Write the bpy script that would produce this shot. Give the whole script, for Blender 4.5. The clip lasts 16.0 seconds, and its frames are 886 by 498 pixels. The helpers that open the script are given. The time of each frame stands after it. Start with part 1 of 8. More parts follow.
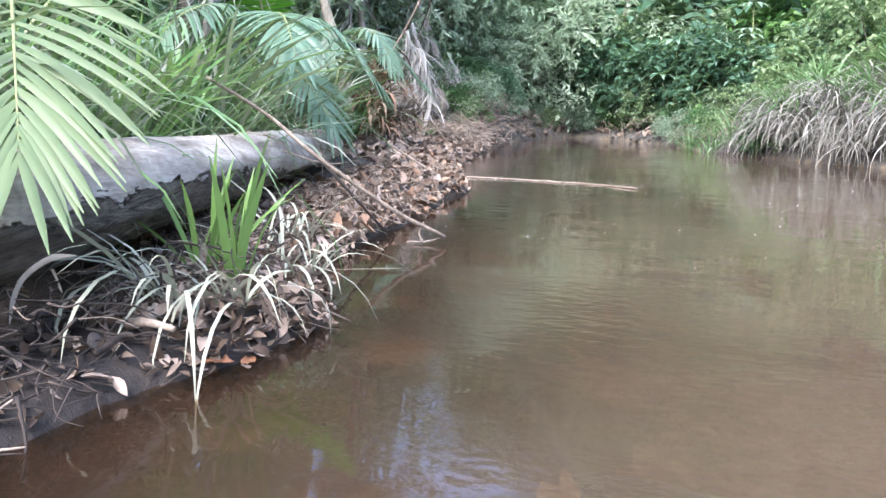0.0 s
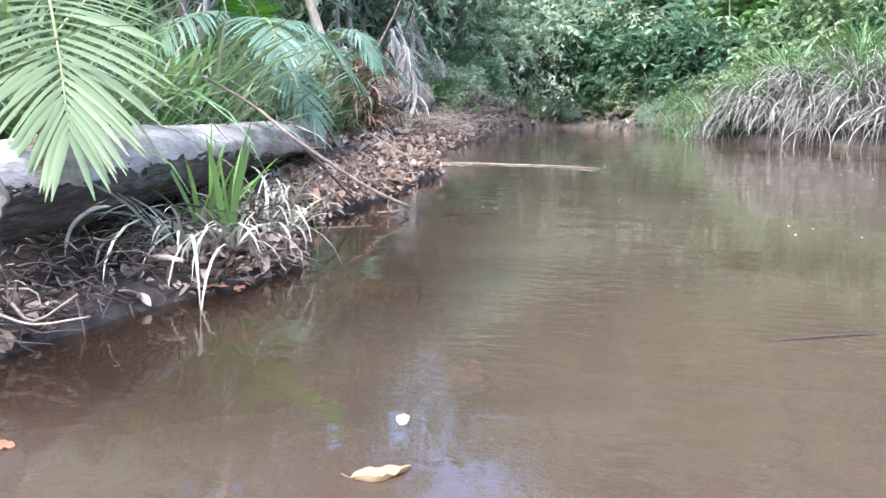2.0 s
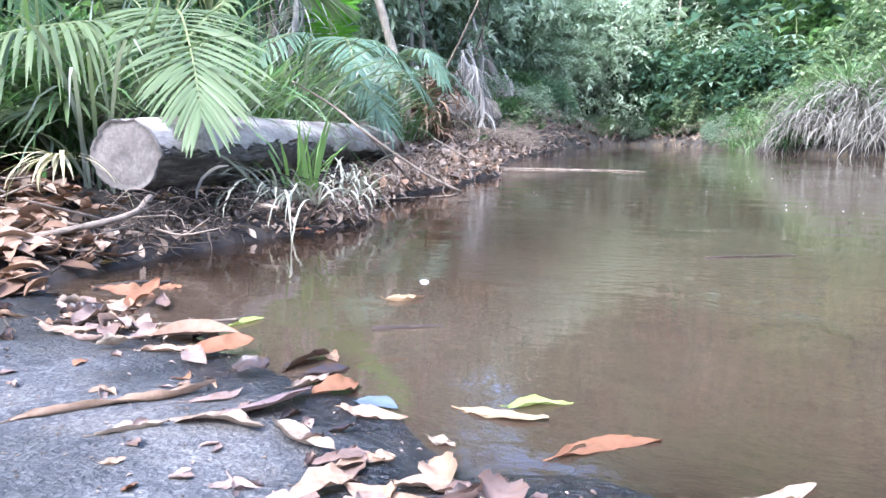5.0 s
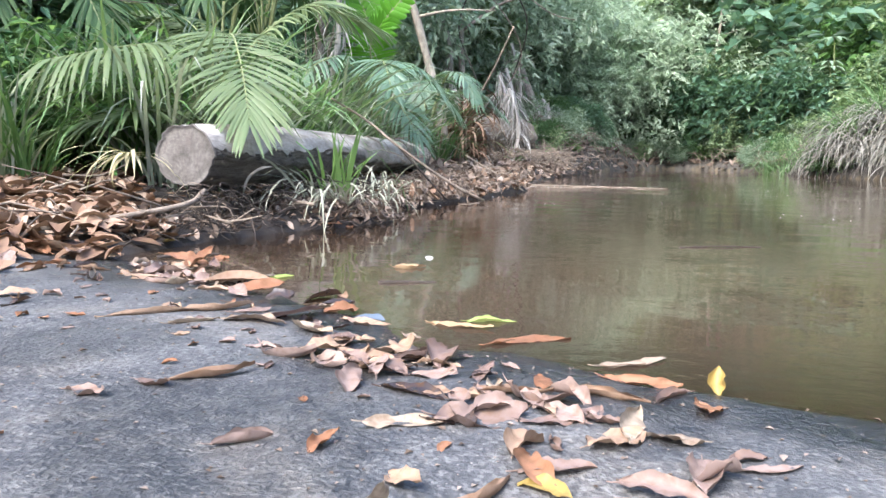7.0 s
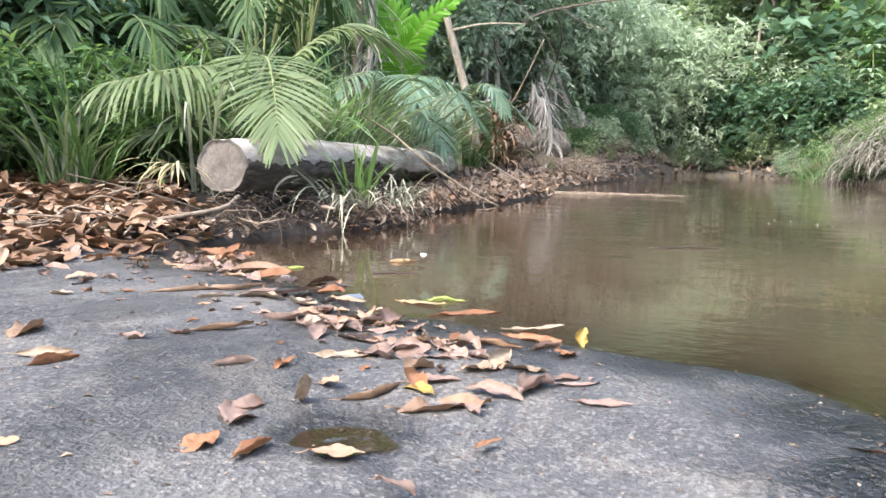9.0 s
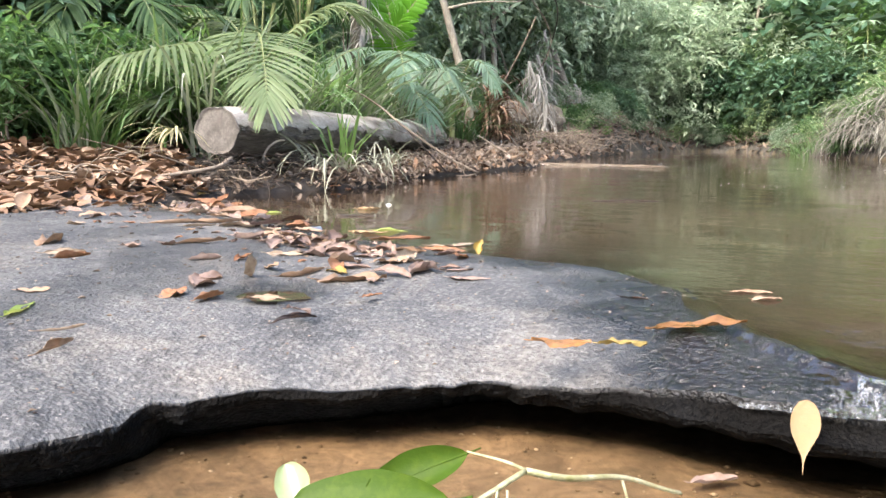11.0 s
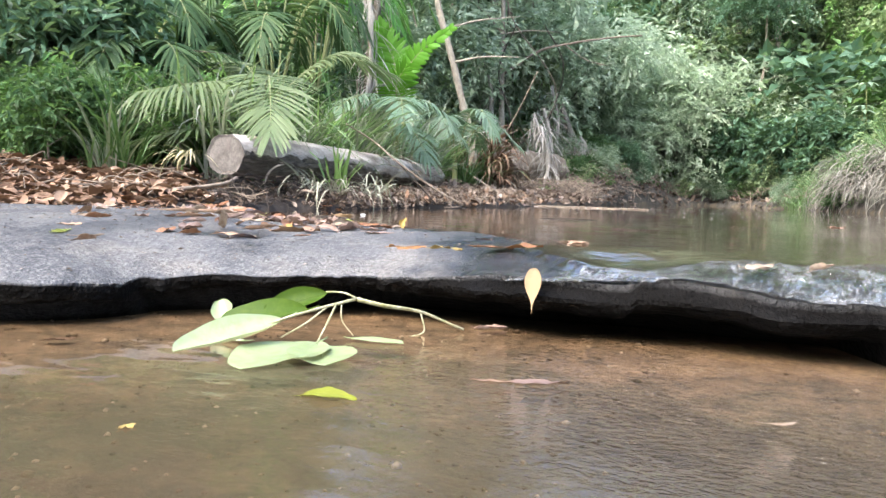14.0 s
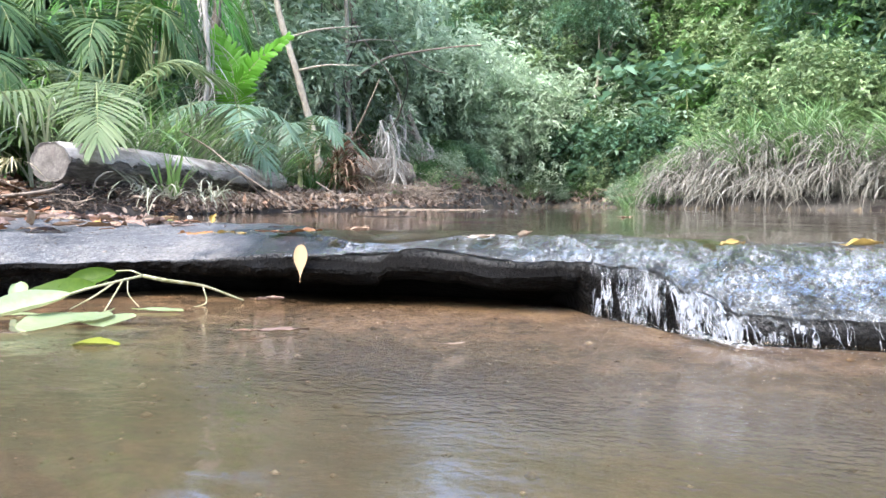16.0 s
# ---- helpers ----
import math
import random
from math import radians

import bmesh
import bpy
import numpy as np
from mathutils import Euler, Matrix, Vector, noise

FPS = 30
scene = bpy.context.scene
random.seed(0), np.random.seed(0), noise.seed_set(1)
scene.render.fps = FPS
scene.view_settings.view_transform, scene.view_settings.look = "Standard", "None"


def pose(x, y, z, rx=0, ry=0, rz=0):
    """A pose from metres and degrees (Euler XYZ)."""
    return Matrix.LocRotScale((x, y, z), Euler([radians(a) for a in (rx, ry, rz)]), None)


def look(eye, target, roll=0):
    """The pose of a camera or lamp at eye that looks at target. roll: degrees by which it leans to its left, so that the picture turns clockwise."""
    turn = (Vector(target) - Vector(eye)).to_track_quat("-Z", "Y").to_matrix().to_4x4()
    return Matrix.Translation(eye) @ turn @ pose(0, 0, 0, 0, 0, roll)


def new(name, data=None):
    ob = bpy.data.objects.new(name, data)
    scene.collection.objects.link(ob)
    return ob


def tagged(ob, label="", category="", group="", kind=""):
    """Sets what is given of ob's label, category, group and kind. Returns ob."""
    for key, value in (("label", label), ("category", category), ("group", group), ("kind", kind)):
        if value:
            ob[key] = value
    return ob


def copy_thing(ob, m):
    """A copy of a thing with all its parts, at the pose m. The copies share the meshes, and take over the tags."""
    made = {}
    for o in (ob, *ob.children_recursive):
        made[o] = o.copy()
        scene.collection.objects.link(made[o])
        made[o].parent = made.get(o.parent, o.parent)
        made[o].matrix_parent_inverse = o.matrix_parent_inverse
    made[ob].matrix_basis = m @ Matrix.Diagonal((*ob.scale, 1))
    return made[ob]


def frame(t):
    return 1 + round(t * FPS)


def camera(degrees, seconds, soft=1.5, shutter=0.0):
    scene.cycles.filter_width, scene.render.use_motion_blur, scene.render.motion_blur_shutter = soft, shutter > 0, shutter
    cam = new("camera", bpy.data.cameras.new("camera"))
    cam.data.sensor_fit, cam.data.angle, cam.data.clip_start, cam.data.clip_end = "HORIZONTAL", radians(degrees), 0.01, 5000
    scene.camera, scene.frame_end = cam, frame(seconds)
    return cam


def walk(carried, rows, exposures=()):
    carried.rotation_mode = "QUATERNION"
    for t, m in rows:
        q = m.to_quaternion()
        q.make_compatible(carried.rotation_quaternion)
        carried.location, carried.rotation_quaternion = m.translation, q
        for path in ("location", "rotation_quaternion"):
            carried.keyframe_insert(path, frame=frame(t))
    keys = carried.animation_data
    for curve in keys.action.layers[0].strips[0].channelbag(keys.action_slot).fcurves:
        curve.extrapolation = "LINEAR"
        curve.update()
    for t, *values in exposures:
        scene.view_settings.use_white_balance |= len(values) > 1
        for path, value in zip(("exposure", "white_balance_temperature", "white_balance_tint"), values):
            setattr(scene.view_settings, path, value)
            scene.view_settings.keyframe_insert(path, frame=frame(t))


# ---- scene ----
cam = camera(56.1, 16.0)
PATH = [
    (0, (0.079, 0.116, 0.54), (-0.35, 2.04, 0.207), 1.8),
    (0.5, (0.18, -0.013, 0.585), (-0.264, 1.905, 0.238), 1.6),
    (1, (0.263, -0.144, 0.599), (-0.182, 1.776, 0.255), 1.0),
    (1.5, (0.313, -0.255, 0.579), (-0.119, 1.666, 0.229), 0.8),
    (2, (0.375, -0.423, 0.515), (-0.057, 1.499, 0.17), 0.3),
    (2.5, (0.451, -0.547, 0.464), (-0.004, 1.371, 0.123), -0.2),
    (3, (0.539, -0.664, 0.432), (0.053, 1.246, 0.092), 0.0),
    (3.5, (0.606, -0.806, 0.433), (0.08, 1.097, 0.113), -0.9),
    (4, (0.639, -0.897, 0.423), (0.077, 0.998, 0.118), -1.5),
    (4.5, (0.651, -0.994, 0.385), (0.066, 0.896, 0.088), -0.2),
    (4.7, (0.672, -1.04, 0.385), (0.074, 0.846, 0.091), -0.1),
    (6.8, (0.916, -1.401, 0.316), (0.225, 0.462, 0.089), 0.5),
    (7, (0.953, -1.456, 0.312), (0.238, 0.397, 0.085), 0.4),
    (7.5, (1.038, -1.562, 0.322), (0.309, 0.288, 0.107), 0.4),
    (8, (1.106, -1.631, 0.325), (0.346, 0.206, 0.108), 0.6),
    (8.5, (1.172, -1.705, 0.329), (0.388, 0.124, 0.13), 0.7),
    (8.7, (1.215, -1.732, 0.335), (0.407, 0.086, 0.128), 0.6),
    (10.8, (1.611, -2.084, 0.28), (0.772, -0.283, 0.047), 0.2),
    (11, (1.638, -2.101, 0.266), (0.799, -0.304, 0.004), 0.3),
    (11.5, (1.692, -2.141, 0.242), (0.825, -0.362, -0.048), 0.3),
    (12, (1.778, -2.24, 0.177), (0.922, -0.451, -0.086), 0.7),
    (12.5, (1.839, -2.317, 0.076), (0.984, -0.524, -0.159), 1.4),
    (13, (1.913, -2.392, 0.06), (1.043, -0.604, -0.161), 2.2),
    (13.5, (2.026, -2.47, 0.1), (1.146, -0.683, -0.076), 2.0),
    (14, (2.154, -2.548, 0.112), (1.259, -0.764, -0.02), 1.6),
    (14.5, (2.257, -2.624, 0.112), (1.414, -0.814, 0.015), 1.4),
    (15, (2.333, -2.646, 0.112), (1.612, -0.782, 0.039), 0.4),
    (15.5, (2.389, -2.679, 0.083), (1.732, -0.791, 0.007), 0.4),
    (16, (2.443, -2.736, 0.07), (1.853, -0.828, -0.038), 0.2),
]
walk(cam, [(t, look(eye, target, roll)) for t, eye, target, roll in PATH],
     exposures=[(0, 2.9, 5800, 16), (4.5, 2.97, 5450, 18), (7.5, 2.64, 6250, 12), (12, 2.68, 6850, 12), (14.5, 2.74, 6350, 12), (16, 2.78, 6100, 12)])

# ---- light ----
sky = bpy.data.worlds.new("sky")
scene.world = sky
sky.use_nodes = True
_sky = sky.node_tree.nodes.new("ShaderNodeTexSky")
_sky.sky_type, _sky.sun_disc = "NISHITA", False
_sky.sun_elevation, _sky.sun_rotation = radians(49), radians(196)
_sky.air_density, _sky.dust_density = 1.0, 3.0
sky.node_tree.links.new(_sky.outputs["Color"], sky.node_tree.nodes["Background"].inputs["Color"])
sky.node_tree.nodes["Background"].inputs["Strength"].default_value = 0.15
sun = new("sun", bpy.data.lights.new("sun", "SUN"))
sun.data.energy, sun.data.angle, sun.data.color = 1.3, radians(35), (1.0, 0.96, 0.9)
sun.matrix_world = look((-3, -8.5, 12.5), (0, 2, 0))

# ---- materials ----


class Nodes:
    """Short names for building one node material."""

    def __init__(self, name):
        self.mat = bpy.data.materials.new(name)
        self.mat.use_nodes = True
        self.tree = self.mat.node_tree
        self.tree.nodes.clear()
        self.out = self.tree.nodes.new("ShaderNodeOutputMaterial")

    def add(self, kind, **values):
        node = self.tree.nodes.new("ShaderNode" + kind)
        for key, value in values.items():
            socket = node.inputs[key.replace("_", " ")] if not key.startswith("i") or not key[1:].isdigit() else node.inputs[int(key[1:])]
            if isinstance(value, bpy.types.NodeSocket):
                self.tree.links.new(value, socket)
            else:
                socket.default_value = value
        return node

    def coords(self):
        return self.tree.nodes.new("ShaderNodeTexCoord").outputs["Object"]

    def world_place(self):
        return self.tree.nodes.new("ShaderNodeNewGeometry").outputs["Position"]

    def noise(self, scale, detail=5.0, rough=0.6, at=None, lump=0.0):
        return self.add("TexNoise", Vector=at if at else self.coords(), Scale=scale, Detail=detail, Roughness=rough, Distortion=lump).outputs["Fac"]

    def ramp(self, fac, *stops):
        node = self.add("ValToRGB", Fac=fac)
        while len(node.color_ramp.elements) < len(stops):
            node.color_ramp.elements.new(0.5)
        for element, (place, colour) in zip(node.color_ramp.elements, stops):
            element.position = place
            element.color = (*colour, 1) if len(colour) == 3 else colour
        return node.outputs["Color"]

    def blend(self, fac, a, b, how="MIX"):
        node = self.tree.nodes.new("ShaderNodeMix")
        node.data_type, node.blend_type = "RGBA", how
        for socket, value in ((node.inputs[0], fac), (node.inputs[6], a), (node.inputs[7], b)):
            if isinstance(value, bpy.types.NodeSocket):
                self.tree.links.new(value, socket)
            else:
                socket.default_value = value if isinstance(value, float) else (*value, 1)
        return node.outputs[2]

    def maths(self, how, a, b=0.0):
        node = self.tree.nodes.new("ShaderNodeMath")
        node.operation = how
        for socket, value in zip(node.inputs, (a, b)):
            if isinstance(value, bpy.types.NodeSocket):
                self.tree.links.new(value, socket)
            else:
                socket.default_value = value
        return node.outputs[0]

    def bump(self, height, strength=0.4, distance=0.01, under=None):
        node = self.add("Bump", Height=height, Strength=strength, Distance=distance)
        if under:
            self.tree.links.new(under, node.inputs["Normal"])
        return node.outputs["Normal"]

    def island(self):
        return self.tree.nodes.new("ShaderNodeNewGeometry").outputs["Random Per Island"]

    def one_of(self):
        return self.tree.nodes.new("ShaderNodeObjectInfo").outputs["Random"]

    def done(self, shader):
        self.tree.links.new(shader.outputs[0], self.out.inputs["Surface"])
        return self.mat


def leaf_material(name, stops, rough=0.45, through_light=0.42, mottle=0.35, spots=(0.12, 0.08, 0.04), scale=40.0, by_object=False, glow=(0.3, 0.44, 0.11), gloss=0.3):
    n = Nodes(name)
    pick = n.one_of() if by_object else n.island()
    col = n.ramp(pick, *stops)
    grain = n.noise(scale, 4)
    col = n.blend(n.maths("MULTIPLY", n.ramp(grain, (0.45, (0, 0, 0)), (0.75, (1, 1, 1))), mottle), col, spots)
    body = n.add("BsdfPrincipled", Base_Color=col, Roughness=rough, Specular_IOR_Level=gloss, Normal=n.bump(n.noise(scale * 3, 3), 0.25, 0.002))
    if through_light <= 0:
        return n.done(body)
    trans = n.add("BsdfTranslucent", Color=n.blend(0.15 if by_object else 0.4, col, glow))
    return n.done(n.add("MixShader", Fac=through_light, i1=body.outputs[0], i2=trans.outputs[0]))


def rough_material(name, dark, pale, scale=8.0, fine=60.0, rough=0.85, bump=0.6, depth=0.01, stain=None, stretch=None):
    n = Nodes(name)
    at = n.coords()
    if stretch:
        m = n.add("Mapping", Vector=at, Scale=stretch)
        at = m.outputs[0]
    big = n.noise(scale, 6, 0.65, at)
    small = n.noise(fine, 5, 0.6, at)
    col = n.blend(n.ramp(big, (0.3, (0, 0, 0)), (0.7, (1, 1, 1))), dark, pale)
    col = n.blend(0.6, col, n.ramp(small, (0.3, (0.25, 0.25, 0.25)), (0.7, (1, 1, 1))), "MULTIPLY")
    if stain:
        spot = n.ramp(n.noise(scale * 0.37, 4, 0.7, at, 1.0), (0.52, (0, 0, 0)), (0.66, (1, 1, 1)))
        col = n.blend(n.maths("MULTIPLY", spot, 0.8), col, stain)
    normal = n.bump(small, bump, depth * 0.4, n.bump(big, bump, depth))
    return n.done(n.add("BsdfPrincipled", Base_Color=col, Roughness=rough, Normal=normal))


def rock_material():
    n = Nodes("slab_rock")
    at = n.world_place()
    broad = n.noise(2.2, 6, 0.65, at, 0.6)
    mid = n.noise(19, 6, 0.72, at)
    fine = n.noise(90, 5, 0.65, at)
    pits = n.add("TexVoronoi", Vector=at, Scale=150.0).outputs["Distance"]
    col = n.blend(n.ramp(broad, (0.42, (0, 0, 0)), (0.58, (1, 1, 1))), (0.026, 0.029, 0.035), (0.068, 0.071, 0.075))
    col = n.blend(n.maths("MULTIPLY", n.ramp(mid, (0.5, (0, 0, 0)), (0.64, (1, 1, 1))), 0.5), col, (0.115, 0.115, 0.112))
    col = n.blend(n.maths("MULTIPLY", n.ramp(n.noise(5, 5, 0.6, at), (0.54, (0, 0, 0)), (0.66, (1, 1, 1))), 0.5), col, (0.028, 0.03, 0.036))
    col = n.blend(0.55, col, n.ramp(fine, (0.36, (0.32, 0.32, 0.34)), (0.64, (1.2, 1.2, 1.18))), "MULTIPLY")
    tan = n.ramp(n.noise(3.1, 5, 0.7, at, 0.8), (0.5, (0, 0, 0)), (0.62, (1, 1, 1)))
    col = n.blend(n.maths("MULTIPLY", tan, 0.55), col, n.blend(0.75, (0.15, 0.138, 0.122), n.ramp(fine, (0.36, (0.2, 0.2, 0.2)), (0.6, (1.2, 1.2, 1.2))), "MULTIPLY"))
    grit = n.ramp(n.add("TexVoronoi", Vector=at, Scale=170.0).outputs["Color"], (0.62, (0, 0, 0)), (0.8, (1, 1, 1)))
    col = n.blend(n.maths("MULTIPLY", grit, 0.3), col, (0.24, 0.24, 0.235))
    flecks = n.ramp(n.add("TexVoronoi", Vector=at, Scale=55.0).outputs["Distance"], (0.06, (1, 1, 1)), (0.1, (0, 0, 0)))
    col = n.blend(n.maths("MULTIPLY", flecks, 0.45), col, (0.4, 0.38, 0.34))
    dots = n.ramp(n.add("TexVoronoi", Vector=at, Scale=95.0).outputs["Distance"], (0.1, (1, 1, 1)), (0.22, (0, 0, 0)))
    col = n.blend(n.maths("MULTIPLY", dots, 0.6), col, (0.015, 0.015, 0.017))
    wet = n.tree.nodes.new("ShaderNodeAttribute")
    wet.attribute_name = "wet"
    damp_dark = n.maths("MULTIPLY", wet.outputs["Fac"], 1.0)
    dark = n.maths("MINIMUM", n.maths("MULTIPLY", damp_dark, 1.35), 1.0)
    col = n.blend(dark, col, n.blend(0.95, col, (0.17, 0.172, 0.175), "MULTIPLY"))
    lift = n.maths("SUBTRACT", 0.82, n.maths("MULTIPLY", damp_dark, 0.68))
    # front and underside go near-black: shade under the lip, put into the colour
    shaded_face = n.tree.nodes.new("ShaderNodeAttribute")
    shaded_face.attribute_name = "shaded_face"
    col = n.blend(n.maths("MULTIPLY", shaded_face.outputs["Fac"], dark), col, (0.004, 0.0038, 0.0036))
    sheen = n.maths("SUBTRACT", 0.6, n.maths("MULTIPLY", shaded_face.outputs["Fac"], 0.57))
    lift = n.maths("MAXIMUM", lift, n.maths("MULTIPLY", shaded_face.outputs["Fac"], 0.45))
    grain = n.maths("MULTIPLY", n.noise(75, 3, 0.6, at, 0.4), damp_dark)
    normal = n.bump(grain, 1.0, 0.014, n.bump(pits, 0.5, 0.004, n.bump(fine, 0.8, 0.006, n.bump(mid, 0.6, 0.01))))
    return n.done(n.add("BsdfPrincipled", Base_Color=col, Roughness=lift, Specular_IOR_Level=sheen, Normal=normal))


def water_material(name, tint, murk, thick, wave, height, fine=0.8):
    """Turbid creek water: gloss by Fresnel over a tinted, partly clouded body."""
    n = Nodes(name)
    at = n.world_place()
    stretched = n.add("Mapping", Vector=at, Scale=(1.0, 1.7, 1.0), Rotation=(0, 0, 0.35)).outputs[0]
    swell = n.noise(wave, 1, 0.4, stretched, 0.3)
    ripple = n.noise(wave * 6, 2, 0.5, stretched, 0.3)
    patch = n.ramp(n.noise(0.7, 2, 0.5, at), (0.46, (0.12, 0.12, 0.12)), (0.62, (1, 1, 1)))
    normal = n.bump(n.maths("MULTIPLY", ripple, patch), 0.5, height * fine, n.bump(swell, 0.5, height))
    stir = n.tree.nodes.new("ShaderNodeAttribute")
    stir.attribute_name = "stir"
    chop = n.maths("MULTIPLY", n.noise(48, 3, 0.6, stretched, 0.3), stir.outputs["Fac"])
    normal = n.bump(chop, 1.0, 0.04, normal)
    clouds = n.ramp(n.noise(1.3, 4, 0.55, at, 0.8), (0.35, (0, 0, 0)), (0.68, (1, 1, 1)))
    clear = n.add("BsdfTransparent", Color=(*tint, 1))
    body = n.add("BsdfDiffuse", Color=n.blend(clouds, murk, tuple(c * 0.7 for c in murk)))
    deep = n.tree.nodes.new("ShaderNodeAttribute")
    deep.attribute_name = "depth"
    under = n.add("MixShader", Fac=n.maths("MULTIPLY", deep.outputs["Fac"], thick), i1=clear.outputs[0], i2=body.outputs[0])
    gloss = n.add("BsdfGlossy", Color=(1, 1, 1, 1), Roughness=0.02, Normal=normal)
    fresnel = n.add("Fresnel", IOR=1.33, Normal=normal)
    return n.done(n.add("MixShader", Fac=fresnel.outputs[0], i1=under.outputs[0], i2=gloss.outputs[0]))



def flow_material():
    """Thin clear water running over the rock, streaked along its flow, sky glints painted in."""
    n = Nodes("running_water")
    at = n.world_place()
    along = n.add("Mapping", Vector=at, Rotation=(0, 0, -0.44), Scale=(1.0, 0.14, 1.0)).outputs[0]
    streak = n.noise(46, 4, 0.6, along, 0.7)
    swirl = n.noise(110, 2, 0.5, at, 0.5)
    normal = n.bump(swirl, 0.5, 0.005, n.bump(streak, 1.0, 0.06))
    clear = n.add("BsdfTransparent", Color=(0.8, 0.78, 0.7, 1))
    body = n.add("BsdfDiffuse", Color=(0.12, 0.12, 0.1, 1))
    under = n.add("MixShader", Fac=0.06, i1=clear.outputs[0], i2=body.outputs[0])
    # pale diffuse streaks: white water, plus painted glints of sky on the ripples
    froth = n.add("BsdfDiffuse", Color=(0.5, 0.53, 0.56, 1), Normal=normal)
    white = n.ramp(n.maths("MULTIPLY", n.noise(150, 4, 0.65, along, 0.9), n.maths("ADD", n.noise(14, 2, 0.5, at), 0.5)), (0.42, (0, 0, 0)), (0.66, (1, 1, 1)))
    under = n.add("MixShader", Fac=n.maths("MULTIPLY", white, 0.42), i1=under.outputs[0], i2=froth.outputs[0])
    gloss = n.add("BsdfGlossy", Color=(1, 1, 1, 1), Roughness=0.05, Normal=normal)
    fres = n.add("Fresnel", IOR=1.33, Normal=normal)
    return n.done(n.add("MixShader", Fac=fres.outputs[0], i1=under.outputs[0], i2=gloss.outputs[0]))


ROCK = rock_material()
WATER_FLOW = flow_material()
WATER = water_material("pool_water", (0.66, 0.5, 0.36), (0.092, 0.067, 0.046), 0.74, 2.5, 0.0065, 0.9)
WATER_LOW = water_material("shallow_water", (0.95, 0.87, 0.75), (0.088, 0.072, 0.047), 0.46, 7.0, 0.008, 0.25)
SOIL = rough_material("dark_soil", (0.008, 0.006, 0.005), (0.03, 0.022, 0.016), 5.0, 50.0, 0.8, 0.9, 0.02, (0.05, 0.037, 0.026))
MUD = rough_material("dark_creek_mud", (0.012, 0.009, 0.006), (0.05, 0.037, 0.025), 4.0, 40.0, 0.8, 0.7, 0.015, (0.08, 0.05, 0.03))
EARTH = rough_material("bank_earth", (0.03, 0.027, 0.023), (0.12, 0.108, 0.092), 3.0, 30.0, 0.95, 1.0, 0.04, (0.04, 0.035, 0.025))


def bed_material():
    """Creek sand that turns to green-brown silt where the attribute says."""
    n = Nodes("creek_bed")
    at = n.coords()
    big, small = n.noise(4.0, 6, 0.65, at), n.noise(70.0, 5, 0.6, at)
    wide = n.ramp(big, (0.3, (0, 0, 0)), (0.7, (1, 1, 1)))
    sand = n.blend(wide, (0.13, 0.096, 0.063), (0.31, 0.23, 0.152))
    silt = n.blend(wide, (0.06, 0.048, 0.031), (0.155, 0.124, 0.08))
    here = n.tree.nodes.new("ShaderNodeAttribute")
    here.attribute_name = "silt"
    cover = n.maths("ADD", here.outputs["Fac"], n.maths("MULTIPLY", n.maths("SUBTRACT", n.noise(5.0, 6, 0.7, at, 0.6), 0.5), 2.2))
    col = n.blend(n.ramp(cover, (0.2, (0, 0, 0)), (0.8, (1, 1, 1))), sand, silt)
    col = n.blend(0.55, col, n.ramp(small, (0.3, (0.35, 0.35, 0.35)), (0.7, (1, 1, 1))), "MULTIPLY")
    patchy = n.ramp(n.noise(16.0, 5, 0.7, at, 0.8), (0.38, (0.55, 0.55, 0.55)), (0.62, (1.3, 1.3, 1.3)))
    col = n.blend(0.8, col, patchy, "MULTIPLY")
    spot = n.ramp(n.noise(1.6, 4, 0.7, at, 1.0), (0.54, (0, 0, 0)), (0.68, (1, 1, 1)))
    col = n.blend(n.maths("MULTIPLY", spot, 0.6), col, (0.075, 0.068, 0.042))
    return n.done(n.add("BsdfPrincipled", Base_Color=col, Roughness=0.9, Normal=n.bump(small, 0.8, 0.006, n.bump(big, 0.8, 0.012))))


BED = bed_material()
BARK_GREY = rough_material("weathered_log", (0.25, 0.205, 0.16), (0.6, 0.54, 0.46), 5.0, 38.0, 0.9, 1.0, 0.025, (0.15, 0.12, 0.095), (3.0, 0.7, 3.0))
CUT_WOOD = rough_material("sawn_end", (0.07, 0.062, 0.055), (0.2, 0.182, 0.162), 12.0, 90.0, 0.9, 0.7, 0.006, (0.12, 0.1, 0.09))


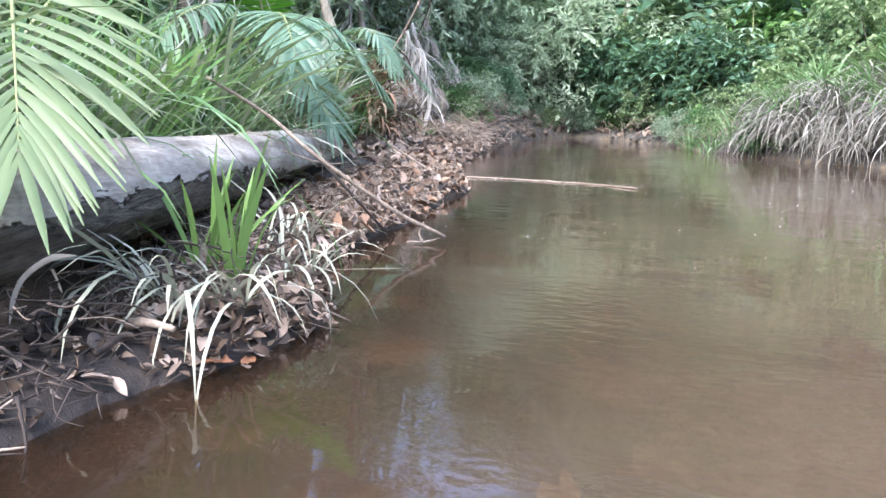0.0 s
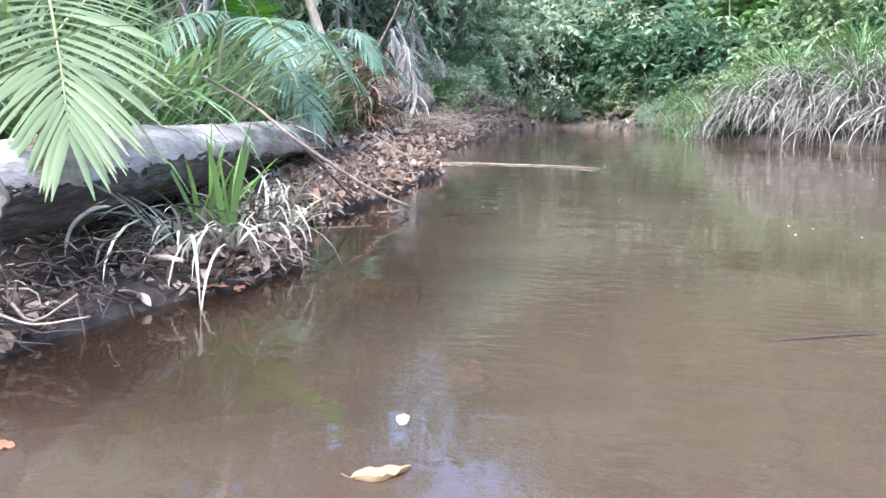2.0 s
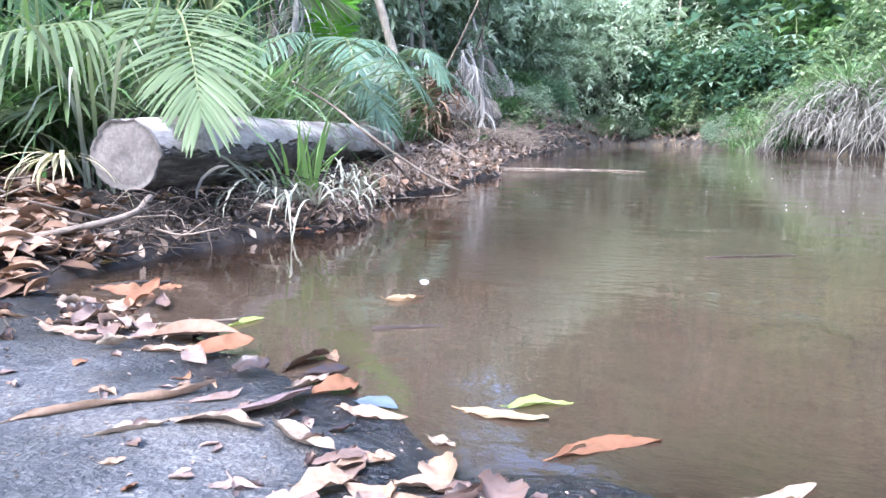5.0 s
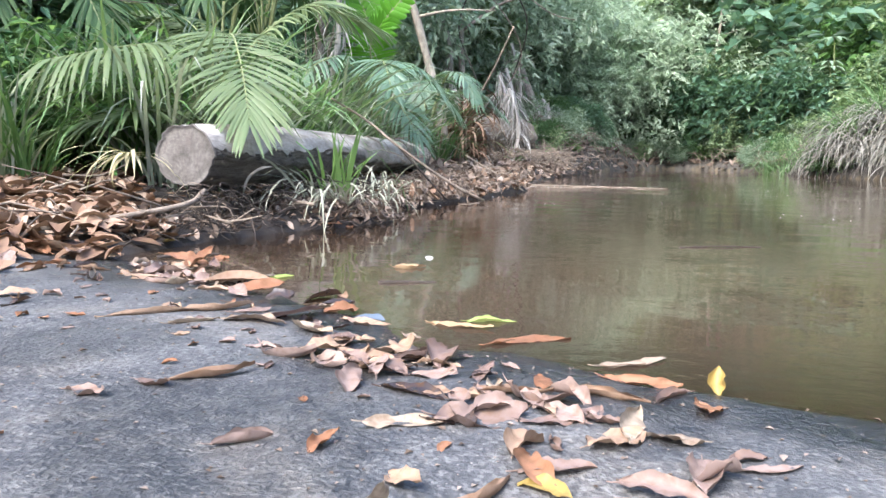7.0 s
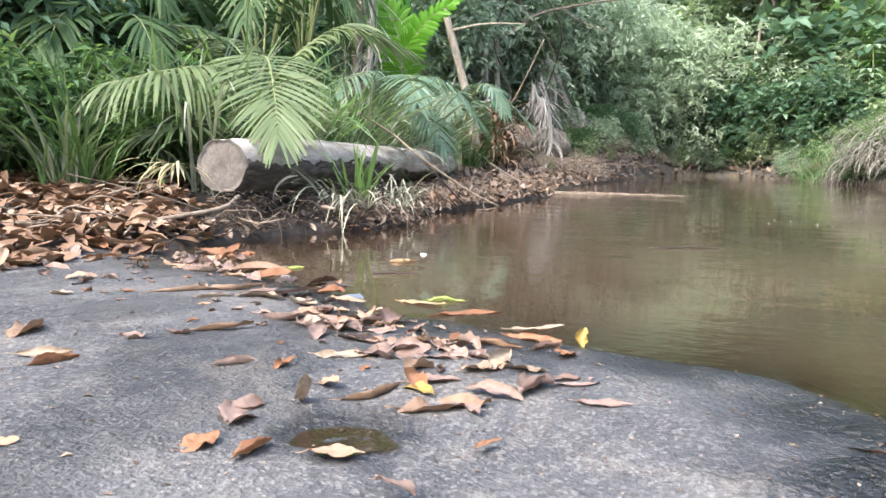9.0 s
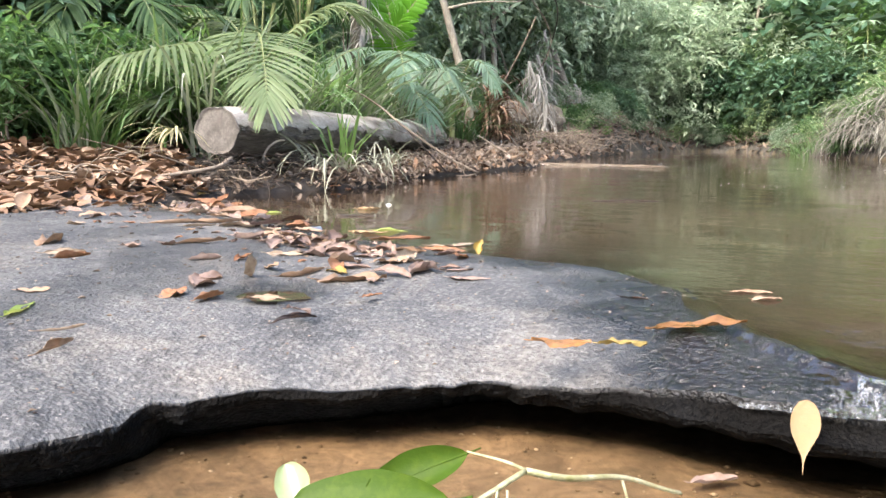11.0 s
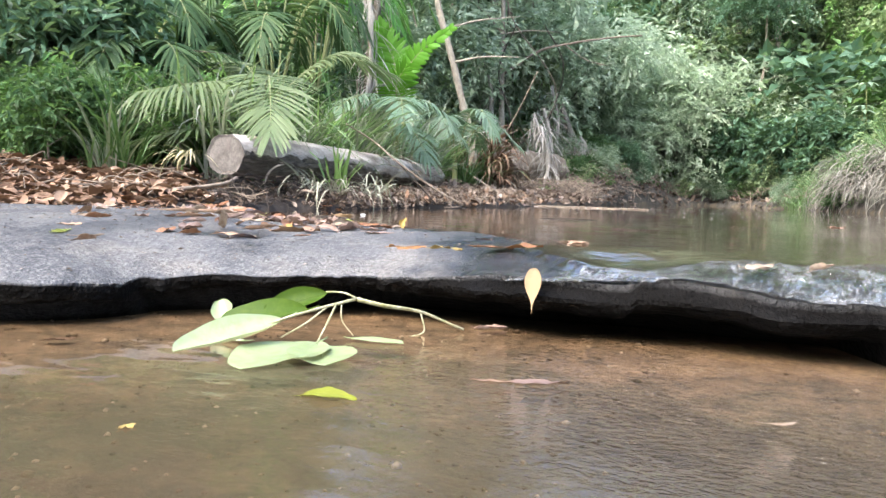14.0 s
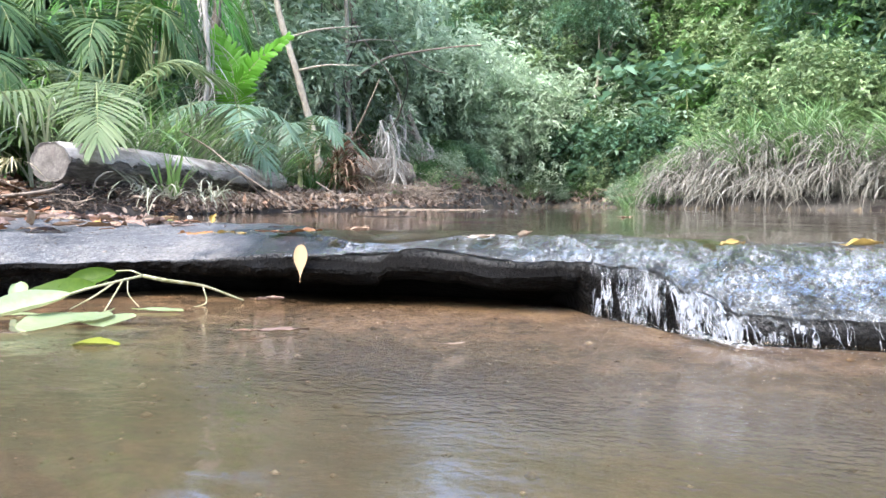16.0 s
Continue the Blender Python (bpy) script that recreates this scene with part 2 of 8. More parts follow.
def log_material():
    """Bleached wood with old bark clinging where the attribute says, their border ragged."""
    n = Nodes("old_log")
    at = n.coords()
    run = n.add("Mapping", Vector=at, Scale=(3.0, 0.6, 3.0)).outputs[0]
    fold = n.add("Mapping", Vector=at, Scale=(3.0, 0.8, 6.0)).outputs[0]
    broad, fine = n.noise(4.0, 6, 0.65, run), n.noise(42.0, 5, 0.65, run)
    pale = n.blend(n.ramp(broad, (0.32, (0, 0, 0)), (0.68, (1, 1, 1))), (0.24, 0.205, 0.17), (0.62, 0.57, 0.5))
    pale = n.blend(n.maths("MULTIPLY", n.ramp(n.noise(2.2, 5, 0.7, at, 1.0), (0.52, (0, 0, 0)), (0.64, (1, 1, 1))), 0.7), pale, (0.17, 0.145, 0.115))
    pale = n.blend(0.5, pale, n.ramp(fine, (0.3, (0.35, 0.35, 0.35)), (0.65, (1.05, 1.05, 1.05))), "MULTIPLY")
    ridge = n.noise(6.0, 6, 0.7, fold, 1.2)
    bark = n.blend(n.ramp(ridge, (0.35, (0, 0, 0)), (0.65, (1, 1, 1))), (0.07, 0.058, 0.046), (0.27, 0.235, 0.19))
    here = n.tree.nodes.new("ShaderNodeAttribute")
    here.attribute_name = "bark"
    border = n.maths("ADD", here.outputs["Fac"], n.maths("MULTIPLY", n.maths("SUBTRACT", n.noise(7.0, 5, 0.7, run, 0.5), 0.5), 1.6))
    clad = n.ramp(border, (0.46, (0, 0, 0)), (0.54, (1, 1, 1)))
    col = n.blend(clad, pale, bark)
    normal = n.bump(fine, 0.8, 0.008, n.bump(n.maths("MULTIPLY", ridge, clad), 1.0, 0.05, n.bump(broad, 0.7, 0.02, n.bump(clad, 0.6, 0.012))))
    return n.done(n.add("BsdfPrincipled", Base_Color=col, Roughness=0.92, Specular_IOR_Level=0.2, Normal=normal))


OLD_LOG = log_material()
TRUNK_BARK = rough_material("tree_bark", (0.07, 0.055, 0.042), (0.24, 0.2, 0.15), 7.0, 40.0, 0.9, 0.8, 0.012, (0.3, 0.28, 0.24), (1.5, 1.5, 0.4))
TWIG_WOOD = rough_material("dry_twig", (0.12, 0.09, 0.065), (0.32, 0.26, 0.2), 15.0, 80.0, 0.85, 0.5, 0.004)
ROOT_WOOD = rough_material("dark_root", (0.018, 0.013, 0.01), (0.07, 0.052, 0.04), 15.0, 80.0, 0.9, 0.6, 0.005)

LEAF_DEEP = leaf_material("deep_green_leaf", ((0.0, (0.02, 0.06, 0.04)), (0.5, (0.05, 0.122, 0.08)), (1.0, (0.13, 0.235, 0.155))), 0.42, gloss=0.25)
LEAF_GREY = leaf_material("grey_green_leaf", ((0.0, (0.065, 0.117, 0.086)), (0.5, (0.169, 0.247, 0.179)), (1.0, (0.378, 0.469, 0.343))), 0.33)
LEAF_LIME = leaf_material("bright_green_leaf", ((0.0, (0.045, 0.125, 0.035)), (0.6, (0.095, 0.22, 0.06)), (1.0, (0.18, 0.32, 0.11))), 0.4)
LEAF_OLIVE = leaf_material("olive_leaf", ((0.0, (0.055, 0.11, 0.055)), (0.5, (0.15, 0.23, 0.115)), (1.0, (0.3, 0.39, 0.21))), 0.36)
LEAF_DARK = leaf_material("dark_green_leaf", ((0.0, (0.018, 0.05, 0.02)), (0.5, (0.042, 0.1, 0.042)), (1.0, (0.1, 0.19, 0.085))), 0.5, gloss=0.2, glow=(0.15, 0.28, 0.05))
PALM_GREEN = leaf_material("palm_leaflet", ((0.0, (0.085, 0.125, 0.055)), (0.6, (0.125, 0.172, 0.084)), (1.0, (0.175, 0.222, 0.122))), 0.45, 0.3, 0.15, glow=(0.42, 0.55, 0.22))
PALM_BLUE = leaf_material("blue_green_leaflet", ((0.0, (0.075, 0.14, 0.092)), (0.6, (0.135, 0.215, 0.148)), (1.0, (0.205, 0.29, 0.205))), 0.36, 0.35, 0.15)
LEAF_PALE = leaf_material("pale_olive_leaf", ((0.0, (0.2, 0.27, 0.175)), (0.5, (0.37, 0.47, 0.32)), (1.0, (0.58, 0.68, 0.52))), 0.4, 0.5, glow=(0.42, 0.58, 0.36))
PALM_BRIGHT = leaf_material("bright_palm_leaflet", ((0.0, (0.03, 0.11, 0.02)), (0.6, (0.065, 0.19, 0.035)), (1.0, (0.12, 0.28, 0.06))), 0.5, 0.35, 0.15, glow=(0.2, 0.42, 0.04), gloss=0.2)
PALM_LIME = leaf_material("lime_palm_leaflet", ((0.0, (0.06, 0.2, 0.015)), (0.6, (0.1, 0.27, 0.025)), (1.0, (0.15, 0.34, 0.05))), 0.45, 0.45, 0.1, glow=(0.22, 0.46, 0.03), gloss=0.2)
DEAD_GREY = leaf_material("dead_grey_frond", ((0.0, (0.2, 0.185, 0.16)), (0.5, (0.36, 0.345, 0.31)), (1.0, (0.52, 0.5, 0.46))), 0.8, 0.2, 0.25, glow=(0.4, 0.38, 0.33), gloss=0.1)
PALM_RIB = leaf_material("palm_rib", ((0.0, (0.15, 0.18, 0.075)), (1.0, (0.2, 0.23, 0.1))), 0.5, 0.0, 0.3)
PALM_DRY = leaf_material("dry_frond", ((0.0, (0.2, 0.14, 0.08)), (0.5, (0.32, 0.25, 0.16)), (1.0, (0.42, 0.36, 0.26))), 0.7, 0.15, 0.4)
STRAP_GREEN = leaf_material("strap_green", ((0.0, (0.022, 0.06, 0.02)), (0.6, (0.05, 0.112, 0.034)), (1.0, (0.105, 0.175, 0.068))), 0.5, 0.25, 0.15, glow=(0.18, 0.34, 0.06), gloss=0.2)
PALM_DEEP = leaf_material("deep_palm_leaflet", ((0.0, (0.022, 0.055, 0.02)), (0.6, (0.045, 0.09, 0.034)), (1.0, (0.085, 0.14, 0.055))), 0.55, 0.3, 0.15, glow=(0.16, 0.27, 0.06), gloss=0.2)
STRAP_FRESH = leaf_material("strap_fresh", ((0.0, (0.05, 0.115, 0.026)), (0.6, (0.09, 0.18, 0.042)), (1.0, (0.15, 0.25, 0.075))), 0.42, 0.3, 0.15, glow=(0.22, 0.36, 0.08))
STRAP_PALE = leaf_material("strap_pale", ((0.0, (0.075, 0.108, 0.066)), (0.5, (0.15, 0.185, 0.128)), (1.0, (0.29, 0.305, 0.255))), 0.45, 0.2, 0.2)
STRAP_LIMP = leaf_material("strap_limp", ((0.0, (0.08, 0.1, 0.055)), (0.5, (0.19, 0.205, 0.14)), (1.0, (0.34, 0.345, 0.265))), 0.55, 0.2, 0.25, glow=(0.4, 0.42, 0.22))
STRAP_STRAW = leaf_material("strap_straw", ((0.0, (0.2, 0.15, 0.07)), (0.5, (0.3, 0.25, 0.13)), (1.0, (0.36, 0.33, 0.2))), 0.6, 0.2, 0.3)
STRAP_DEAD = leaf_material("strap_dead", ((0.0, (0.085, 0.074, 0.064)), (0.5, (0.25, 0.232, 0.21)), (1.0, (0.48, 0.46, 0.43))), 0.75, 0.15, 0.3)
TUFT_DRY = leaf_material("dry_tuft_blade", ((0.0, (0.07, 0.068, 0.055)), (0.5, (0.17, 0.168, 0.142)), (1.0, (0.32, 0.318, 0.285))), 0.75, 0.15, 0.25, glow=(0.4, 0.38, 0.3))
TUFT_GREEN = leaf_material("tuft_green", ((0.0, (0.045, 0.1, 0.035)), (0.6, (0.09, 0.175, 0.065)), (1.0, (0.2, 0.29, 0.15))), 0.45, 0.3, 0.15)
LITTER = leaf_material("leaf_litter", ((0.0, (0.055, 0.033, 0.022)), (0.35, (0.14, 0.087, 0.06)), (0.7, (0.215, 0.138, 0.095)), (1.0, (0.33, 0.25, 0.185))), 0.8, 0.08, 0.5, gloss=0.12, glow=(0.3, 0.15, 0.05))
LITTER_GREY = leaf_material("grey_litter", ((0.0, (0.05, 0.035, 0.027)), (0.5, (0.135, 0.103, 0.08)), (1.0, (0.3, 0.245, 0.205))), 0.8, 0.08, 0.4, gloss=0.15, glow=(0.25, 0.16, 0.1))


def dry_leaf_material(name, a, b, rough=0.55, spots=(0.1, 0.05, 0.02), mottle=0.6, light=0.1, gloss=0.22):
    return leaf_material(name, ((0.0, a), (1.0, b)), rough, light, mottle, spots, 70.0, True, (0.5, 0.25, 0.08), gloss)


DRY_TAN = dry_leaf_material("tan_leaf", (0.18, 0.118, 0.08), (0.31, 0.22, 0.155))
DRY_PINK = dry_leaf_material("pinkish_brown_leaf", (0.135, 0.094, 0.08), (0.265, 0.2, 0.172))
DRY_ORANGE = dry_leaf_material("orange_leaf", (0.17, 0.078, 0.04), (0.25, 0.13, 0.075), mottle=0.75)
PURPLE = dry_leaf_material("purple_brown_leaf", (0.16, 0.115, 0.11), (0.18, 0.13, 0.125), 0.45, (0.08, 0.05, 0.05), 0.5)
BLUISH = dry_leaf_material("grey_blue_wet_leaf", (0.1, 0.13, 0.17), (0.11, 0.14, 0.18), 0.25, (0.05, 0.06, 0.08), 0.4)
DRY_DARK = dry_leaf_material("dark_wet_leaf", (0.022, 0.018, 0.02), (0.06, 0.05, 0.05), 0.25)
DRY_CREAM = dry_leaf_material("cream_leaf", (0.22, 0.172, 0.13), (0.3, 0.245, 0.185), mottle=0.75)
LEAF_YELLOW = dry_leaf_material("yellow_leaf", (0.26, 0.18, 0.045), (0.28, 0.215, 0.07), 0.4)
LEAF_FRESH = dry_leaf_material("fresh_green_leaf", (0.25, 0.34, 0.09), (0.31, 0.39, 0.12), 0.3, (0.2, 0.25, 0.05), 0.25, 0.3)
LEAF_LIMEY = dry_leaf_material("yellow_green_leaf", (0.14, 0.16, 0.015), (0.17, 0.19, 0.02), 0.35, (0.12, 0.13, 0.02), 0.4, 0.2)
LEAF_SPRIG = dry_leaf_material("sprig_underside", (0.22, 0.285, 0.14), (0.27, 0.335, 0.19), 0.25, (0.2, 0.3, 0.06), 0.35, 0.25, 0.7)
LEAF_SPRIG_DARK = dry_leaf_material("sprig_upper_side", (0.02, 0.045, 0.003), (0.032, 0.066, 0.004), 0.55, (0.06, 0.09, 0.008), 0.5, 0.06, 0.15)
STEM_GREEN = rough_material("sprig_stem", (0.2, 0.2, 0.07), (0.5, 0.48, 0.34), 40.0, 200.0, 0.5, 0.2, 0.001)
PEBBLE = leaf_material("pebble", ((0.0, (0.06, 0.045, 0.03)), (0.6, (0.2, 0.15, 0.1)), (1.0, (0.5, 0.44, 0.36))), 0.7, 0.0, 0.2)
FOAM = leaf_material("foam_speck", ((0.0, (0.4, 0.4, 0.38)), (1.0, (0.55, 0.55, 0.52))), 0.4, 0.0, 0.05)

# ---- building helpers ----
rng = np.random.default_rng(7)


def mesh_of(name, V, T, material, smooth=True):
    """One mesh from arrays of places and triangles (or quads)."""
    V, T = np.asarray(V, np.float32), np.asarray(T, np.int32)
    me = bpy.data.meshes.new(name)
    k = T.shape[1]
    me.vertices.add(len(V)), me.loops.add(T.size), me.polygons.add(len(T))
    me.vertices.foreach_set("co", V.ravel())
    me.loops.foreach_set("vertex_index", T.ravel())
    me.polygons.foreach_set("loop_start", np.arange(0, T.size, k, dtype=np.int32))
    me.polygons.foreach_set("use_smooth", np.full(len(T), smooth))
    me.update(calc_edges=True)
    me.materials.append(material)
    return me


def part(name, me, parent=None, label="", m=None):
    ob = new(name, me)
    if m is not None:
        ob.matrix_world = m
    if parent is not None:
        ob.parent = parent
    if label:
        ob["label"] = label
    return ob


def thing(name, at, label, category, group="", kind=""):
    """An Empty at a thing's base, that parents its parts."""
    ob = new(name)
    ob.matrix_world = at if isinstance(at, Matrix) else Matrix.Translation(at)
    ob.empty_display_size = 0.05
    return tagged(ob, label, category, group, kind)


def unit(v):
    v = np.asarray(v, float)
    return v / np.maximum(np.linalg.norm(v, axis=-1, keepdims=True), 1e-9)


def lattice(ix, iy, seed):
    h = (ix.astype(np.int64) * 374761393 + iy.astype(np.int64) * 668265263 + seed * 982451653) & 0x7FFFFFFF
    h = ((h ^ (h >> 13)) * 1274126177) & 0x7FFFFFFF
    return ((h ^ (h >> 16)) & 0xFFFF) / 65535.0


def lump(x, y, scale, seed=0, octaves=3):
    """Smooth noise on a plane, about -1 to 1."""
    x, y = np.asarray(x, float), np.asarray(y, float)
    total, amp, norm = 0.0, 1.0, 0.0
    for o in range(octaves):
        u, v = x / scale, y / scale
        iu, iv = np.floor(u), np.floor(v)
        fu, fv = u - iu, v - iv
        fu, fv = fu * fu * (3 - 2 * fu), fv * fv * (3 - 2 * fv)
        a, b = lattice(iu, iv, seed + o), lattice(iu + 1, iv, seed + o)
        c, d = lattice(iu, iv + 1, seed + o), lattice(iu + 1, iv + 1, seed + o)
        total = total + amp * ((a + (b - a) * fu) * (1 - fv) + (c + (d - c) * fu) * fv - 0.5) * 2
        norm += amp
        amp, scale = amp * 0.5, scale * 0.5
    return total / norm


def line_distance(x, y, line):
    """Distance to a broken line, and how far along it the nearest place is."""
    line = np.asarray(line, float)
    best, where = np.full(np.shape(x), 1e9), np.zeros(np.shape(x))
    for i, (a, b) in enumerate(zip(line[:-1], line[1:])):
        d = b - a
        s = np.clip(((x - a[0]) * d[0] + (y - a[1]) * d[1]) / (d @ d), 0, 1)
        far = np.hypot(x - a[0] - s * d[0], y - a[1] - s * d[1])
        where = np.where(far < best, i + s, where)
        best = np.minimum(best, far)
    return best, where


def inside(x, y, ring):
    ring = np.asarray(ring, float)
    hit = np.zeros(np.shape(x), bool)
    for a, b in zip(ring, np.roll(ring, -1, 0)):
        cross = ((a[1] > y) != (b[1] > y)) & (x < (b[0] - a[0]) * (y - a[1]) / (b[1] - a[1] + 1e-12) + a[0])
        hit ^= cross
    return hit


def curve_points(line, n):
    """A smooth run of n places along control places (Catmull-Rom)."""
    P = np.asarray(line, float)
    P = np.vstack([2 * P[0] - P[1], P, 2 * P[-1] - P[-2]])
    t = np.linspace(0, len(P) - 3 - 1e-6, n)
    i = t.astype(int)
    f = (t - i)[:, None]
    a, b, c, d = P[i], P[i + 1], P[i + 2], P[i + 3]
    return 0.5 * (2 * b + (c - a) * f + (2 * a - 5 * b + 4 * c - d) * f ** 2 + (3 * b - a - 3 * c + d) * f ** 3)


def tube(path, radii, sides=8, wobble=0.0, seed=0, cap=True):
    """Places and quads of a tapered tube along a path."""
    path = np.asarray(path, float)
    n = len(path)
    radii = np.broadcast_to(np.asarray(radii, float), (n,))
    tangent = unit(np.gradient(path, axis=0))
    side = np.cross(tangent, (0.13, 0.21, 0.97))
    side = unit(np.where(np.linalg.norm(side, axis=1, keepdims=True) < 0.1, np.cross(tangent, (1, 0, 0)), side))
    up = np.cross(side, tangent)
    ang = np.linspace(0, 2 * np.pi, sides, endpoint=False)
    r = radii[:, None] * np.ones(sides)
    if wobble:
        run = np.concatenate([[0], np.cumsum(np.linalg.norm(np.diff(path, axis=0), axis=1))])
        r = r * (1 + wobble * lump(run[:, None] * 3.0 + seed, np.cos(ang)[None] * 1.2 + np.sin(ang)[None] * 0.7 + 5, 0.5, seed))
    V = path[:, None] + r[..., None] * (np.cos(ang)[None, :, None] * side[:, None] + np.sin(ang)[None, :, None] * up[:, None])
    i, j = np.meshgrid(np.arange(n - 1), np.arange(sides), indexing="ij")
    k = (j + 1) % sides
    Q = np.stack([i * sides + j, i * sides + k, (i + 1) * sides + k, (i + 1) * sides + j], -1).reshape(-1, 4)
    V = V.reshape(-1, 3)
    if cap:
        V = np.vstack([V, path[:1], path[-1:]])
        a, b = n * sides, n * sides + 1
        jj = np.arange(sides)
        kk = (jj + 1) % sides
        Q = np.vstack([Q, np.stack([np.full(sides, a), kk, jj, np.full(sides, a)], -1) * 1,
                       np.stack([np.full(sides, b), (n - 1) * sides + jj, (n - 1) * sides + kk, np.full(sides, b)], -1)])
    return V, Q


def tris(Q):
    """Triangles from quads, dropping the empty ones."""
    Q = np.asarray(Q)
    T = np.vstack([Q[:, [0, 1, 2]], Q[:, [0, 2, 3]]])
    return T[(T[:, 0] != T[:, 1]) & (T[:, 1] != T[:, 2]) & (T[:, 0] != T[:, 2])]


def tubes(runs, sides=6, wobble=0.0):
    """Several tubes (path, radii) in one pair of arrays."""
    Vs, Ts, n = [], [], 0
    for s, (path, radii) in enumerate(runs):
        V, Q = tube(path, radii, sides, wobble, s)
        Vs.append(V), Ts.append(tris(Q) + n)
        n += len(V)
    return np.vstack(Vs), np.vstack(Ts)


def leaves(base, axis, up, length, width, droop=0.15, fold=0.12, simple=False):
    """Pointed leaves folded along the midrib: base places, directions, sizes."""
    base, axis = np.asarray(base, float), unit(axis)
    n = len(base)
    side = unit(np.cross(axis, np.asarray(up, float)) + 1e-6)
    top = np.cross(side, axis)
    L = np.broadcast_to(length, (n,))[:, None]
    W = np.broadcast_to(width, (n,))[:, None]
    tip = base + L * axis - droop * L * top
    if simple:
        l1 = base + 0.45 * L * axis - 0.5 * W * side + fold * W * top
        r1 = base + 0.45 * L * axis + 0.5 * W * side + fold * W * top
        V = np.stack([base, l1, r1, tip], 1)
        pattern = np.array([[0, 3, 1], [0, 2, 3]])
    else:
        l1 = base + 0.28 * L * axis - 0.46 * W * side + fold * W * top
        r1 = base + 0.28 * L * axis + 0.46 * W * side + fold * W * top
        l2 = base + 0.66 * L * axis - 0.4 * W * side + (fold * W - 0.35 * droop * L) * top
        r2 = base + 0.66 * L * axis + 0.4 * W * side + (fold * W - 0.35 * droop * L) * top
        V = np.stack([base, l1, r1, l2, r2, tip], 1)
        pattern = np.array([[0, 3, 1], [0, 5, 3], [0, 2, 4], [0, 4, 5]])
    k = V.shape[1]
    T = (pattern[None] + (np.arange(n) * k)[:, None, None]).reshape(-1, 3)
    return V.reshape(-1, 3), T


def ribbons(base, heading, length, width, rise, droop, steps=6, twist=0.3, source=None):
    """Strap leaves: each leaves its base along heading, climbs and bends over."""
    source = source or rng
    base = np.asarray(base, float)
    n = len(base)
    L = np.broadcast_to(length, (n,))
    Wd = np.broadcast_to(width, (n,))
    rise, droop = np.broadcast_to(rise, (n,)), np.broadcast_to(droop, (n,))
    heading = np.asarray(heading, float)
    s = np.linspace(0, 1, steps + 1)
    bend = rise[:, None] - droop[:, None] * s[None] ** 1.3
    step = L[:, None] / steps
    flat = np.cumsum(np.cos(bend) * step, 1) - np.cos(bend[:, :1]) * step
    tall = np.cumsum(np.sin(bend) * step, 1) - np.sin(bend[:, :1]) * step
    dx, dy = np.cos(heading), np.sin(heading)
    mid = base[:, None] + np.stack([flat * dx[:, None], flat * dy[:, None], tall], -1)
    turn = heading[:, None] + np.pi / 2 + twist * source.normal(size=(n, 1)) * (1 + s[None])
    w = Wd[:, None] * np.array(np.interp(s, [0, 0.25, 0.7, 1], [0.6, 1, 0.8, 0.06]))[None] * 0.5
    off = np.stack([np.cos(turn) * w, np.sin(turn) * w, 0.15 * w * np.sin(3 * turn)], -1)
    V = np.stack([mid - off, mid + off], 2).reshape(n, -1, 3)
    k = 2 * (steps + 1)
    q = np.arange(steps) * 2
    pattern = np.concatenate([np.stack([q, q + 1, q + 3], -1), np.stack([q, q + 3, q + 2], -1)])
    T = (pattern[None] + (np.arange(n) * k)[:, None, None]).reshape(-1, 3)
    return V.reshape(-1, 3), T


def join(*pairs):
    Vs, Ts, n = [], [], 0
    for V, T in pairs:
        Vs.append(V), Ts.append(np.asarray(T) + n)
        n += len(V)
    return np.vstack(Vs), np.vstack(Ts)

# ---- the large structure: ground, rock slab, water ----
POOL, LOW = 0.0, -0.145
LEFT_SHORE = [(-0.84, 0.6), (-0.85, 0.8), (-0.84, 1.05), (-0.79, 1.42), (-0.7, 1.62), (-0.66, 1.84), (-0.63, 2.02), (-0.74, 2.2), (-0.9, 2.6), (-0.95, 2.9),
              (-0.94, 3.4), (-0.93, 3.9), (-0.95, 4.4), (-1.0, 5.0), (-0.95, 5.5), (-1.2, 6.3), (-1.5, 8.0), (-1.75, 10.0), (-1.9, 12.3)]
FAR_SHORE = [(-1.95, 14.3), (-1.85, 16.8), (-1.2, 18.5), (-0.3, 18.0), (0.5, 16.3), (1.0, 14.5), (1.45, 12.9), (2.1, 11.9), (2.9, 10.9), (3.9, 10.0),
             (5.0, 9.0), (6.0, 7.5), (6.5, 5.0), (6.2, 2.0), (5.8, -0.5)]
NEAR_SHORE = [(6.0, -1.8), (6.1, -3.0), (5.7, -4.3), (4.6, -5.4), (3.3, -6.0), (2.0, -5.9), (0.8, -5.2), (-0.2, -4.2), (-0.8, -3.3), (-1.15, -2.5), (-1.3, -1.7), (-1.25, -1.0), (-1.1, -0.5), (-0.98, 0.05), (-0.82, 0.35)]
WET = LEFT_SHORE + FAR_SHORE + NEAR_SHORE
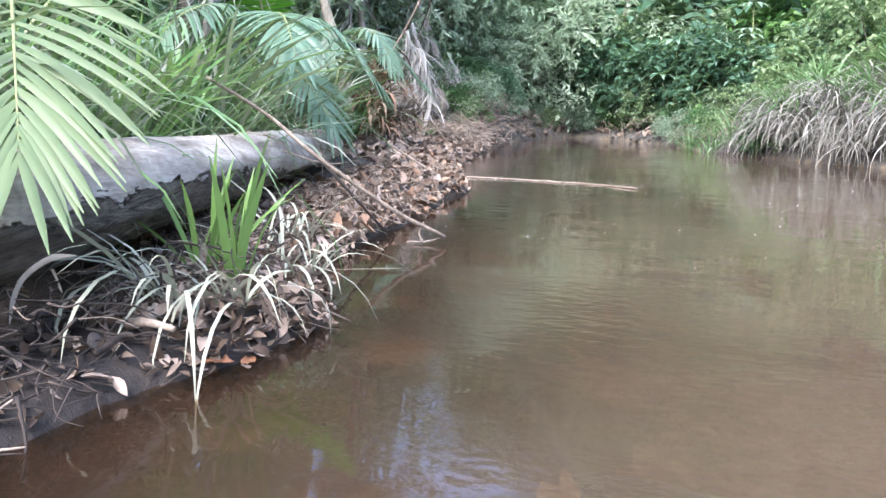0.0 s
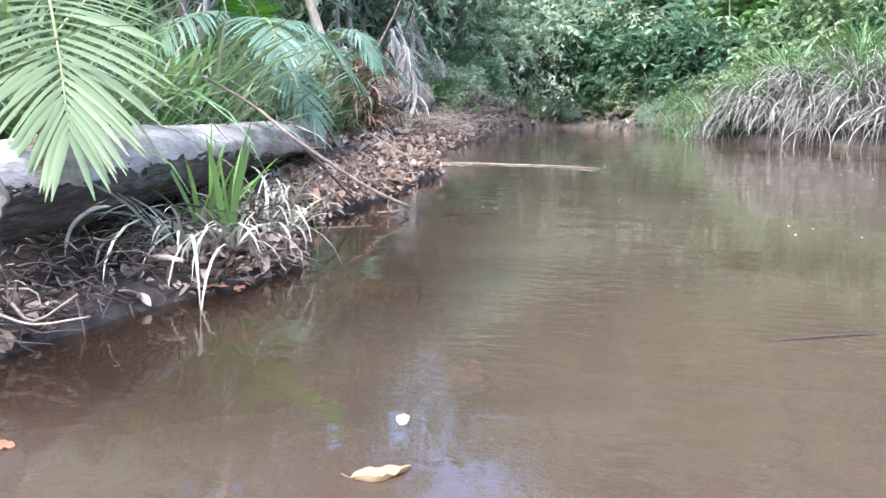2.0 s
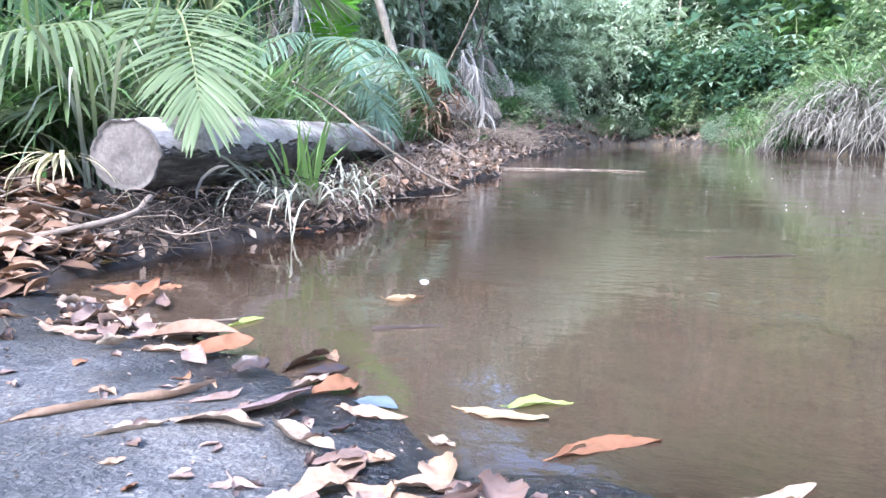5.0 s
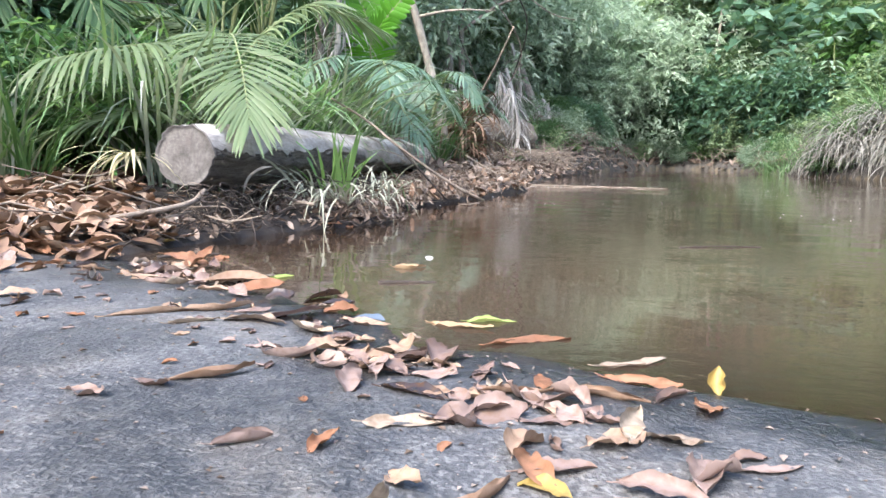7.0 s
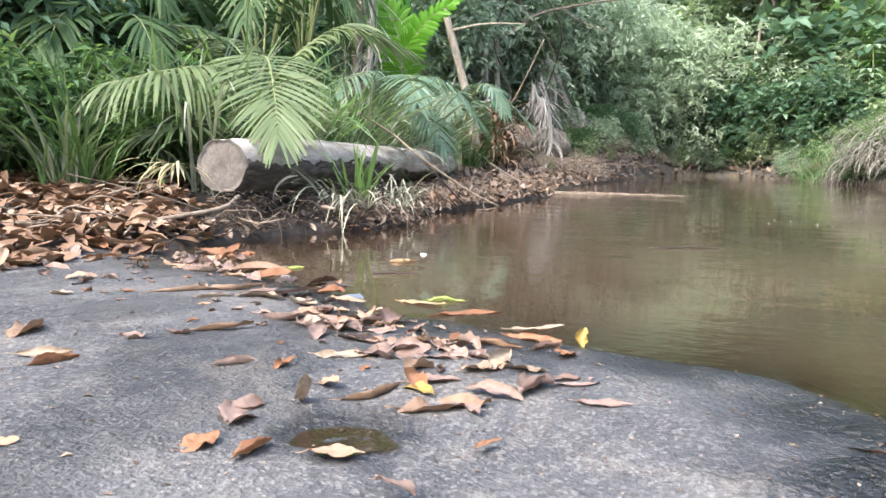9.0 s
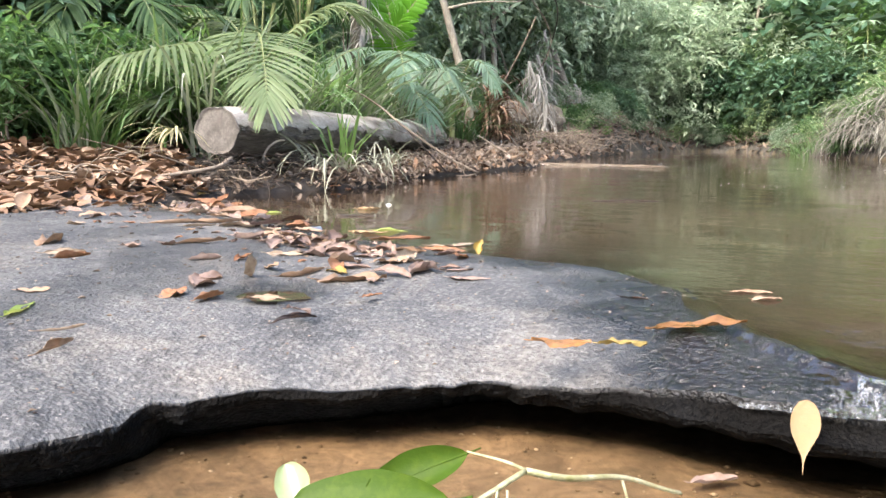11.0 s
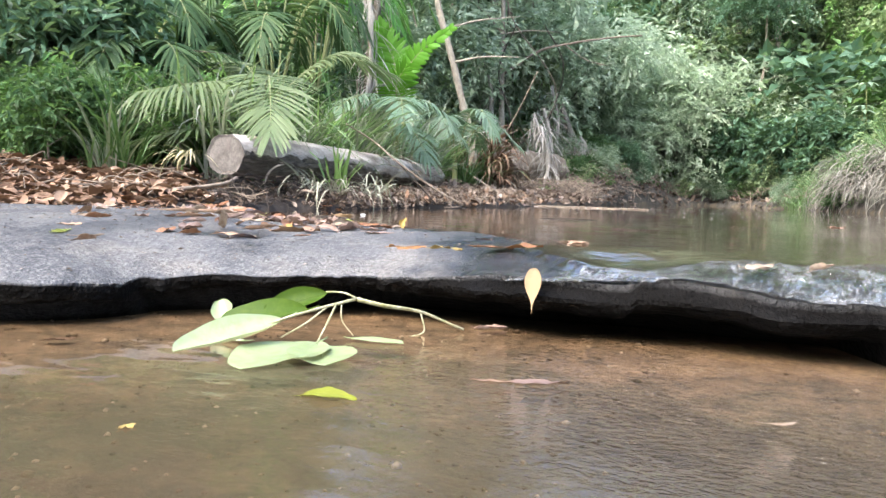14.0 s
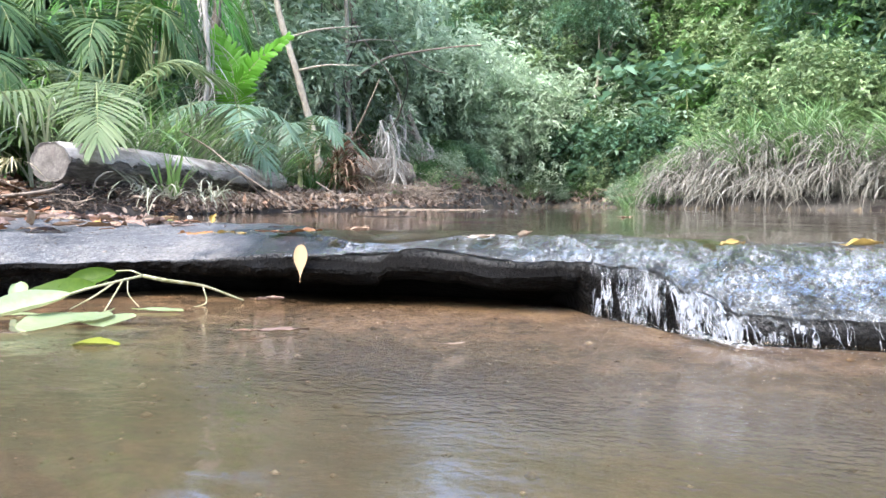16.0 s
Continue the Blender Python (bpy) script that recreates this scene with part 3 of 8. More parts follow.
# the front edge of the rock slab, over which the creek spills
LIP = [(-2.6, -3.9), (-1.2, -3.0), (-0.3, -2.4), (0.3, -1.93), (0.6, -1.71), (0.79, -1.58), (0.845, -1.52), (0.865, -1.465), (0.875, -1.4), (0.865, -1.345), (0.895, -1.312), (0.937, -1.268), (0.992, -1.22),
       (1.06, -1.19), (1.135, -1.147), (1.19, -1.11), (1.22, -1.078), (1.275, -1.075), (1.335, -1.07), (1.405, -1.058), (1.48, -1.06), (1.555, -1.08), (1.63, -1.09),
       (1.8, -1.09), (2.0, -1.1), (2.14, -1.095), (2.2, -1.09), (2.24, -1.095), (2.32, -1.16), (2.37, -1.21), (2.395, -1.245), (2.425, -1.265), (2.48, -1.325), (2.6, -1.345), (2.78, -1.36), (3.1, -1.5), (3.8, -2.1), (5.5, -3.2)]
# where the pool meets the slab
ROCK_SHORE = [(-1.6, 1.1), (-0.75, 0.4), (-0.4, 0.22), (-0.05, 0.1), (0.16, 0.0), (0.36, -0.13), (0.44, -0.25), (0.56, -0.22), (0.76, -0.3), (0.93, -0.34), (1.13, -0.37), (1.26, -0.4),
              (1.4, -0.57), (1.46, -0.73), (1.57, -0.9), (1.68, -1.0), (1.85, -1.1), (2.0, -1.16), (2.2, -1.28), (2.6, -1.6), (3.2, -2.0), (4.0, -2.6)]


def side_of(x, y, line):
    """Signed distance to a broken line that runs to the right: positive beyond it, negative on its near side."""
    d, w = line_distance(x, y, line)
    line = np.asarray(line)
    i = np.clip(w.astype(int), 0, len(line) - 2)
    a, b = line[i], line[i + 1]
    cross = (b[..., 0] - a[..., 0]) * (y - a[..., 1]) - (b[..., 1] - a[..., 1]) * (x - a[..., 0])
    return np.where(cross > 0, d, -d)


# a sunken ledge in the pool: sand on its near side, deeper silt beyond
LEDGE = [(-0.6, 3.2), (0.15, 1.42), (0.36, 1.02), (0.5, 0.73), (0.62, 0.56), (0.9, 0.45), (1.6, 0.1), (3.5, -0.4)]


def ground_height(x, y):
    x, y = np.asarray(x, float), np.asarray(y, float)
    d, _ = line_distance(x, y, WET + WET[:1])
    wet = inside(x, y, WET)
    low = side_of(x, y, LIP) < 0.5
    depth = np.where(low, LOW - 0.012 - 0.016 * (1 - np.exp(-d / 0.6)) - 0.012 * np.clip(-side_of(x, y, LIP) - 0.3, 0, 1), -0.03 - 0.2 * (1 - np.exp(-d / 0.7)) - 0.07 / (1 + np.exp(-side_of(x, y, LEDGE) / 0.02)))
    depth = depth + np.where(low, 0.006, 0.02) * lump(x, y, 0.5, 3) * np.minimum(d / 0.3, 1)
    heaped = np.where(low, 0.022 * np.exp(-np.maximum(-side_of(x, y, LIP), 0) / 0.2), 0.0)
    depth = np.where(low, np.minimum(depth + heaped, LOW - 0.005), depth)
    far_side = np.clip((y - 9) / 4, 0, 1)
    bank = (0.06 + 0.12 * far_side) * (1 - np.exp(-d / (0.07 + 0.1 * far_side))) + 0.15 * (1 - np.exp(-d / 0.9)) + 0.08 * np.maximum(d - 0.6, 0) + 0.05 * np.maximum(d - 6, 0)
    bank = np.minimum(bank, 6) + 0.05 * lump(x, y, 0.45, 5) * np.minimum(d / 0.25, 1) + 0.25 * lump(x, y, 4.0, 6) * np.minimum(d / 5, 1)
    hollow = np.exp(-((x - np.interp(y, [1.14, 5.1], [-1.08, -1.76])) / 0.2) ** 2) * np.clip((2.5 - y) / 0.7, 0, 1) * np.clip((y - 0.85) / 0.3, 0, 1)
    bank = bank * (1 - 0.8 * hollow)
    flat = np.clip((0.9 - y) / 0.5, 0, 1) * (x < 0)
    bank = bank * (1 - 0.55 * flat * np.exp(-d / 1.5))
    slope = np.clip((y - 11) / 2, 0, 1) * np.clip((18 - y) / 2, 0, 1) * np.clip((-x - 1.6) / 0.5, 0, 1)
    bank = bank + 0.8 * slope * (1 - np.exp(-d / 0.8))
    return np.where(wet, depth, bank)


def spaced(*runs):
    """Coordinates of a grid that is fine in the middle: (from, to, step) runs."""
    out = [np.arange(a, b, s) for a, b, s in runs]
    return np.concatenate(out)


def sheet(xs, ys, height):
    X, Y = np.meshgrid(xs, ys, indexing="ij")
    V = np.stack([X, Y, height(X, Y)], -1).reshape(-1, 3)
    i, j = np.meshgrid(np.arange(len(xs) - 1), np.arange(len(ys) - 1), indexing="ij")
    n = len(ys)
    Q = np.stack([i * n + j, (i + 1) * n + j, (i + 1) * n + j + 1, i * n + j + 1], -1).reshape(-1, 4)
    return V, Q


gx = spaced((-90, -12, 6), (-12, -3, 0.5), (-3, -1.6, 0.08), (-1.6, -0.4, 0.035), (-0.4, 3, 0.035), (3, 7, 0.1), (7, 20, 1.0), (20, 96, 6))
gy = spaced((-90, -10, 6), (-10, -6.4, 0.4), (-6.4, -3, 0.1), (-3, -0.8, 0.035), (-0.8, 0.2, 0.06), (0.2, 5.6, 0.04), (5.6, 14, 0.12), (14, 24, 0.3), (24, 40, 2.0), (40, 130, 8))
V, Q = sheet(gx, gy, ground_height)
me = mesh_of("ground", V, Q, SOIL)
me.materials.append(BED)
mid = V[Q].mean(1)
me.materials.append(MUD)
me.materials.append(EARTH)
kind = np.where(mid[:, 2] < -0.015, 1, 0)
edge = 0.25 * lump(mid[:, 0], mid[:, 1], 0.4, 8)
muddy = (line_distance(mid[:, 0], mid[:, 1], LEFT_SHORE)[0] + edge < 0.75) & (mid[:, 1] > 0.75)
ledge = side_of(V[:, 0], V[:, 1], LEDGE)
silt = 0.5 - (side_of(V[:, 0], V[:, 1], LIP) + 0.5 - 0.4 * np.clip((V[:, 0] - 1.7) / 0.5, 0, 1)) / 0.4
silt = np.where(side_of(V[:, 0], V[:, 1], LIP) > 0.3, -0.6 + 2.2 / (1 + np.exp(-ledge / 0.03)), silt)
me.attributes.new("silt", "FLOAT", "POINT").data.foreach_set("value", np.clip(silt, -1, 2).astype(np.float32))
kind = np.where((kind == 0) & (mid[:, 1] > 9.5) & (mid[:, 1] < 21) & (np.abs(mid[:, 0]) < 9), 3, kind)
kind = np.where((kind == 1) & muddy, 2, kind)
me.polygons.foreach_set("material_index", kind.astype(np.int32))
ground = tagged(new("ground", me), "dark muddy creek bank and sandy creek bed", "ground", kind="structure")

# rock slab: a run of cross sections from under the overhang, round the lip and back over the top
BACK = unit(np.array((-0.42, 0.9)))


def slab_top(x, y):
    s = -side_of(x, y, ROCK_SHORE)          # positive on dry rock
    f = side_of(x, y, LIP)                  # behind the lip
    dry = 0.026 * (1 - np.exp(-np.maximum(s, 0) / 0.16)) - 0.012 * np.clip((x - 0.3), 0, 1) * np.clip((-y - 0.3) / 0.6, 0, 1)
    under = -0.2 * (1 - np.exp(-np.maximum(-s, 0) / 0.8))
    spill = np.clip((x - 1.75) / 0.3, 0, 1)
    under = under * (1 - spill) + spill * np.maximum(under, -0.02 - 0.1 * np.maximum(f - 0.25, 0))
    h = np.where(s > 0, dry * (1 - spill) - 0.008 * spill, under - 0.008 * spill)
    fall = np.interp(x, [1.2, 1.4, 1.63, 1.9], [0.078, 0.068, 0.04, 0.02])
    h = h - fall * np.exp(-np.maximum(f, 0) / np.interp(x, [1.2, 1.45, 1.9], [0.25, 0.14, 0.12])) - 0.003 * np.exp(-np.maximum(f, 0) / 0.012) - 0.01 * np.exp(-np.maximum(f, 0) / 0.3) * np.clip((1.5 - x) / 0.5, 0, 1)
    dome = np.clip((x - 2.44) / 0.06, 0, 1)
    h = h + spill * (dome * (0.02 * np.exp(-((f - 0.18) / 0.1) ** 2) - 0.06 * np.exp(-(np.maximum(f, 0) / 0.1) ** 1.5)) - 0.035 * np.exp(-((x - 2.425) / 0.035) ** 2) * np.exp(-np.maximum(f, 0) / 0.09))
    h = h + 0.008 * lump(x, y, 0.35, 11) + 0.005 * lump(x, y, 0.09, 12) + 0.003 * lump(x, y, 0.03, 13, 2)
    h = h - 0.009 * np.exp(-((x - 0.75) / 0.085) ** 2 - ((y + 0.93) / 0.06) ** 2)
    # the rim of the slab stays just above the pool
    rim = np.clip(s / 0.05, 0, 1) * np.clip((1.75 - x) / 0.2, 0, 1) * np.clip((f - 0.12) / 0.2, 0, 1) * np.clip((0.45 - s) / 0.15, 0, 1)
    h = np.where(s > 0, np.maximum(h, h * (1 - rim) + rim * np.maximum(h, 0.006 + 0.004 * lump(x, y, 0.09, 12))), h)
    return h


front = curve_points(LIP[1:-1], 420)
run = np.arange(len(front))
ragged = 0.006 * lump(run / 28.0, run * 0, 1.0, 21, 4) + 0.005 * np.abs(lump(run / 7.0, run * 0, 1.0, 24, 3))
thick = np.interp(front[:, 0], [-1, 0.7, 0.85, 0.95, 1.2, 1.4, 1.6, 1.8, 2.22, 2.26, 3.0], [0.04, 0.036, 0.032, 0.024, 0.024, 0.04, 0.055, 0.055, 0.05, 0.11, 0.12])
cave = np.interp(front[:, 0], [-1, 0.6, 1.0, 1.3, 1.8, 2.22, 2.26, 3.0], [0.1, 0.1, 0.14, 0.25, 0.32, 0.32, 0.05, 0.04])
rows = []
top_edge = front + BACK * (0.02 + ragged)[:, None]
edge_z = slab_top(top_edge[:, 0], top_edge[:, 1])
step_notch = 0.01 * lump(run / 9.0, run * 0, 1.0, 22, 3)
for back, drop in ((0.5, -0.45), (1.0, -0.3), (0.95, -0.17)):
    p = front + BACK * (cave * back + ragged)[:, None]
    rows.append(np.column_stack([p, np.full(len(p), drop)]))
nose = 0.03 * np.clip((front[:, 0] - 1.25) / 0.3, 0, 1) * np.clip((2.24 - front[:, 0]) / 0.05, 0, 1)
for back, share in ((0.5, 1.45), (0.25, 1.3), (0.12, 1.15), (0.07, 0.95), (0.05, 0.75), (0.03, 0.6)):
    p = front + BACK * (cave * back + ragged + step_notch * (1 - back) - nose * np.exp(-((share - 0.7) / 0.35) ** 2))[:, None]
    p = p + BACK * (0.011 * lump(run / 9.0, run * 0 + share * 2.5, 1.0, 25, 3) * (0.3 + np.clip((front[:, 0] - 1.0) / 0.4, 0, 0.9)))[:, None]
    rows.append(np.column_stack([p, edge_z - thick * share + 0.008 * lump(run / 6.0, run * 0 + share * 3, 1.0, 23)]))
p = front + BACK * (ragged + 0.004)[:, None]
rows.append(np.column_stack([p, edge_z - 0.3 * thick]))
reach = np.concatenate([np.linspace(0.008, 0.3, 26), np.linspace(0.315, 1.4, 60), np.linspace(1.43, 3.6, 70)])
for r in reach:
    p = front + BACK * (r + ragged * max(0.0, 1 - r / 0.3))[:, None]
    z = slab_top(p[:, 0], p[:, 1])
    if r > 2.7:
        z = np.minimum(z, 0.03 - 0.55 * (r - 2.7))
    rows.append(np.column_stack([p, z]))
# the broken front and the worn top meet in a hard edge
n = len(front)
cut = 10
blocks = [np.stack(rows[:cut] + [rows[cut]]), np.stack(rows[cut:])]
V, Q, start = [], [], 0
for grid in blocks:
    i, j = np.meshgrid(np.arange(grid.shape[0] - 1), np.arange(n - 1), indexing="ij")
    Q.append(np.stack([i * n + j, i * n + j + 1, (i + 1) * n + j + 1, (i + 1) * n + j], -1).reshape(-1, 4) + start)
    V.append(grid.reshape(-1, 3))
    start += grid.shape[0] * n
V, Q = np.vstack(V), np.vstack(Q)
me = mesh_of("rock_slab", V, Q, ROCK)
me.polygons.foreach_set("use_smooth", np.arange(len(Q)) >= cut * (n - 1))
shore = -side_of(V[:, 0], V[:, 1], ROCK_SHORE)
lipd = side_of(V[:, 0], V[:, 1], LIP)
damp_shade = np.clip(1.15 - shore / 0.26 + 0.5 * lump(V[:, 0], V[:, 1], 0.12, 31), 0, 1)
damp_shade = np.maximum(damp_shade, np.clip((V[:, 0] - 1.28 + 0.15 * lump(V[:, 0], V[:, 1], 0.15, 33)) / 0.2, 0, 1) * np.clip(1.3 - lipd / 0.2, 0, 1))
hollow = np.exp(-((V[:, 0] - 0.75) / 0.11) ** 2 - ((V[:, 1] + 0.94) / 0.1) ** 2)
damp_shade = np.maximum(damp_shade, np.clip(1.5 * hollow - 0.45 + 0.9 * lump(V[:, 0], V[:, 1], 0.12, 37), 0, 0.7) * (hollow > 0.1))
damp_shade = damp_shade * np.where(shore < -0.04, 0.5, 1.0)
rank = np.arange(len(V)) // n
# fixed values on front and underside: damp rock plus painted shade of the overhang
damp_shade = np.where(rank <= cut, np.interp(V[:, 0], [0.9, 1.25], [0.7, 0.72]) + 0.2 * lump(run[np.arange(len(V)) % n] / 12.0, V[:, 2] * 30, 1.0, 36), damp_shade)
damp_shade = np.where(rank < 6, np.interp(V[:, 0], [1.1, 1.5], [0.55, 0.75]), damp_shade)
damp_shade = np.maximum(damp_shade, np.clip((lump(V[:, 0], V[:, 1], 0.5, 35, 3) - 0.3) * 3, 0, 0.3))
me.attributes.new("shaded_face", "FLOAT", "POINT").data.foreach_set("value", (rank <= cut - 1).astype(np.float32))
me.attributes.new("wet", "FLOAT", "POINT").data.foreach_set("value", damp_shade.astype(np.float32))
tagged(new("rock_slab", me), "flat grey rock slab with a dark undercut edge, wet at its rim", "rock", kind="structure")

# pool water: level, then bending over the lip where it spills
wx = spaced((-2.6, -0.3, 0.06), (-0.3, 1.2, 0.1), (1.2, 3.0, 0.012), (3.0, 9.0, 0.3))


def lip_y(x):
    f = np.asarray(LIP[10:])
    return np.interp(x, f[:, 0], f[:, 1])


def shore_y(x):
    f = np.asarray(ROCK_SHORE)
    return np.interp(x, f[:, 0], f[:, 1])


start = np.maximum(np.where(wx < 1.7, shore_y(wx) - 0.25, -9), lip_y(wx) - 0.004 + 0.13 * np.clip((1.56 - wx) / 0.2, 0, 1))
reach = np.concatenate([[0, 0.01, 0.025, 0.045, 0.07, 0.1, 0.14, 0.165, 0.19, 0.22, 0.25, 0.285, 0.32, 0.36, 0.4, 0.47, 0.55, 0.65, 0.8, 1.0, 1.2], np.arange(1.3, 8, 0.2), np.arange(8, 25, 1.5)])
X = np.repeat(wx[:, None], len(reach), 1)
Y = start[:, None] + reach[None]
spill = np.clip((X - 1.7) / 0.25, 0, 1)
near = np.exp(-reach[None] / 0.03)
f = reach[None] * np.ones_like(X)
Z = -spill * (0.03 * near + 0.006 * np.exp(-f / 0.07)) + spill * np.exp(-f / 0.2) * (0.009 * lump(X, Y * 0.4, 0.07, 41, 2) + 0.005 * lump(X, Y * 0.5, 0.025, 42, 2))
bed = slab_top(X, Y)
follow = spill * np.exp(-(f / np.interp(X, [2.35, 2.5], [0.07, 0.2])) ** 2)
Z = np.minimum((1 - follow) * np.maximum(Z, np.where(f < 0.5, np.minimum(bed + 0.004, 0.012), -1)) + follow * (bed + 0.007 + 0.004 * lump(X, Y * 0.5, 0.03, 43, 2)), 0.014)
# beside the spill the water thins to a film that follows the rock down to the lip
film = np.exp(-(np.maximum(side_of(X, Y, LIP), 0) / 0.3) ** 4)
thin = np.minimum(film * (bed + np.interp(X, [1.5, 1.72], [-0.008, 0.004])), 0.0)
Z = np.where(X < 1.2, 0.0, (1 - spill) * thin + spill * Z)
V = np.stack([X, Y, Z], -1).reshape(-1, 3)
n = len(reach)
i, j = np.meshgrid(np.arange(len(wx) - 1), np.arange(n - 1), indexing="ij")
Q = np.stack([i * n + j, (i + 1) * n + j, (i + 1) * n + j + 1, i * n + j + 1], -1).reshape(-1, 4)
me = mesh_of("water_pool", V, Q, WATER)
me.materials.append(WATER_FLOW)
off_rock = np.maximum(side_of(X, Y, ROCK_SHORE), 0)
off_bank = line_distance(X, Y, LEFT_SHORE)[0]
cloud = (1 - 0.75 * np.clip((X - 0.1) / 0.6, 0.15, 1) * np.exp(-off_rock / 0.3)) * (1 - 0.9 * np.clip((Y - 0.45) / 0.35, 0.2, 1) * np.exp(-(off_bank / 0.8) ** 2)) * np.clip(f / 0.35, 0.1, 1) ** (X > 1.5)
me.attributes.new("depth", "FLOAT", "POINT").data.foreach_set("value", np.clip(cloud, 0, 1).ravel().astype(np.float32))
mid_r, mid_x = reach[Q[:, 0] % n], V[Q[:, 0], 0]
running = mid_r < np.interp(mid_x, [1.52, 1.68, 1.85, 2.2, 3.0], [0.0, 0.07, 0.18, 0.25, 0.28]) * (1 + 0.7 * lump(mid_x, mid_x * 0, 0.12, 44, 3))
me.polygons.foreach_set("material_index", running.astype(np.int32))
tagged(new("water_pool", me), "still brown creek pool reflecting the trees", "water", kind="structure")

V, Q = sheet(spaced((-3, 1.2, 0.15), (1.2, 3.6, 0.05), (3.6, 7.2, 0.15)), spaced((-7, -2.5, 0.15), (-2.5, -0.7, 0.05)), lambda x, y: np.full(np.shape(x), LOW))
c = V[Q].mean(1)
keep = side_of(c[:, 0], c[:, 1], LIP) < 0.45
me = mesh_of("water_shallows", V, Q[keep], WATER_LOW)
me.attributes.new("depth", "FLOAT", "POINT").data.foreach_set("value", np.clip(-side_of(V[:, 0], V[:, 1], LIP) / 0.5, 0.1, 1).astype(np.float32))
from_fall = line_distance(V[:, 0], V[:, 1], [(2.25, -1.3), (2.41, -1.36), (2.8, -1.42), (3.3, -1.7)])[0]
me.attributes.new("stir", "FLOAT", "POINT").data.foreach_set("value", np.exp(-(from_fall / 0.38) ** 2).astype(np.float32))
tagged(new("water_shallows", me), "shallow clear water over brown sand below the rock", "water", kind="structure")

a = np.linspace(0, 2 * np.pi, 48, endpoint=False)
wide = 1 + 0.22 * lump(np.cos(a) * 2 + 7, np.sin(a) * 2, 1.0, 46)
V = np.vstack([[(0.75, -0.93)], np.column_stack([0.75 + 0.085 * wide * np.cos(a), -0.93 + 0.055 * wide * np.sin(a)])])
level = float(slab_top(np.array(0.75), np.array(-0.93))) + 0.005
k = np.arange(48)
me = mesh_of("puddle", np.column_stack([V, np.full(49, level)]), np.stack([0 * k, 1 + k, 1 + (k + 1) % 48], -1), WATER)
me.attributes.new("depth", "FLOAT", "POINT").data.foreach_set("value", np.full(49, 0.25, np.float32))
tagged(new("puddle", me), "small shallow puddle in a hollow of the grey rock", "puddle")

# ---- the fallen log ----
LOG_A, LOG_B = np.array((-1.09, 1.14, 0.3)), np.array((-1.80, 5.1, 0.29))


def fallen_log():
    axis = curve_points([LOG_A, (LOG_A + LOG_B) / 2 + np.array((0.03, 0, 0.015)), LOG_B], 140)
    tl = np.linspace(0, 1, 140)
    radius = np.interp(tl, [0, 0.04, 0.1, 0.3, 0.5, 1], [0.118, 0.12, 0.13, 0.128, 0.114, 0.1])
    base = thing("fallen_log", tuple(LOG_A - np.array((0, 0, 0.11))), "weathered grey fallen log with a sawn end, lying on the bank", "log")
    V, Q = tube(axis, radius, 44, 0.0, 3, cap=False)
    # long cracks and flat patches of lost bark
    off = V - np.repeat(axis, 44, 0)
    ang = np.arctan2(off[:, 2], off[:, 0])
    along = np.repeat(tl * 4, 44)
    V = V - unit(off) * (0.008 * np.clip(along / 0.15, 0.2, 1) * np.clip(lump(ang * 3.2, along * 0.5, 0.35, 57, 3) * 3 - 0.6, 0, 1))[:, None]
    V = V + unit(off) * (0.012 * lump(np.cos(ang) + 3, along * 0.5 + np.sin(ang), 0.5, 51) + 0.006 * lump(ang * 2.0, along * 0.35, 0.25, 54) - 0.016 * np.maximum(lump(ang * 0.9, along * 0.2, 0.1, 52) - 0.25, 0))[:, None]
    T = tris(Q)
    me = mesh_of("trunk", V - np.array(base.location), T, OLD_LOG)
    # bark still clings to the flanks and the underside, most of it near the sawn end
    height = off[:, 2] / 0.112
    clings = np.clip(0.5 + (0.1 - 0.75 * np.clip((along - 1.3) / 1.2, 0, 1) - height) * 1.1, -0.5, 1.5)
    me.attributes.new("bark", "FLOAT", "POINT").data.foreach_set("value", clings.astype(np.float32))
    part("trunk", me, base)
    for name, where, ring, sign in (("sawn_end", axis[0], V[:44], -1), ("broken_end", axis[-1], V[-44:], 1)):
        middle = ring.mean(0)
        out = unit(axis[0] - axis[3]) if sign < 0 else unit(axis[-1] - axis[-4])
        circles = [middle + (ring - middle) * s + out * h for s, h in ((1.0, 0.0), (0.985, 0.012), (0.93, 0.004), (0.8, 0.007), (0.6, 0.005), (0.4, 0.007), (0.22, 0.005), (0.1, 0.006))]
        circles = [c_ + out * (0.004 * lump(c_[:, 0] * 40, c_[:, 2] * 40, 1.0, 53) + (0.01 * np.abs(lump(np.arange(44) * 0.7, np.arange(44) * 0.0, 1.0, 55)) if s_ == 1 else 0))[:, None] for s_, c_ in enumerate(circles)]
        VV = np.vstack(circles + [middle[None] + out * 0.006])
        k = np.arange(44)
        QQ = [np.stack([a * 44 + k, a * 44 + (k + 1) % 44, (a + 1) * 44 + (k + 1) % 44, (a + 1) * 44 + k], -1) for a in range(7)]
        QQ.append(np.stack([7 * 44 + k, 7 * 44 + (k + 1) % 44, np.full(44, 8 * 44), np.full(44, 8 * 44)], -1))
        part(name, mesh_of(name, VV - np.array(base.location), tris(np.vstack(QQ)), CUT_WOOD), base, "pale rough sawn wood" if sign < 0 else "")
    return base


fallen_log()


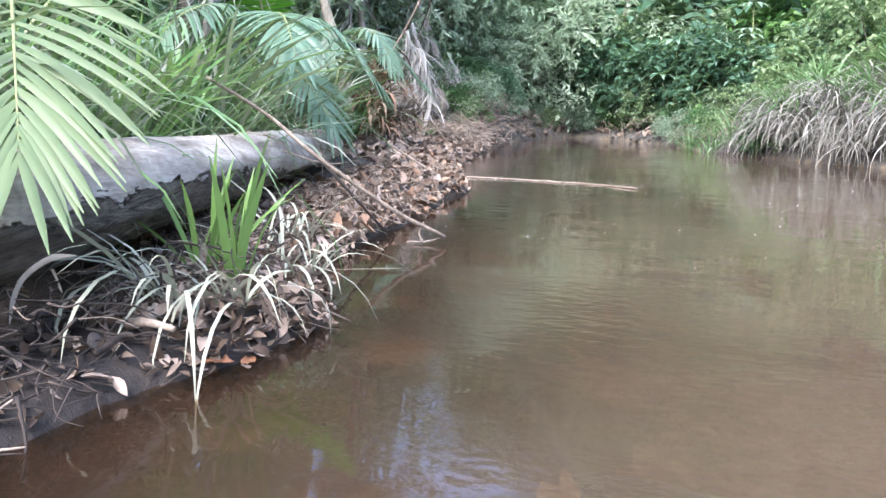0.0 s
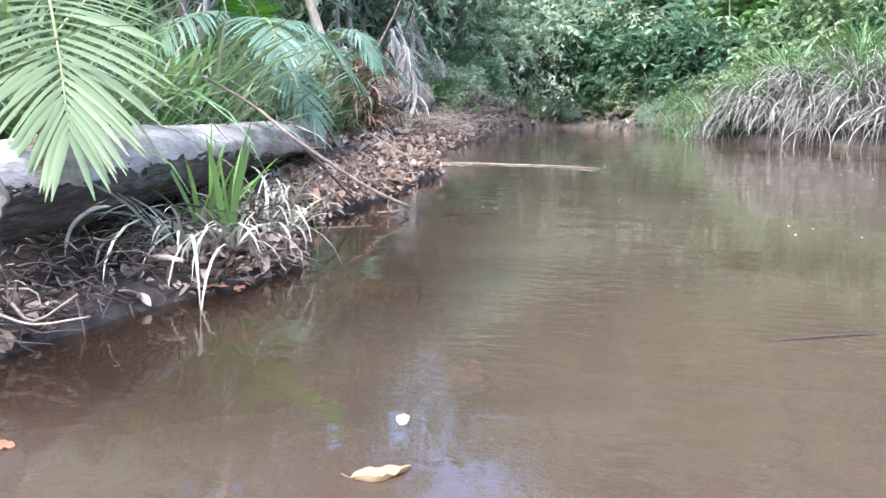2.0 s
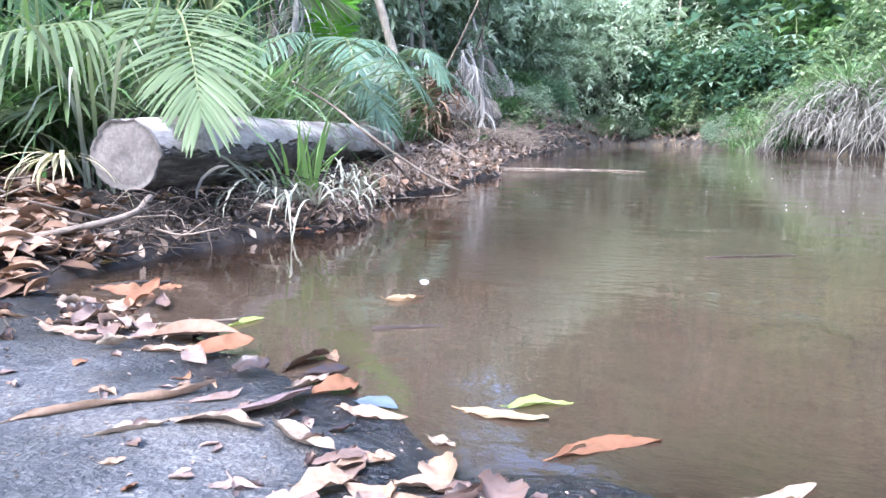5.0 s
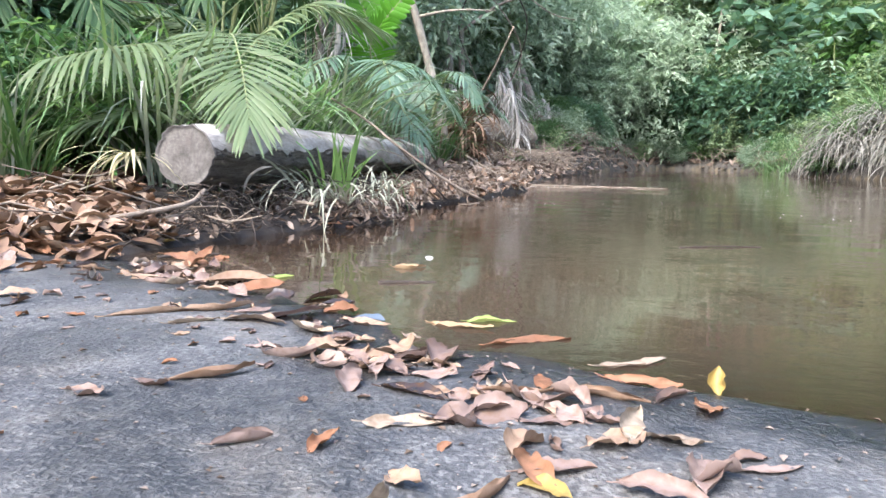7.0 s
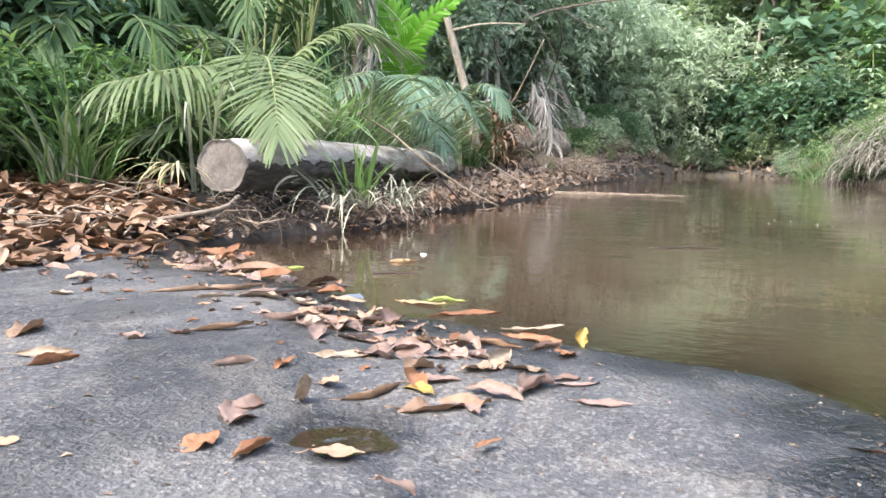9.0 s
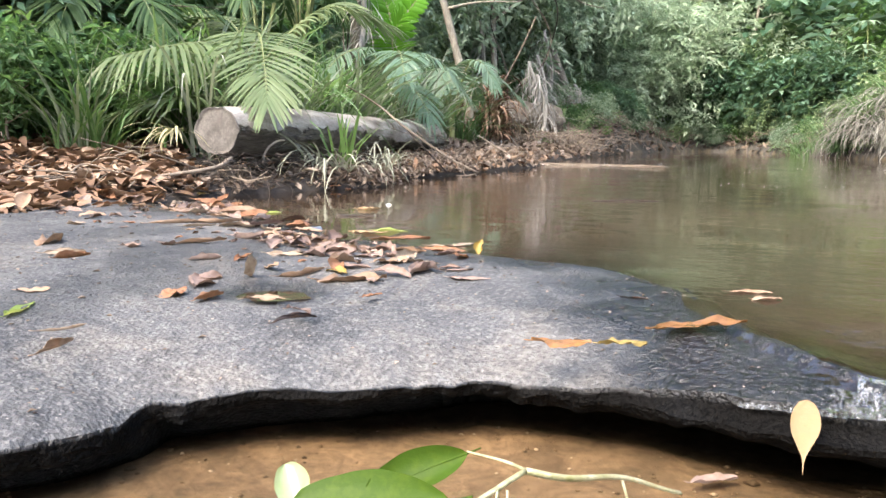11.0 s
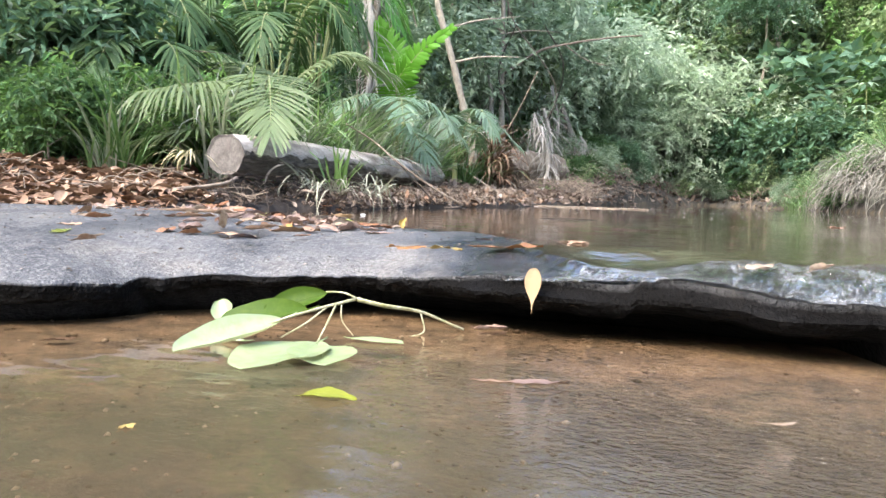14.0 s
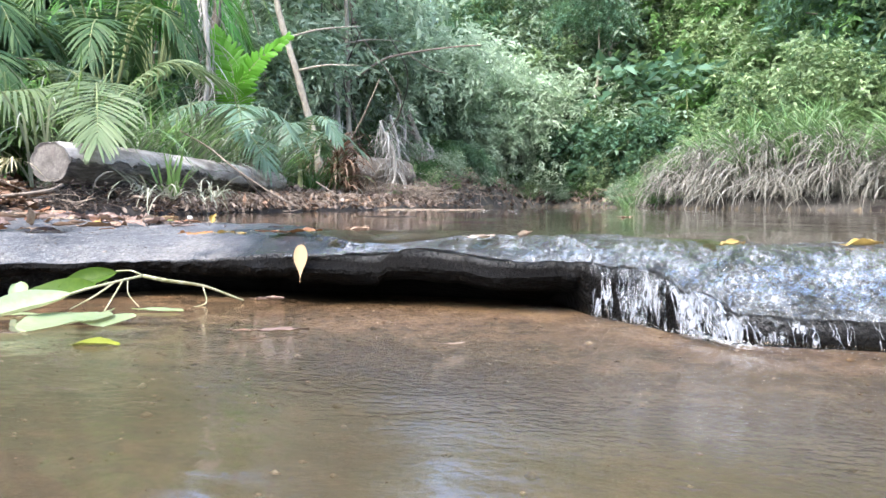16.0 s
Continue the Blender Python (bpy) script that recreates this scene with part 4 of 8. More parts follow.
def second_log():
    base = thing("fallen_log", (-3.2, 9.6, 0.4), "grey broken log lying on the far bank", "log")
    path = curve_points([(-3.3, 9.0, 0.5), (-2.95, 10.2, 0.6), (-2.6, 11.2, 0.58)], 30)
    V, Q = tube(path, np.interp(np.linspace(0, 1, 30), [0, 1], [0.24, 0.22]), 24, 0.4, 5, cap=False)
    ring = np.arange(24)
    V[-24:] += unit(path[-1] - path[-2]) * (0.16 * lump(ring * 0.6, ring * 0.0, 1.0, 58, 2))[:, None]
    part("trunk", mesh_of("trunk", V - np.array(base.location), tris(Q), TRUNK_BARK), base)
    # shallow hollow with a dark lining that puts its shade into the colour
    hollow = 0.75 * (V[-72:-48] - path[-3]) + path[-3]
    W = np.vstack([V[-24:], hollow, path[-3:-2]])
    Q = np.vstack([np.stack([ring, (ring + 1) % 24, 24 + (ring + 1) % 24, 24 + ring], -1), np.stack([24 + ring, 24 + (ring + 1) % 24, np.full(24, 48), np.full(24, 48)], -1)])
    part("hollow_end", mesh_of("hollow_end", W - np.array(base.location), tris(Q), ROOT_WOOD), base, "dark hollow end")
    return base


second_log()


# ---- palms ----
def frond(base, at, ctrl, length_leaf, pairs, width, leaf_mat, rib_mat, droop=0.5, tipfan=0.3, seed=0, rib=0.008, up=(0, 0, 1), first=0.2, single=False):
    """One feather frond: a rib and two rows of leaflets along a bent line."""
    r = np.random.default_rng(seed)
    path = curve_points(ctrl, 40)
    tang = unit(np.gradient(path, axis=0))
    stem = tube(path, np.interp(np.linspace(0, 1, 40), [0, 1], [rib * 1.6, rib * 0.3]), 6)
    here = np.array(at)
    holder = part("frond", mesh_of("rib", stem[0] - here, tris(stem[1]), rib_mat), base)
    s = np.linspace(first, 1.0, pairs)
    w01 = np.linspace(0, 1, pairs)
    idx = np.clip((s * 39).astype(int), 0, 39)
    Vs, Ts = [], []
    steps = 5
    for sgn in (-1, 1):
        p = path[idx] + 0.0
        t = tang[idx]
        side = unit(np.cross(t, np.asarray(up, float))) * sgn
        nrm = np.cross(t, side) * -sgn
        nrm = np.where((nrm @ np.asarray(up, float))[:, None] < 0, -nrm, nrm)
        fan = np.interp(w01, [0, 0.5, 1.0], [1.5, 0.95, tipfan]) + r.normal(0, 0.05, pairs)
        d = t * np.cos(fan)[:, None] + side * np.sin(fan)[:, None] + nrm * 0.12
        L = length_leaf * np.interp(w01, [0, 0.2, 0.5, 1.0], [0.8, 1.0, 1.0, 0.6]) * r.uniform(0.92, 1.06, pairs)
        q = np.linspace(0, 1, steps + 1)
        wide = width * np.interp(q, [0, 0.3, 0.75, 1], [0.45, 1.0, 0.75, 0.08]) * 0.5
        sag = droop * r.uniform(0.7, 1.3, pairs)
        mid = p[:, None] + L[:, None, None] * (q[None, :, None] * d[:, None]) - (L * sag)[:, None, None] * (q ** 2)[None, :, None] * np.array((0, 0, 1.0))
        dirs = unit(np.gradient(mid, axis=1))
        across = unit(np.cross(dirs, nrm[:, None] + 0.25 * r.normal(size=(pairs, 1, 3)))) * wide[None, :, None]
        ridge = nrm[:, None] * (wide * 0.35)[None, :, None]
        Vv = np.stack([mid - across, mid + ridge, mid + across], 2).reshape(pairs, -1, 3)
        k = 3 * (steps + 1)
        a = np.arange(steps) * 3
        pat = np.concatenate([np.stack([a, a + 1, a + 4], -1), np.stack([a, a + 4, a + 3], -1), np.stack([a + 1, a + 2, a + 5], -1), np.stack([a + 1, a + 5, a + 4], -1)])
        Ts.append((pat[None] + (np.arange(pairs) * k)[:, None, None]).reshape(-1, 3))
        Vs.append(Vv.reshape(-1, 3))
    V, T = join(*zip(Vs, Ts))
    if single:
        each, k = len(T) // (2 * pairs), 3 * (steps + 1)
        for q_ in range(2 * pairs):
            part("leaflet", mesh_of("leaflet", V[q_ * k:(q_ + 1) * k] - here, T[:each], leaf_mat), holder)
    else:
        tagged(part("foliage", mesh_of("foliage", V - here, T, leaf_mat), holder), kind="stuff")
    return holder


def palm(at, fronds, label, leaf_mat=PALM_GREEN, leaf=0.3, pairs=30, width=0.026, stem=0.03, tall=0.3, seed=0, first=0.25, droop=0.4, single=False, rib=0.008):
    base = thing("palm", at, label, "palm", "young palms on the bank")
    here = np.array(at, float)
    V, Q = tube(curve_points([here - (0, 0, 0.1), here + (0, 0, tall)], 8), np.linspace(stem * 1.3, stem, 8), 10, 0.1)
    part("stem", mesh_of("stem", V - here, tris(Q), PALM_RIB), base)
    for k, ctrl in enumerate(fronds):
        frond(base, at, [here + (0, 0, tall)] + [np.array(c) for c in ctrl], leaf, pairs, width, leaf_mat, PALM_RIB, droop[min(k, len(droop) - 1)] if isinstance(droop, tuple) else droop, seed=seed * 17 + k, first=first, single=single and k < 3, rib=rib)
    return base


def spray(at, tall, reach, count, lift, seed, spread=(0, 6.283)):
    """Control places for fronds that rise from one crown and arch over."""
    r = np.random.default_rng(seed)
    out = []
    for k in range(count):
        a = spread[0] + (spread[1] - spread[0]) * (k + r.uniform(0.1, 0.9)) / count
        l = reach * r.uniform(0.75, 1.1)
        h = lift * r.uniform(0.7, 1.2)
        d = np.array((np.cos(a), np.sin(a), 0))
        top = np.array(at, float) + (0, 0, tall)
        out.append([top + d * l * 0.4 + (0, 0, h), top + d * l * 0.8 + (0, 0, h * 1.05), top + d * l * 1.15 + (0, 0, h * 0.6)])
    return out


front_palm = (-2.05, 2.6, 0.3)
palm(front_palm, [
    [(-1.75, 2.3, 0.85), (-1.45, 1.96, 0.87), (-1.15, 1.6, 0.66), (-0.97, 1.38, 0.44)],
    [(-1.9, 2.3, 0.72), (-1.7, 1.9, 0.82), (-1.66, 1.5, 0.77), (-1.67, 1.08, 0.67)],
    [(-1.9, 2.2, 0.5), (-1.65, 1.6, 0.5), (-1.72, 1.25, 0.42)],
    [(-2.2, 2.8, 0.9), (-2.5, 2.9, 1.15), (-2.9, 2.9, 1.1)],
    [(-1.95, 2.8, 0.9), (-1.7, 3.1, 1.2), (-1.4, 3.4, 1.1)],
], "young palm with arching pale green feather fronds over the log", PALM_GREEN, 0.35, 42, 0.0215, seed=1, first=0.42, droop=(0.26, 0.75, 0.3, 0.4), single=True, rib=0.006)
for k, (x, y, z, reach, lift, tall, mat_, n_, lf) in enumerate((
        (-3.0, 4.0, 0.45, 1.0, 1.1, 0.6, PALM_DEEP, 8, 0.34),
        (-3.4, 5.2, 0.5, 1.0, 1.7, 0.8, PALM_BRIGHT, 8, 0.4),
        (-2.9, 2.2, 0.4, 0.8, 0.55, 0.3, PALM_DEEP, 7, 0.3),
        (-3.9, 3.0, 0.5, 1.0, 0.9, 0.5, PALM_DEEP, 7, 0.35),
        (-4.4, 6.6, 0.6, 1.3, 1.9, 0.8, PALM_BRIGHT, 9, 0.42),
        (-2.45, 6.9, 0.4, 0.6, 0.5, 0.3, PALM_BLUE, 7, 0.26))):
    at = (x, y, float(ground_height(x, y)) - 0.02)
    palm(at, spray(at, tall, reach, n_, lift, k + 3), "young palm with green feather fronds growing on the bank", mat_, lf, 26, 0.03, seed=k + 9, tall=tall)


# ---- strap-leaved plants ----
def strap_clump(at, n, length, width, rise, droop, material, label, name="strap_plant", spread=0.06, seed=0, dead=0, group="strap-leaved plants", sector=(0, 6.283), mound=0.0):
    r = np.random.default_rng(seed)
    base = thing(name, at, label, "plant", group)
    def some(k, ln, wd, ri, dr, loose=0.2):
        a = r.uniform(sector[0], sector[1], k)
        q = np.sqrt(r.uniform(0, 1, k))
        p = np.column_stack([np.cos(a) * q * spread, np.sin(a) * q * spread, mound * (1 - q ** 2) * r.uniform(0.3, 1, k)])
        return ribbons(p, a + r.normal(0, 0.65, k), ln * r.uniform(0.45, 1.15, k), wd * r.uniform(0.7, 1.2, k), ri + r.normal(0, loose, k), dr * r.uniform(0.5, 1.35, k), 7, 0.3, r)
    V, T = some(n, length, width, rise, droop)
    if n < 30 and not dead:
        for q in range(n):
            part("blade", mesh_of("blade", V[q * 16:q * 16 + 16], T[:14], material), base)
    else:
        tagged(part("blade_mass", mesh_of("blade_mass", V, T, material), base), kind="stuff")
    if dead:
        V, T = some(dead, length * 0.58, width * 0.5, -0.15, 1.35, 0.35)
        tagged(part("dry_skirt", mesh_of("dry_skirt", V, T, STRAP_DEAD), base, "dry grey-beige hanging blades"), kind="stuff")
    return base


# the fresh green plants before the log
strap_clump((-0.86, 1.98, 0.06), 12, 0.38, 0.021, 1.45, 0.45, STRAP_FRESH, "small bright green strap-leaved plant before the log", spread=0.02, seed=2)
strap_clump((-0.98, 2.05, 0.08), 10, 0.36, 0.02, 1.42, 0.5, STRAP_FRESH, "small bright green strap-leaved plant before the log", spread=0.03, seed=3)
strap_clump((-0.8, 1.84, 0.08), 22, 0.44, 0.011, 1.1, 2.3, STRAP_LIMP, "pale drooping strap-leaved plant at the water's edge", spread=0.06, seed=4, sector=(2.9, 6.0))
strap_clump((-0.87, 1.72, 0.12), 22, 0.42, 0.0115, 0.95, 2.3, STRAP_LIMP, "withered drooping strap-leaved plant at the water's edge", spread=0.07, seed=5, sector=(2.9, 5.6))
strap_clump((-0.84, 2.25, 0.08), 26, 0.36, 0.01, 0.95, 2.2, STRAP_LIMP, "withered drooping strap-leaved plant at the water's edge", spread=0.1, seed=6)
strap_clump((-1.0, 2.6, 0.12), 24, 0.36, 0.011, 0.9, 2.1, STRAP_LIMP, "withered drooping strap-leaved plant beside the log", spread=0.1, seed=7)
for k in range(80):
    x, y = -1.42 - rng.uniform(0, 2.6) ** 1.2, rng.uniform(1.0, 8.5)
    x -= max(0.0, (y - 1.15)) * 0.17
    if abs(x - np.interp(y, [1.15, 5.1], [-1.1, -1.8])) < 0.24 and 1.0 < y < 5.2:
        x -= 0.3
    strap_clump((x, y, float(ground_height(x, y)) - 0.02), int(rng.integers(26, 50)), rng.uniform(0.55, 1.0), rng.uniform(0.012, 0.02), 1.3, rng.uniform(1.0, 1.9),
                (STRAP_GREEN, STRAP_GREEN, STRAP_GREEN, STRAP_PALE)[k % 4], "clump of long arching green strap leaves on the bank", spread=0.1, seed=50 + k, dead=8)
for k in range(60):
    y = 1.5 + 4.2 * (k + rng.uniform(0, 1)) / 60
    x = np.interp(y, [1.15, 5.1], [-1.1, -1.8]) - rng.uniform(0.2, 0.85)
    strap_clump((x, y, float(ground_height(x, y)) - 0.02), int(rng.integers(30, 46)), rng.uniform(0.7, 1.2), rng.uniform(0.013, 0.024), 1.35, rng.uniform(1.1, 2.1),
                (STRAP_PALE, TUFT_GREEN, STRAP_PALE, LEAF_LIME)[k % 4], "clump of long arching strap leaves behind the log", spread=0.1, seed=350 + k, dead=10)
# the big tufts on the far right bank
def grass_tuft(at, size, dry, green, seed):
    """A mop of long dry blades that arch out of a mound and hang down, with green blades on top."""
    r = np.random.default_rng(seed)
    base = thing("grass_tuft", at, "large tuft of long drooping pale grey grass, green on top", "grass", "grass tufts on the far bank")

    def rosettes(count, per, out, low, high, long, width, rise, droop):
        """Clumps seated on the mound; every clump fans its blades outwards and over."""
        a = r.uniform(0, 6.283, count)
        q = np.sqrt(r.uniform(0, 1, count)) * out
        z = 0.82 * size * (1 - 0.65 * q ** 2) * r.uniform(low, high, count)
        seat = np.column_stack([np.cos(a) * q * 0.42 * size, np.sin(a) * q * 0.42 * size, z])
        lean = np.where(q > 0.3, 0.8, 1.9)
        p = np.repeat(seat, per, 0) + r.normal(0, 0.03, (count * per, 3))
        head = np.repeat(a, per) + np.repeat(lean, per) * r.normal(0, 1, count * per)
        lift = rise + np.repeat(r.normal(0, 0.15, count), per) + r.normal(0, 0.28, count * per)
        n = count * per
        V, T = ribbons(p, head, long * size * np.repeat(r.uniform(0.7, 1.15, count), per) * r.uniform(0.6, 1.15, n), width * r.uniform(0.5, 1.3, n), lift, np.minimum(droop * r.uniform(0.7, 1.25, n), lift + 1.52), 9, 0.6, r)
        V[:, 2] = np.maximum(V[:, 2], -0.3)
        return V, T
    V, T = rosettes(dry // 28, 28, 1.15, 0.08, 1.05, 0.85, 0.015, 0.95, 2.5)
    tagged(part("dry_skirt", mesh_of("dry_skirt", V, T, TUFT_DRY), base, "pale grey hanging dry blades"), kind="stuff")
    V, T = rosettes(green // 22, 22, 0.95, 0.6, 1.05, 0.85, 0.03, 1.25, 1.5)
    tagged(part("blade_mass", mesh_of("blade_mass", V, T, TUFT_GREEN), base, "green arching blades"), kind="stuff")


for k, (x, y, size) in enumerate(((2.2, 12.4, 0.9), (2.7, 11.75, 1.1), (3.3, 11.2, 1.2), (3.9, 10.7, 1.1), (4.5, 10.2, 1.1), (5.1, 9.6, 1.05), (5.8, 8.9, 1.1),
                                  (2.6, 13.0, 1.0), (3.4, 12.2, 1.15), (4.3, 11.5, 1.15), (5.2, 10.7, 1.2), (6.2, 9.6, 1.2))):
    grass_tuft((x, y, float(ground_height(x, y)) - 0.03), size, 900 if k < 5 else 620, 150 if k < 3 else 260 if k < 7 else 380, 150 + k)
# small green tufts beside them at the waterline
for k, (x, y) in enumerate(((1.25, 13.6), (1.5, 13.2), (1.0, 14.4), (1.7, 12.7))):
    strap_clump((x, y, float(ground_height(x, y)) - 0.02), 60, 0.75, 0.018, 1.3, 1.7, TUFT_GREEN, "small green grass tuft on the far bank", "grass_tuft", 0.12, 170 + k, 90, "grass tufts on the far bank", mound=0.2)


# bright young palm beyond the log, its two broad fronds turned to the creek
def bright_palm():
    at = np.array((-2.12, 4.95, float(ground_height(-2.12, 4.95)) - 0.03))
    base = thing("palm", tuple(at), "young palm with broad bright green fronds beyond the log", "palm", "young palms on the bank")
    V, Q = tube(curve_points([at, at + (0.02, 0, 0.5), at + (0.05, -0.02, 0.78)], 8), np.linspace(0.03, 0.016, 8), 8, 0.1)
    part("stem", mesh_of("stem", V - at, tris(Q), PALM_RIB), base)
    top = at + (0.05, -0.02, 0.75)
    for k, (ends, leaf_, wide_) in enumerate((([(-2.13, 4.88, 1.2), (-2.2, 4.86, 1.5), (-2.33, 4.84, 1.78)], 0.26, 0.06), ([(-2.08, 4.9, 1.25), (-1.95, 4.92, 1.5), (-1.6, 4.95, 1.74)], 0.15, 0.06), ([(-2.1, 4.82, 1.05), (-2.08, 4.75, 1.2), (-1.95, 4.68, 1.34)], 0.24, 0.026))):
        frond(base, tuple(at), [top] + [np.array(e) for e in ends], leaf_, 17, wide_, PALM_LIME, PALM_RIB, 0.12, seed=300 + k, up=(0.45, -1.0, 0.35), first=0.35, tipfan=0.4, single=True)


def blue_palm():
    at = np.array((-2.0, 4.6, float(ground_height(-2.0, 4.6)) - 0.03))
    base = thing("palm", tuple(at), "young palm with drooping blue-green feather fronds behind the log", "palm", "young palms on the bank")
    V, Q = tube(curve_points([at, at + (0.01, 0, 0.2), at + (0.05, -0.04, 0.45)], 8), np.linspace(0.03, 0.016, 8), 8, 0.1)
    part("stem", mesh_of("stem", V - at, tris(Q), PALM_RIB), base)
    top = at + (0.05, -0.04, 0.42)
    for k, ends in enumerate(([(-1.85, 4.4, 0.96), (-1.68, 4.15, 0.97), (-1.5, 3.88, 0.76)], [(-1.85, 4.5, 0.74), (-1.68, 4.42, 0.68), (-1.45, 4.3, 0.42)],
                              [(-2.1, 4.4, 1.02), (-2.2, 4.1, 0.98), (-2.22, 3.8, 0.78)], [(-1.85, 4.7, 1.0), (-1.62, 4.8, 0.95), (-1.4, 4.85, 0.68)])):
        frond(base, tuple(at), [top] + [np.array(e) for e in ends], 0.3, 26, 0.023, PALM_BLUE, PALM_RIB, 0.45, seed=320 + k, first=0.3, tipfan=0.3, single=k < 2)


blue_palm()


bright_palm()
# withered yellow fan lying on the litter beside the sawn end
strap_clump((-1.22, 1.0, 0.3), 22, 0.3, 0.013, 0.2, 1.3, STRAP_STRAW, "withered yellow palm leaf drooping onto the leaf litter", "withered_frond", spread=0.02, seed=8, sector=(3.6, 5.6), group="")
# pale bent blade before the log
def dry_blade(places, width, label):
    mid = curve_points(places, 14)
    w = width * 0.5 * np.interp(np.linspace(0, 1, 14), [0, 0.2, 0.8, 1], [0.3, 1, 0.8, 0.1])
    side = unit(np.cross(unit(np.gradient(mid, axis=0)), (0.55, -0.8, 0.2))) * w[:, None]
    lift = unit(np.array((0.55, -0.8, 0.2))) * (0.3 * w)[:, None]
    V = np.stack([mid - side, mid + lift, mid + side], 1).reshape(-1, 3)
    i = np.arange(13) * 3
    T = np.concatenate([np.stack(q, -1) for q in ((i, i + 1, i + 4), (i, i + 4, i + 3), (i + 1, i + 2, i + 5), (i + 1, i + 5, i + 4))])
    at = mid[0]
    ob = new("dry_blade", mesh_of("dry_blade", V - at, T, STRAP_DEAD))
    ob.location = at
    return tagged(ob, label, "dead blade")


dry_blade([(-0.894, 1.419, 0.256), (-0.937, 1.406, 0.25), (-0.979, 1.389, 0.217), (-0.996, 1.378, 0.176), (-1.0, 1.369, 0.129)], 0.011, "pale dry blade hanging before the log")
# heap of brown dead leaves against the second log
strap_clump((-2.6, 8.4, 0.25), 240, 0.65, 0.034, 1.1, 2.6, LITTER, "heap of brown dead palm leaves on the bank", "dead_leaf_heap", spread=0.18, seed=10, dead=30, mound=0.75, group="")
# grass among the shrubs of the near left bank
for k in range(26):
    x, y = -1.75 - rng.uniform(0, 1.5), rng.uniform(0.9, 2.4)
    strap_clump((x, y, float(ground_height(x, y)) - 0.02), int(rng.integers(24, 40)), rng.uniform(0.5, 0.85), rng.uniform(0.009, 0.014), 1.35, rng.uniform(0.9, 1.8),
                (STRAP_GREEN, STRAP_GREEN, STRAP_GREEN, STRAP_PALE)[k % 4], "clump of arching grass on the bank beside the litter", "grass_clump", spread=0.08, seed=700 + k, dead=8, group="grass clumps")


# ---- shrubs and trees ----
def crown_mesh(name, size, twigs, per, leaf, wide, material, seed, hollow=0.35, simple=True, droop=0.25, clumps=16, clump=0.3):
    """Leaves in sprays on many twigs, in uneven clumps with gaps between."""
    r = np.random.default_rng(seed)
    lobes = unit(r.normal(size=(clumps, 3))) * (r.uniform(0.1, 1.0, clumps) ** 0.5)[:, None] * 0.78
    swell = r.uniform(0.65, 1.35, clumps)
    pick = r.choice(clumps, twigs, p=swell ** 2 / (swell ** 2).sum())
    d = unit(r.normal(size=(twigs, 3)) + (0, 0, 0.25))
    rad = r.uniform(hollow, 1.0, twigs) ** 0.6 * clump * swell[pick]
    p = (lobes[pick] + d * rad[:, None] * np.array((1.0, 1.0, 0.75))) * np.asarray(size)
    run = unit(d + 0.55 * r.normal(size=(twigs, 3)) + (0, 0, -0.15))
    k = np.tile(np.arange(per), twigs)
    P, D = np.repeat(p, per, 0), np.repeat(run, per, 0)
    tl = leaf * per * 0.3
    at = P + D * (k / per * tl)[:, None] - np.array((0, 0, 1.0)) * ((k / per) ** 2 * tl * 0.35)[:, None]
    flat = unit(np.cross(D, (0.01, 0.02, 1.0)))
    turn = np.where(k % 2 == 0, 1.0, -1.0)[:, None]
    axis = unit(D * 0.6 + flat * turn + 0.55 * r.normal(size=at.shape) - (0, 0, 0.25))
    return mesh_of(name, *leaves(at, axis, unit(np.array((0, 0, 1.0)) + 0.55 * r.normal(size=at.shape)), leaf * r.uniform(0.45, 1.3, len(at)), wide * r.uniform(0.7, 1.25, len(at)), droop, 0.12, simple), material, False)


def limbs(height, spread, radius, seed, count=6, lean=(0.0, 0.0)):
    r = np.random.default_rng(seed)
    top = np.array((lean[0], lean[1], height))
    trunk = curve_points([(0, 0, -0.3), top * 0.35 + (r.normal(0, 0.05), r.normal(0, 0.05), 0), top * 0.7 + (r.normal(0, 0.08), r.normal(0, 0.08), 0), top], 22)
    runs = [(trunk, np.linspace(radius, radius * 0.3, 22))]
    for k in range(count):
        i = int(r.integers(8, 21))
        a, l = r.uniform(0, 6.283), spread * r.uniform(0.5, 1.0)
        d = np.array((np.cos(a), np.sin(a), r.uniform(0.2, 0.9)))
        runs.append((curve_points([trunk[i], trunk[i] + d * l * 0.5 + r.normal(0, 0.05, 3), trunk[i] + d * l], 9), np.linspace(radius * 0.4, radius * 0.1, 9)))
    return mesh_of("trunk", *tubes(runs, 7, 0.12), TRUNK_BARK)


def plant_of(name, label, category, group, height, size, twigs, per, leaf, wide, material, seed, radius, centre=None, stems=6, clumps=16, clump=0.3):
    base = thing(name, (0, 0, 0), label, category, group)
    part("trunk", limbs(height, max(size[:2]) * 0.6, radius, seed, stems), base)
    crown = part("crown", crown_mesh("crown", size, twigs, per, leaf, wide, material, seed + 1, clumps=clumps, clump=clump), base)
    crown.location = (0, 0, height if centre is None else centre)
    return base


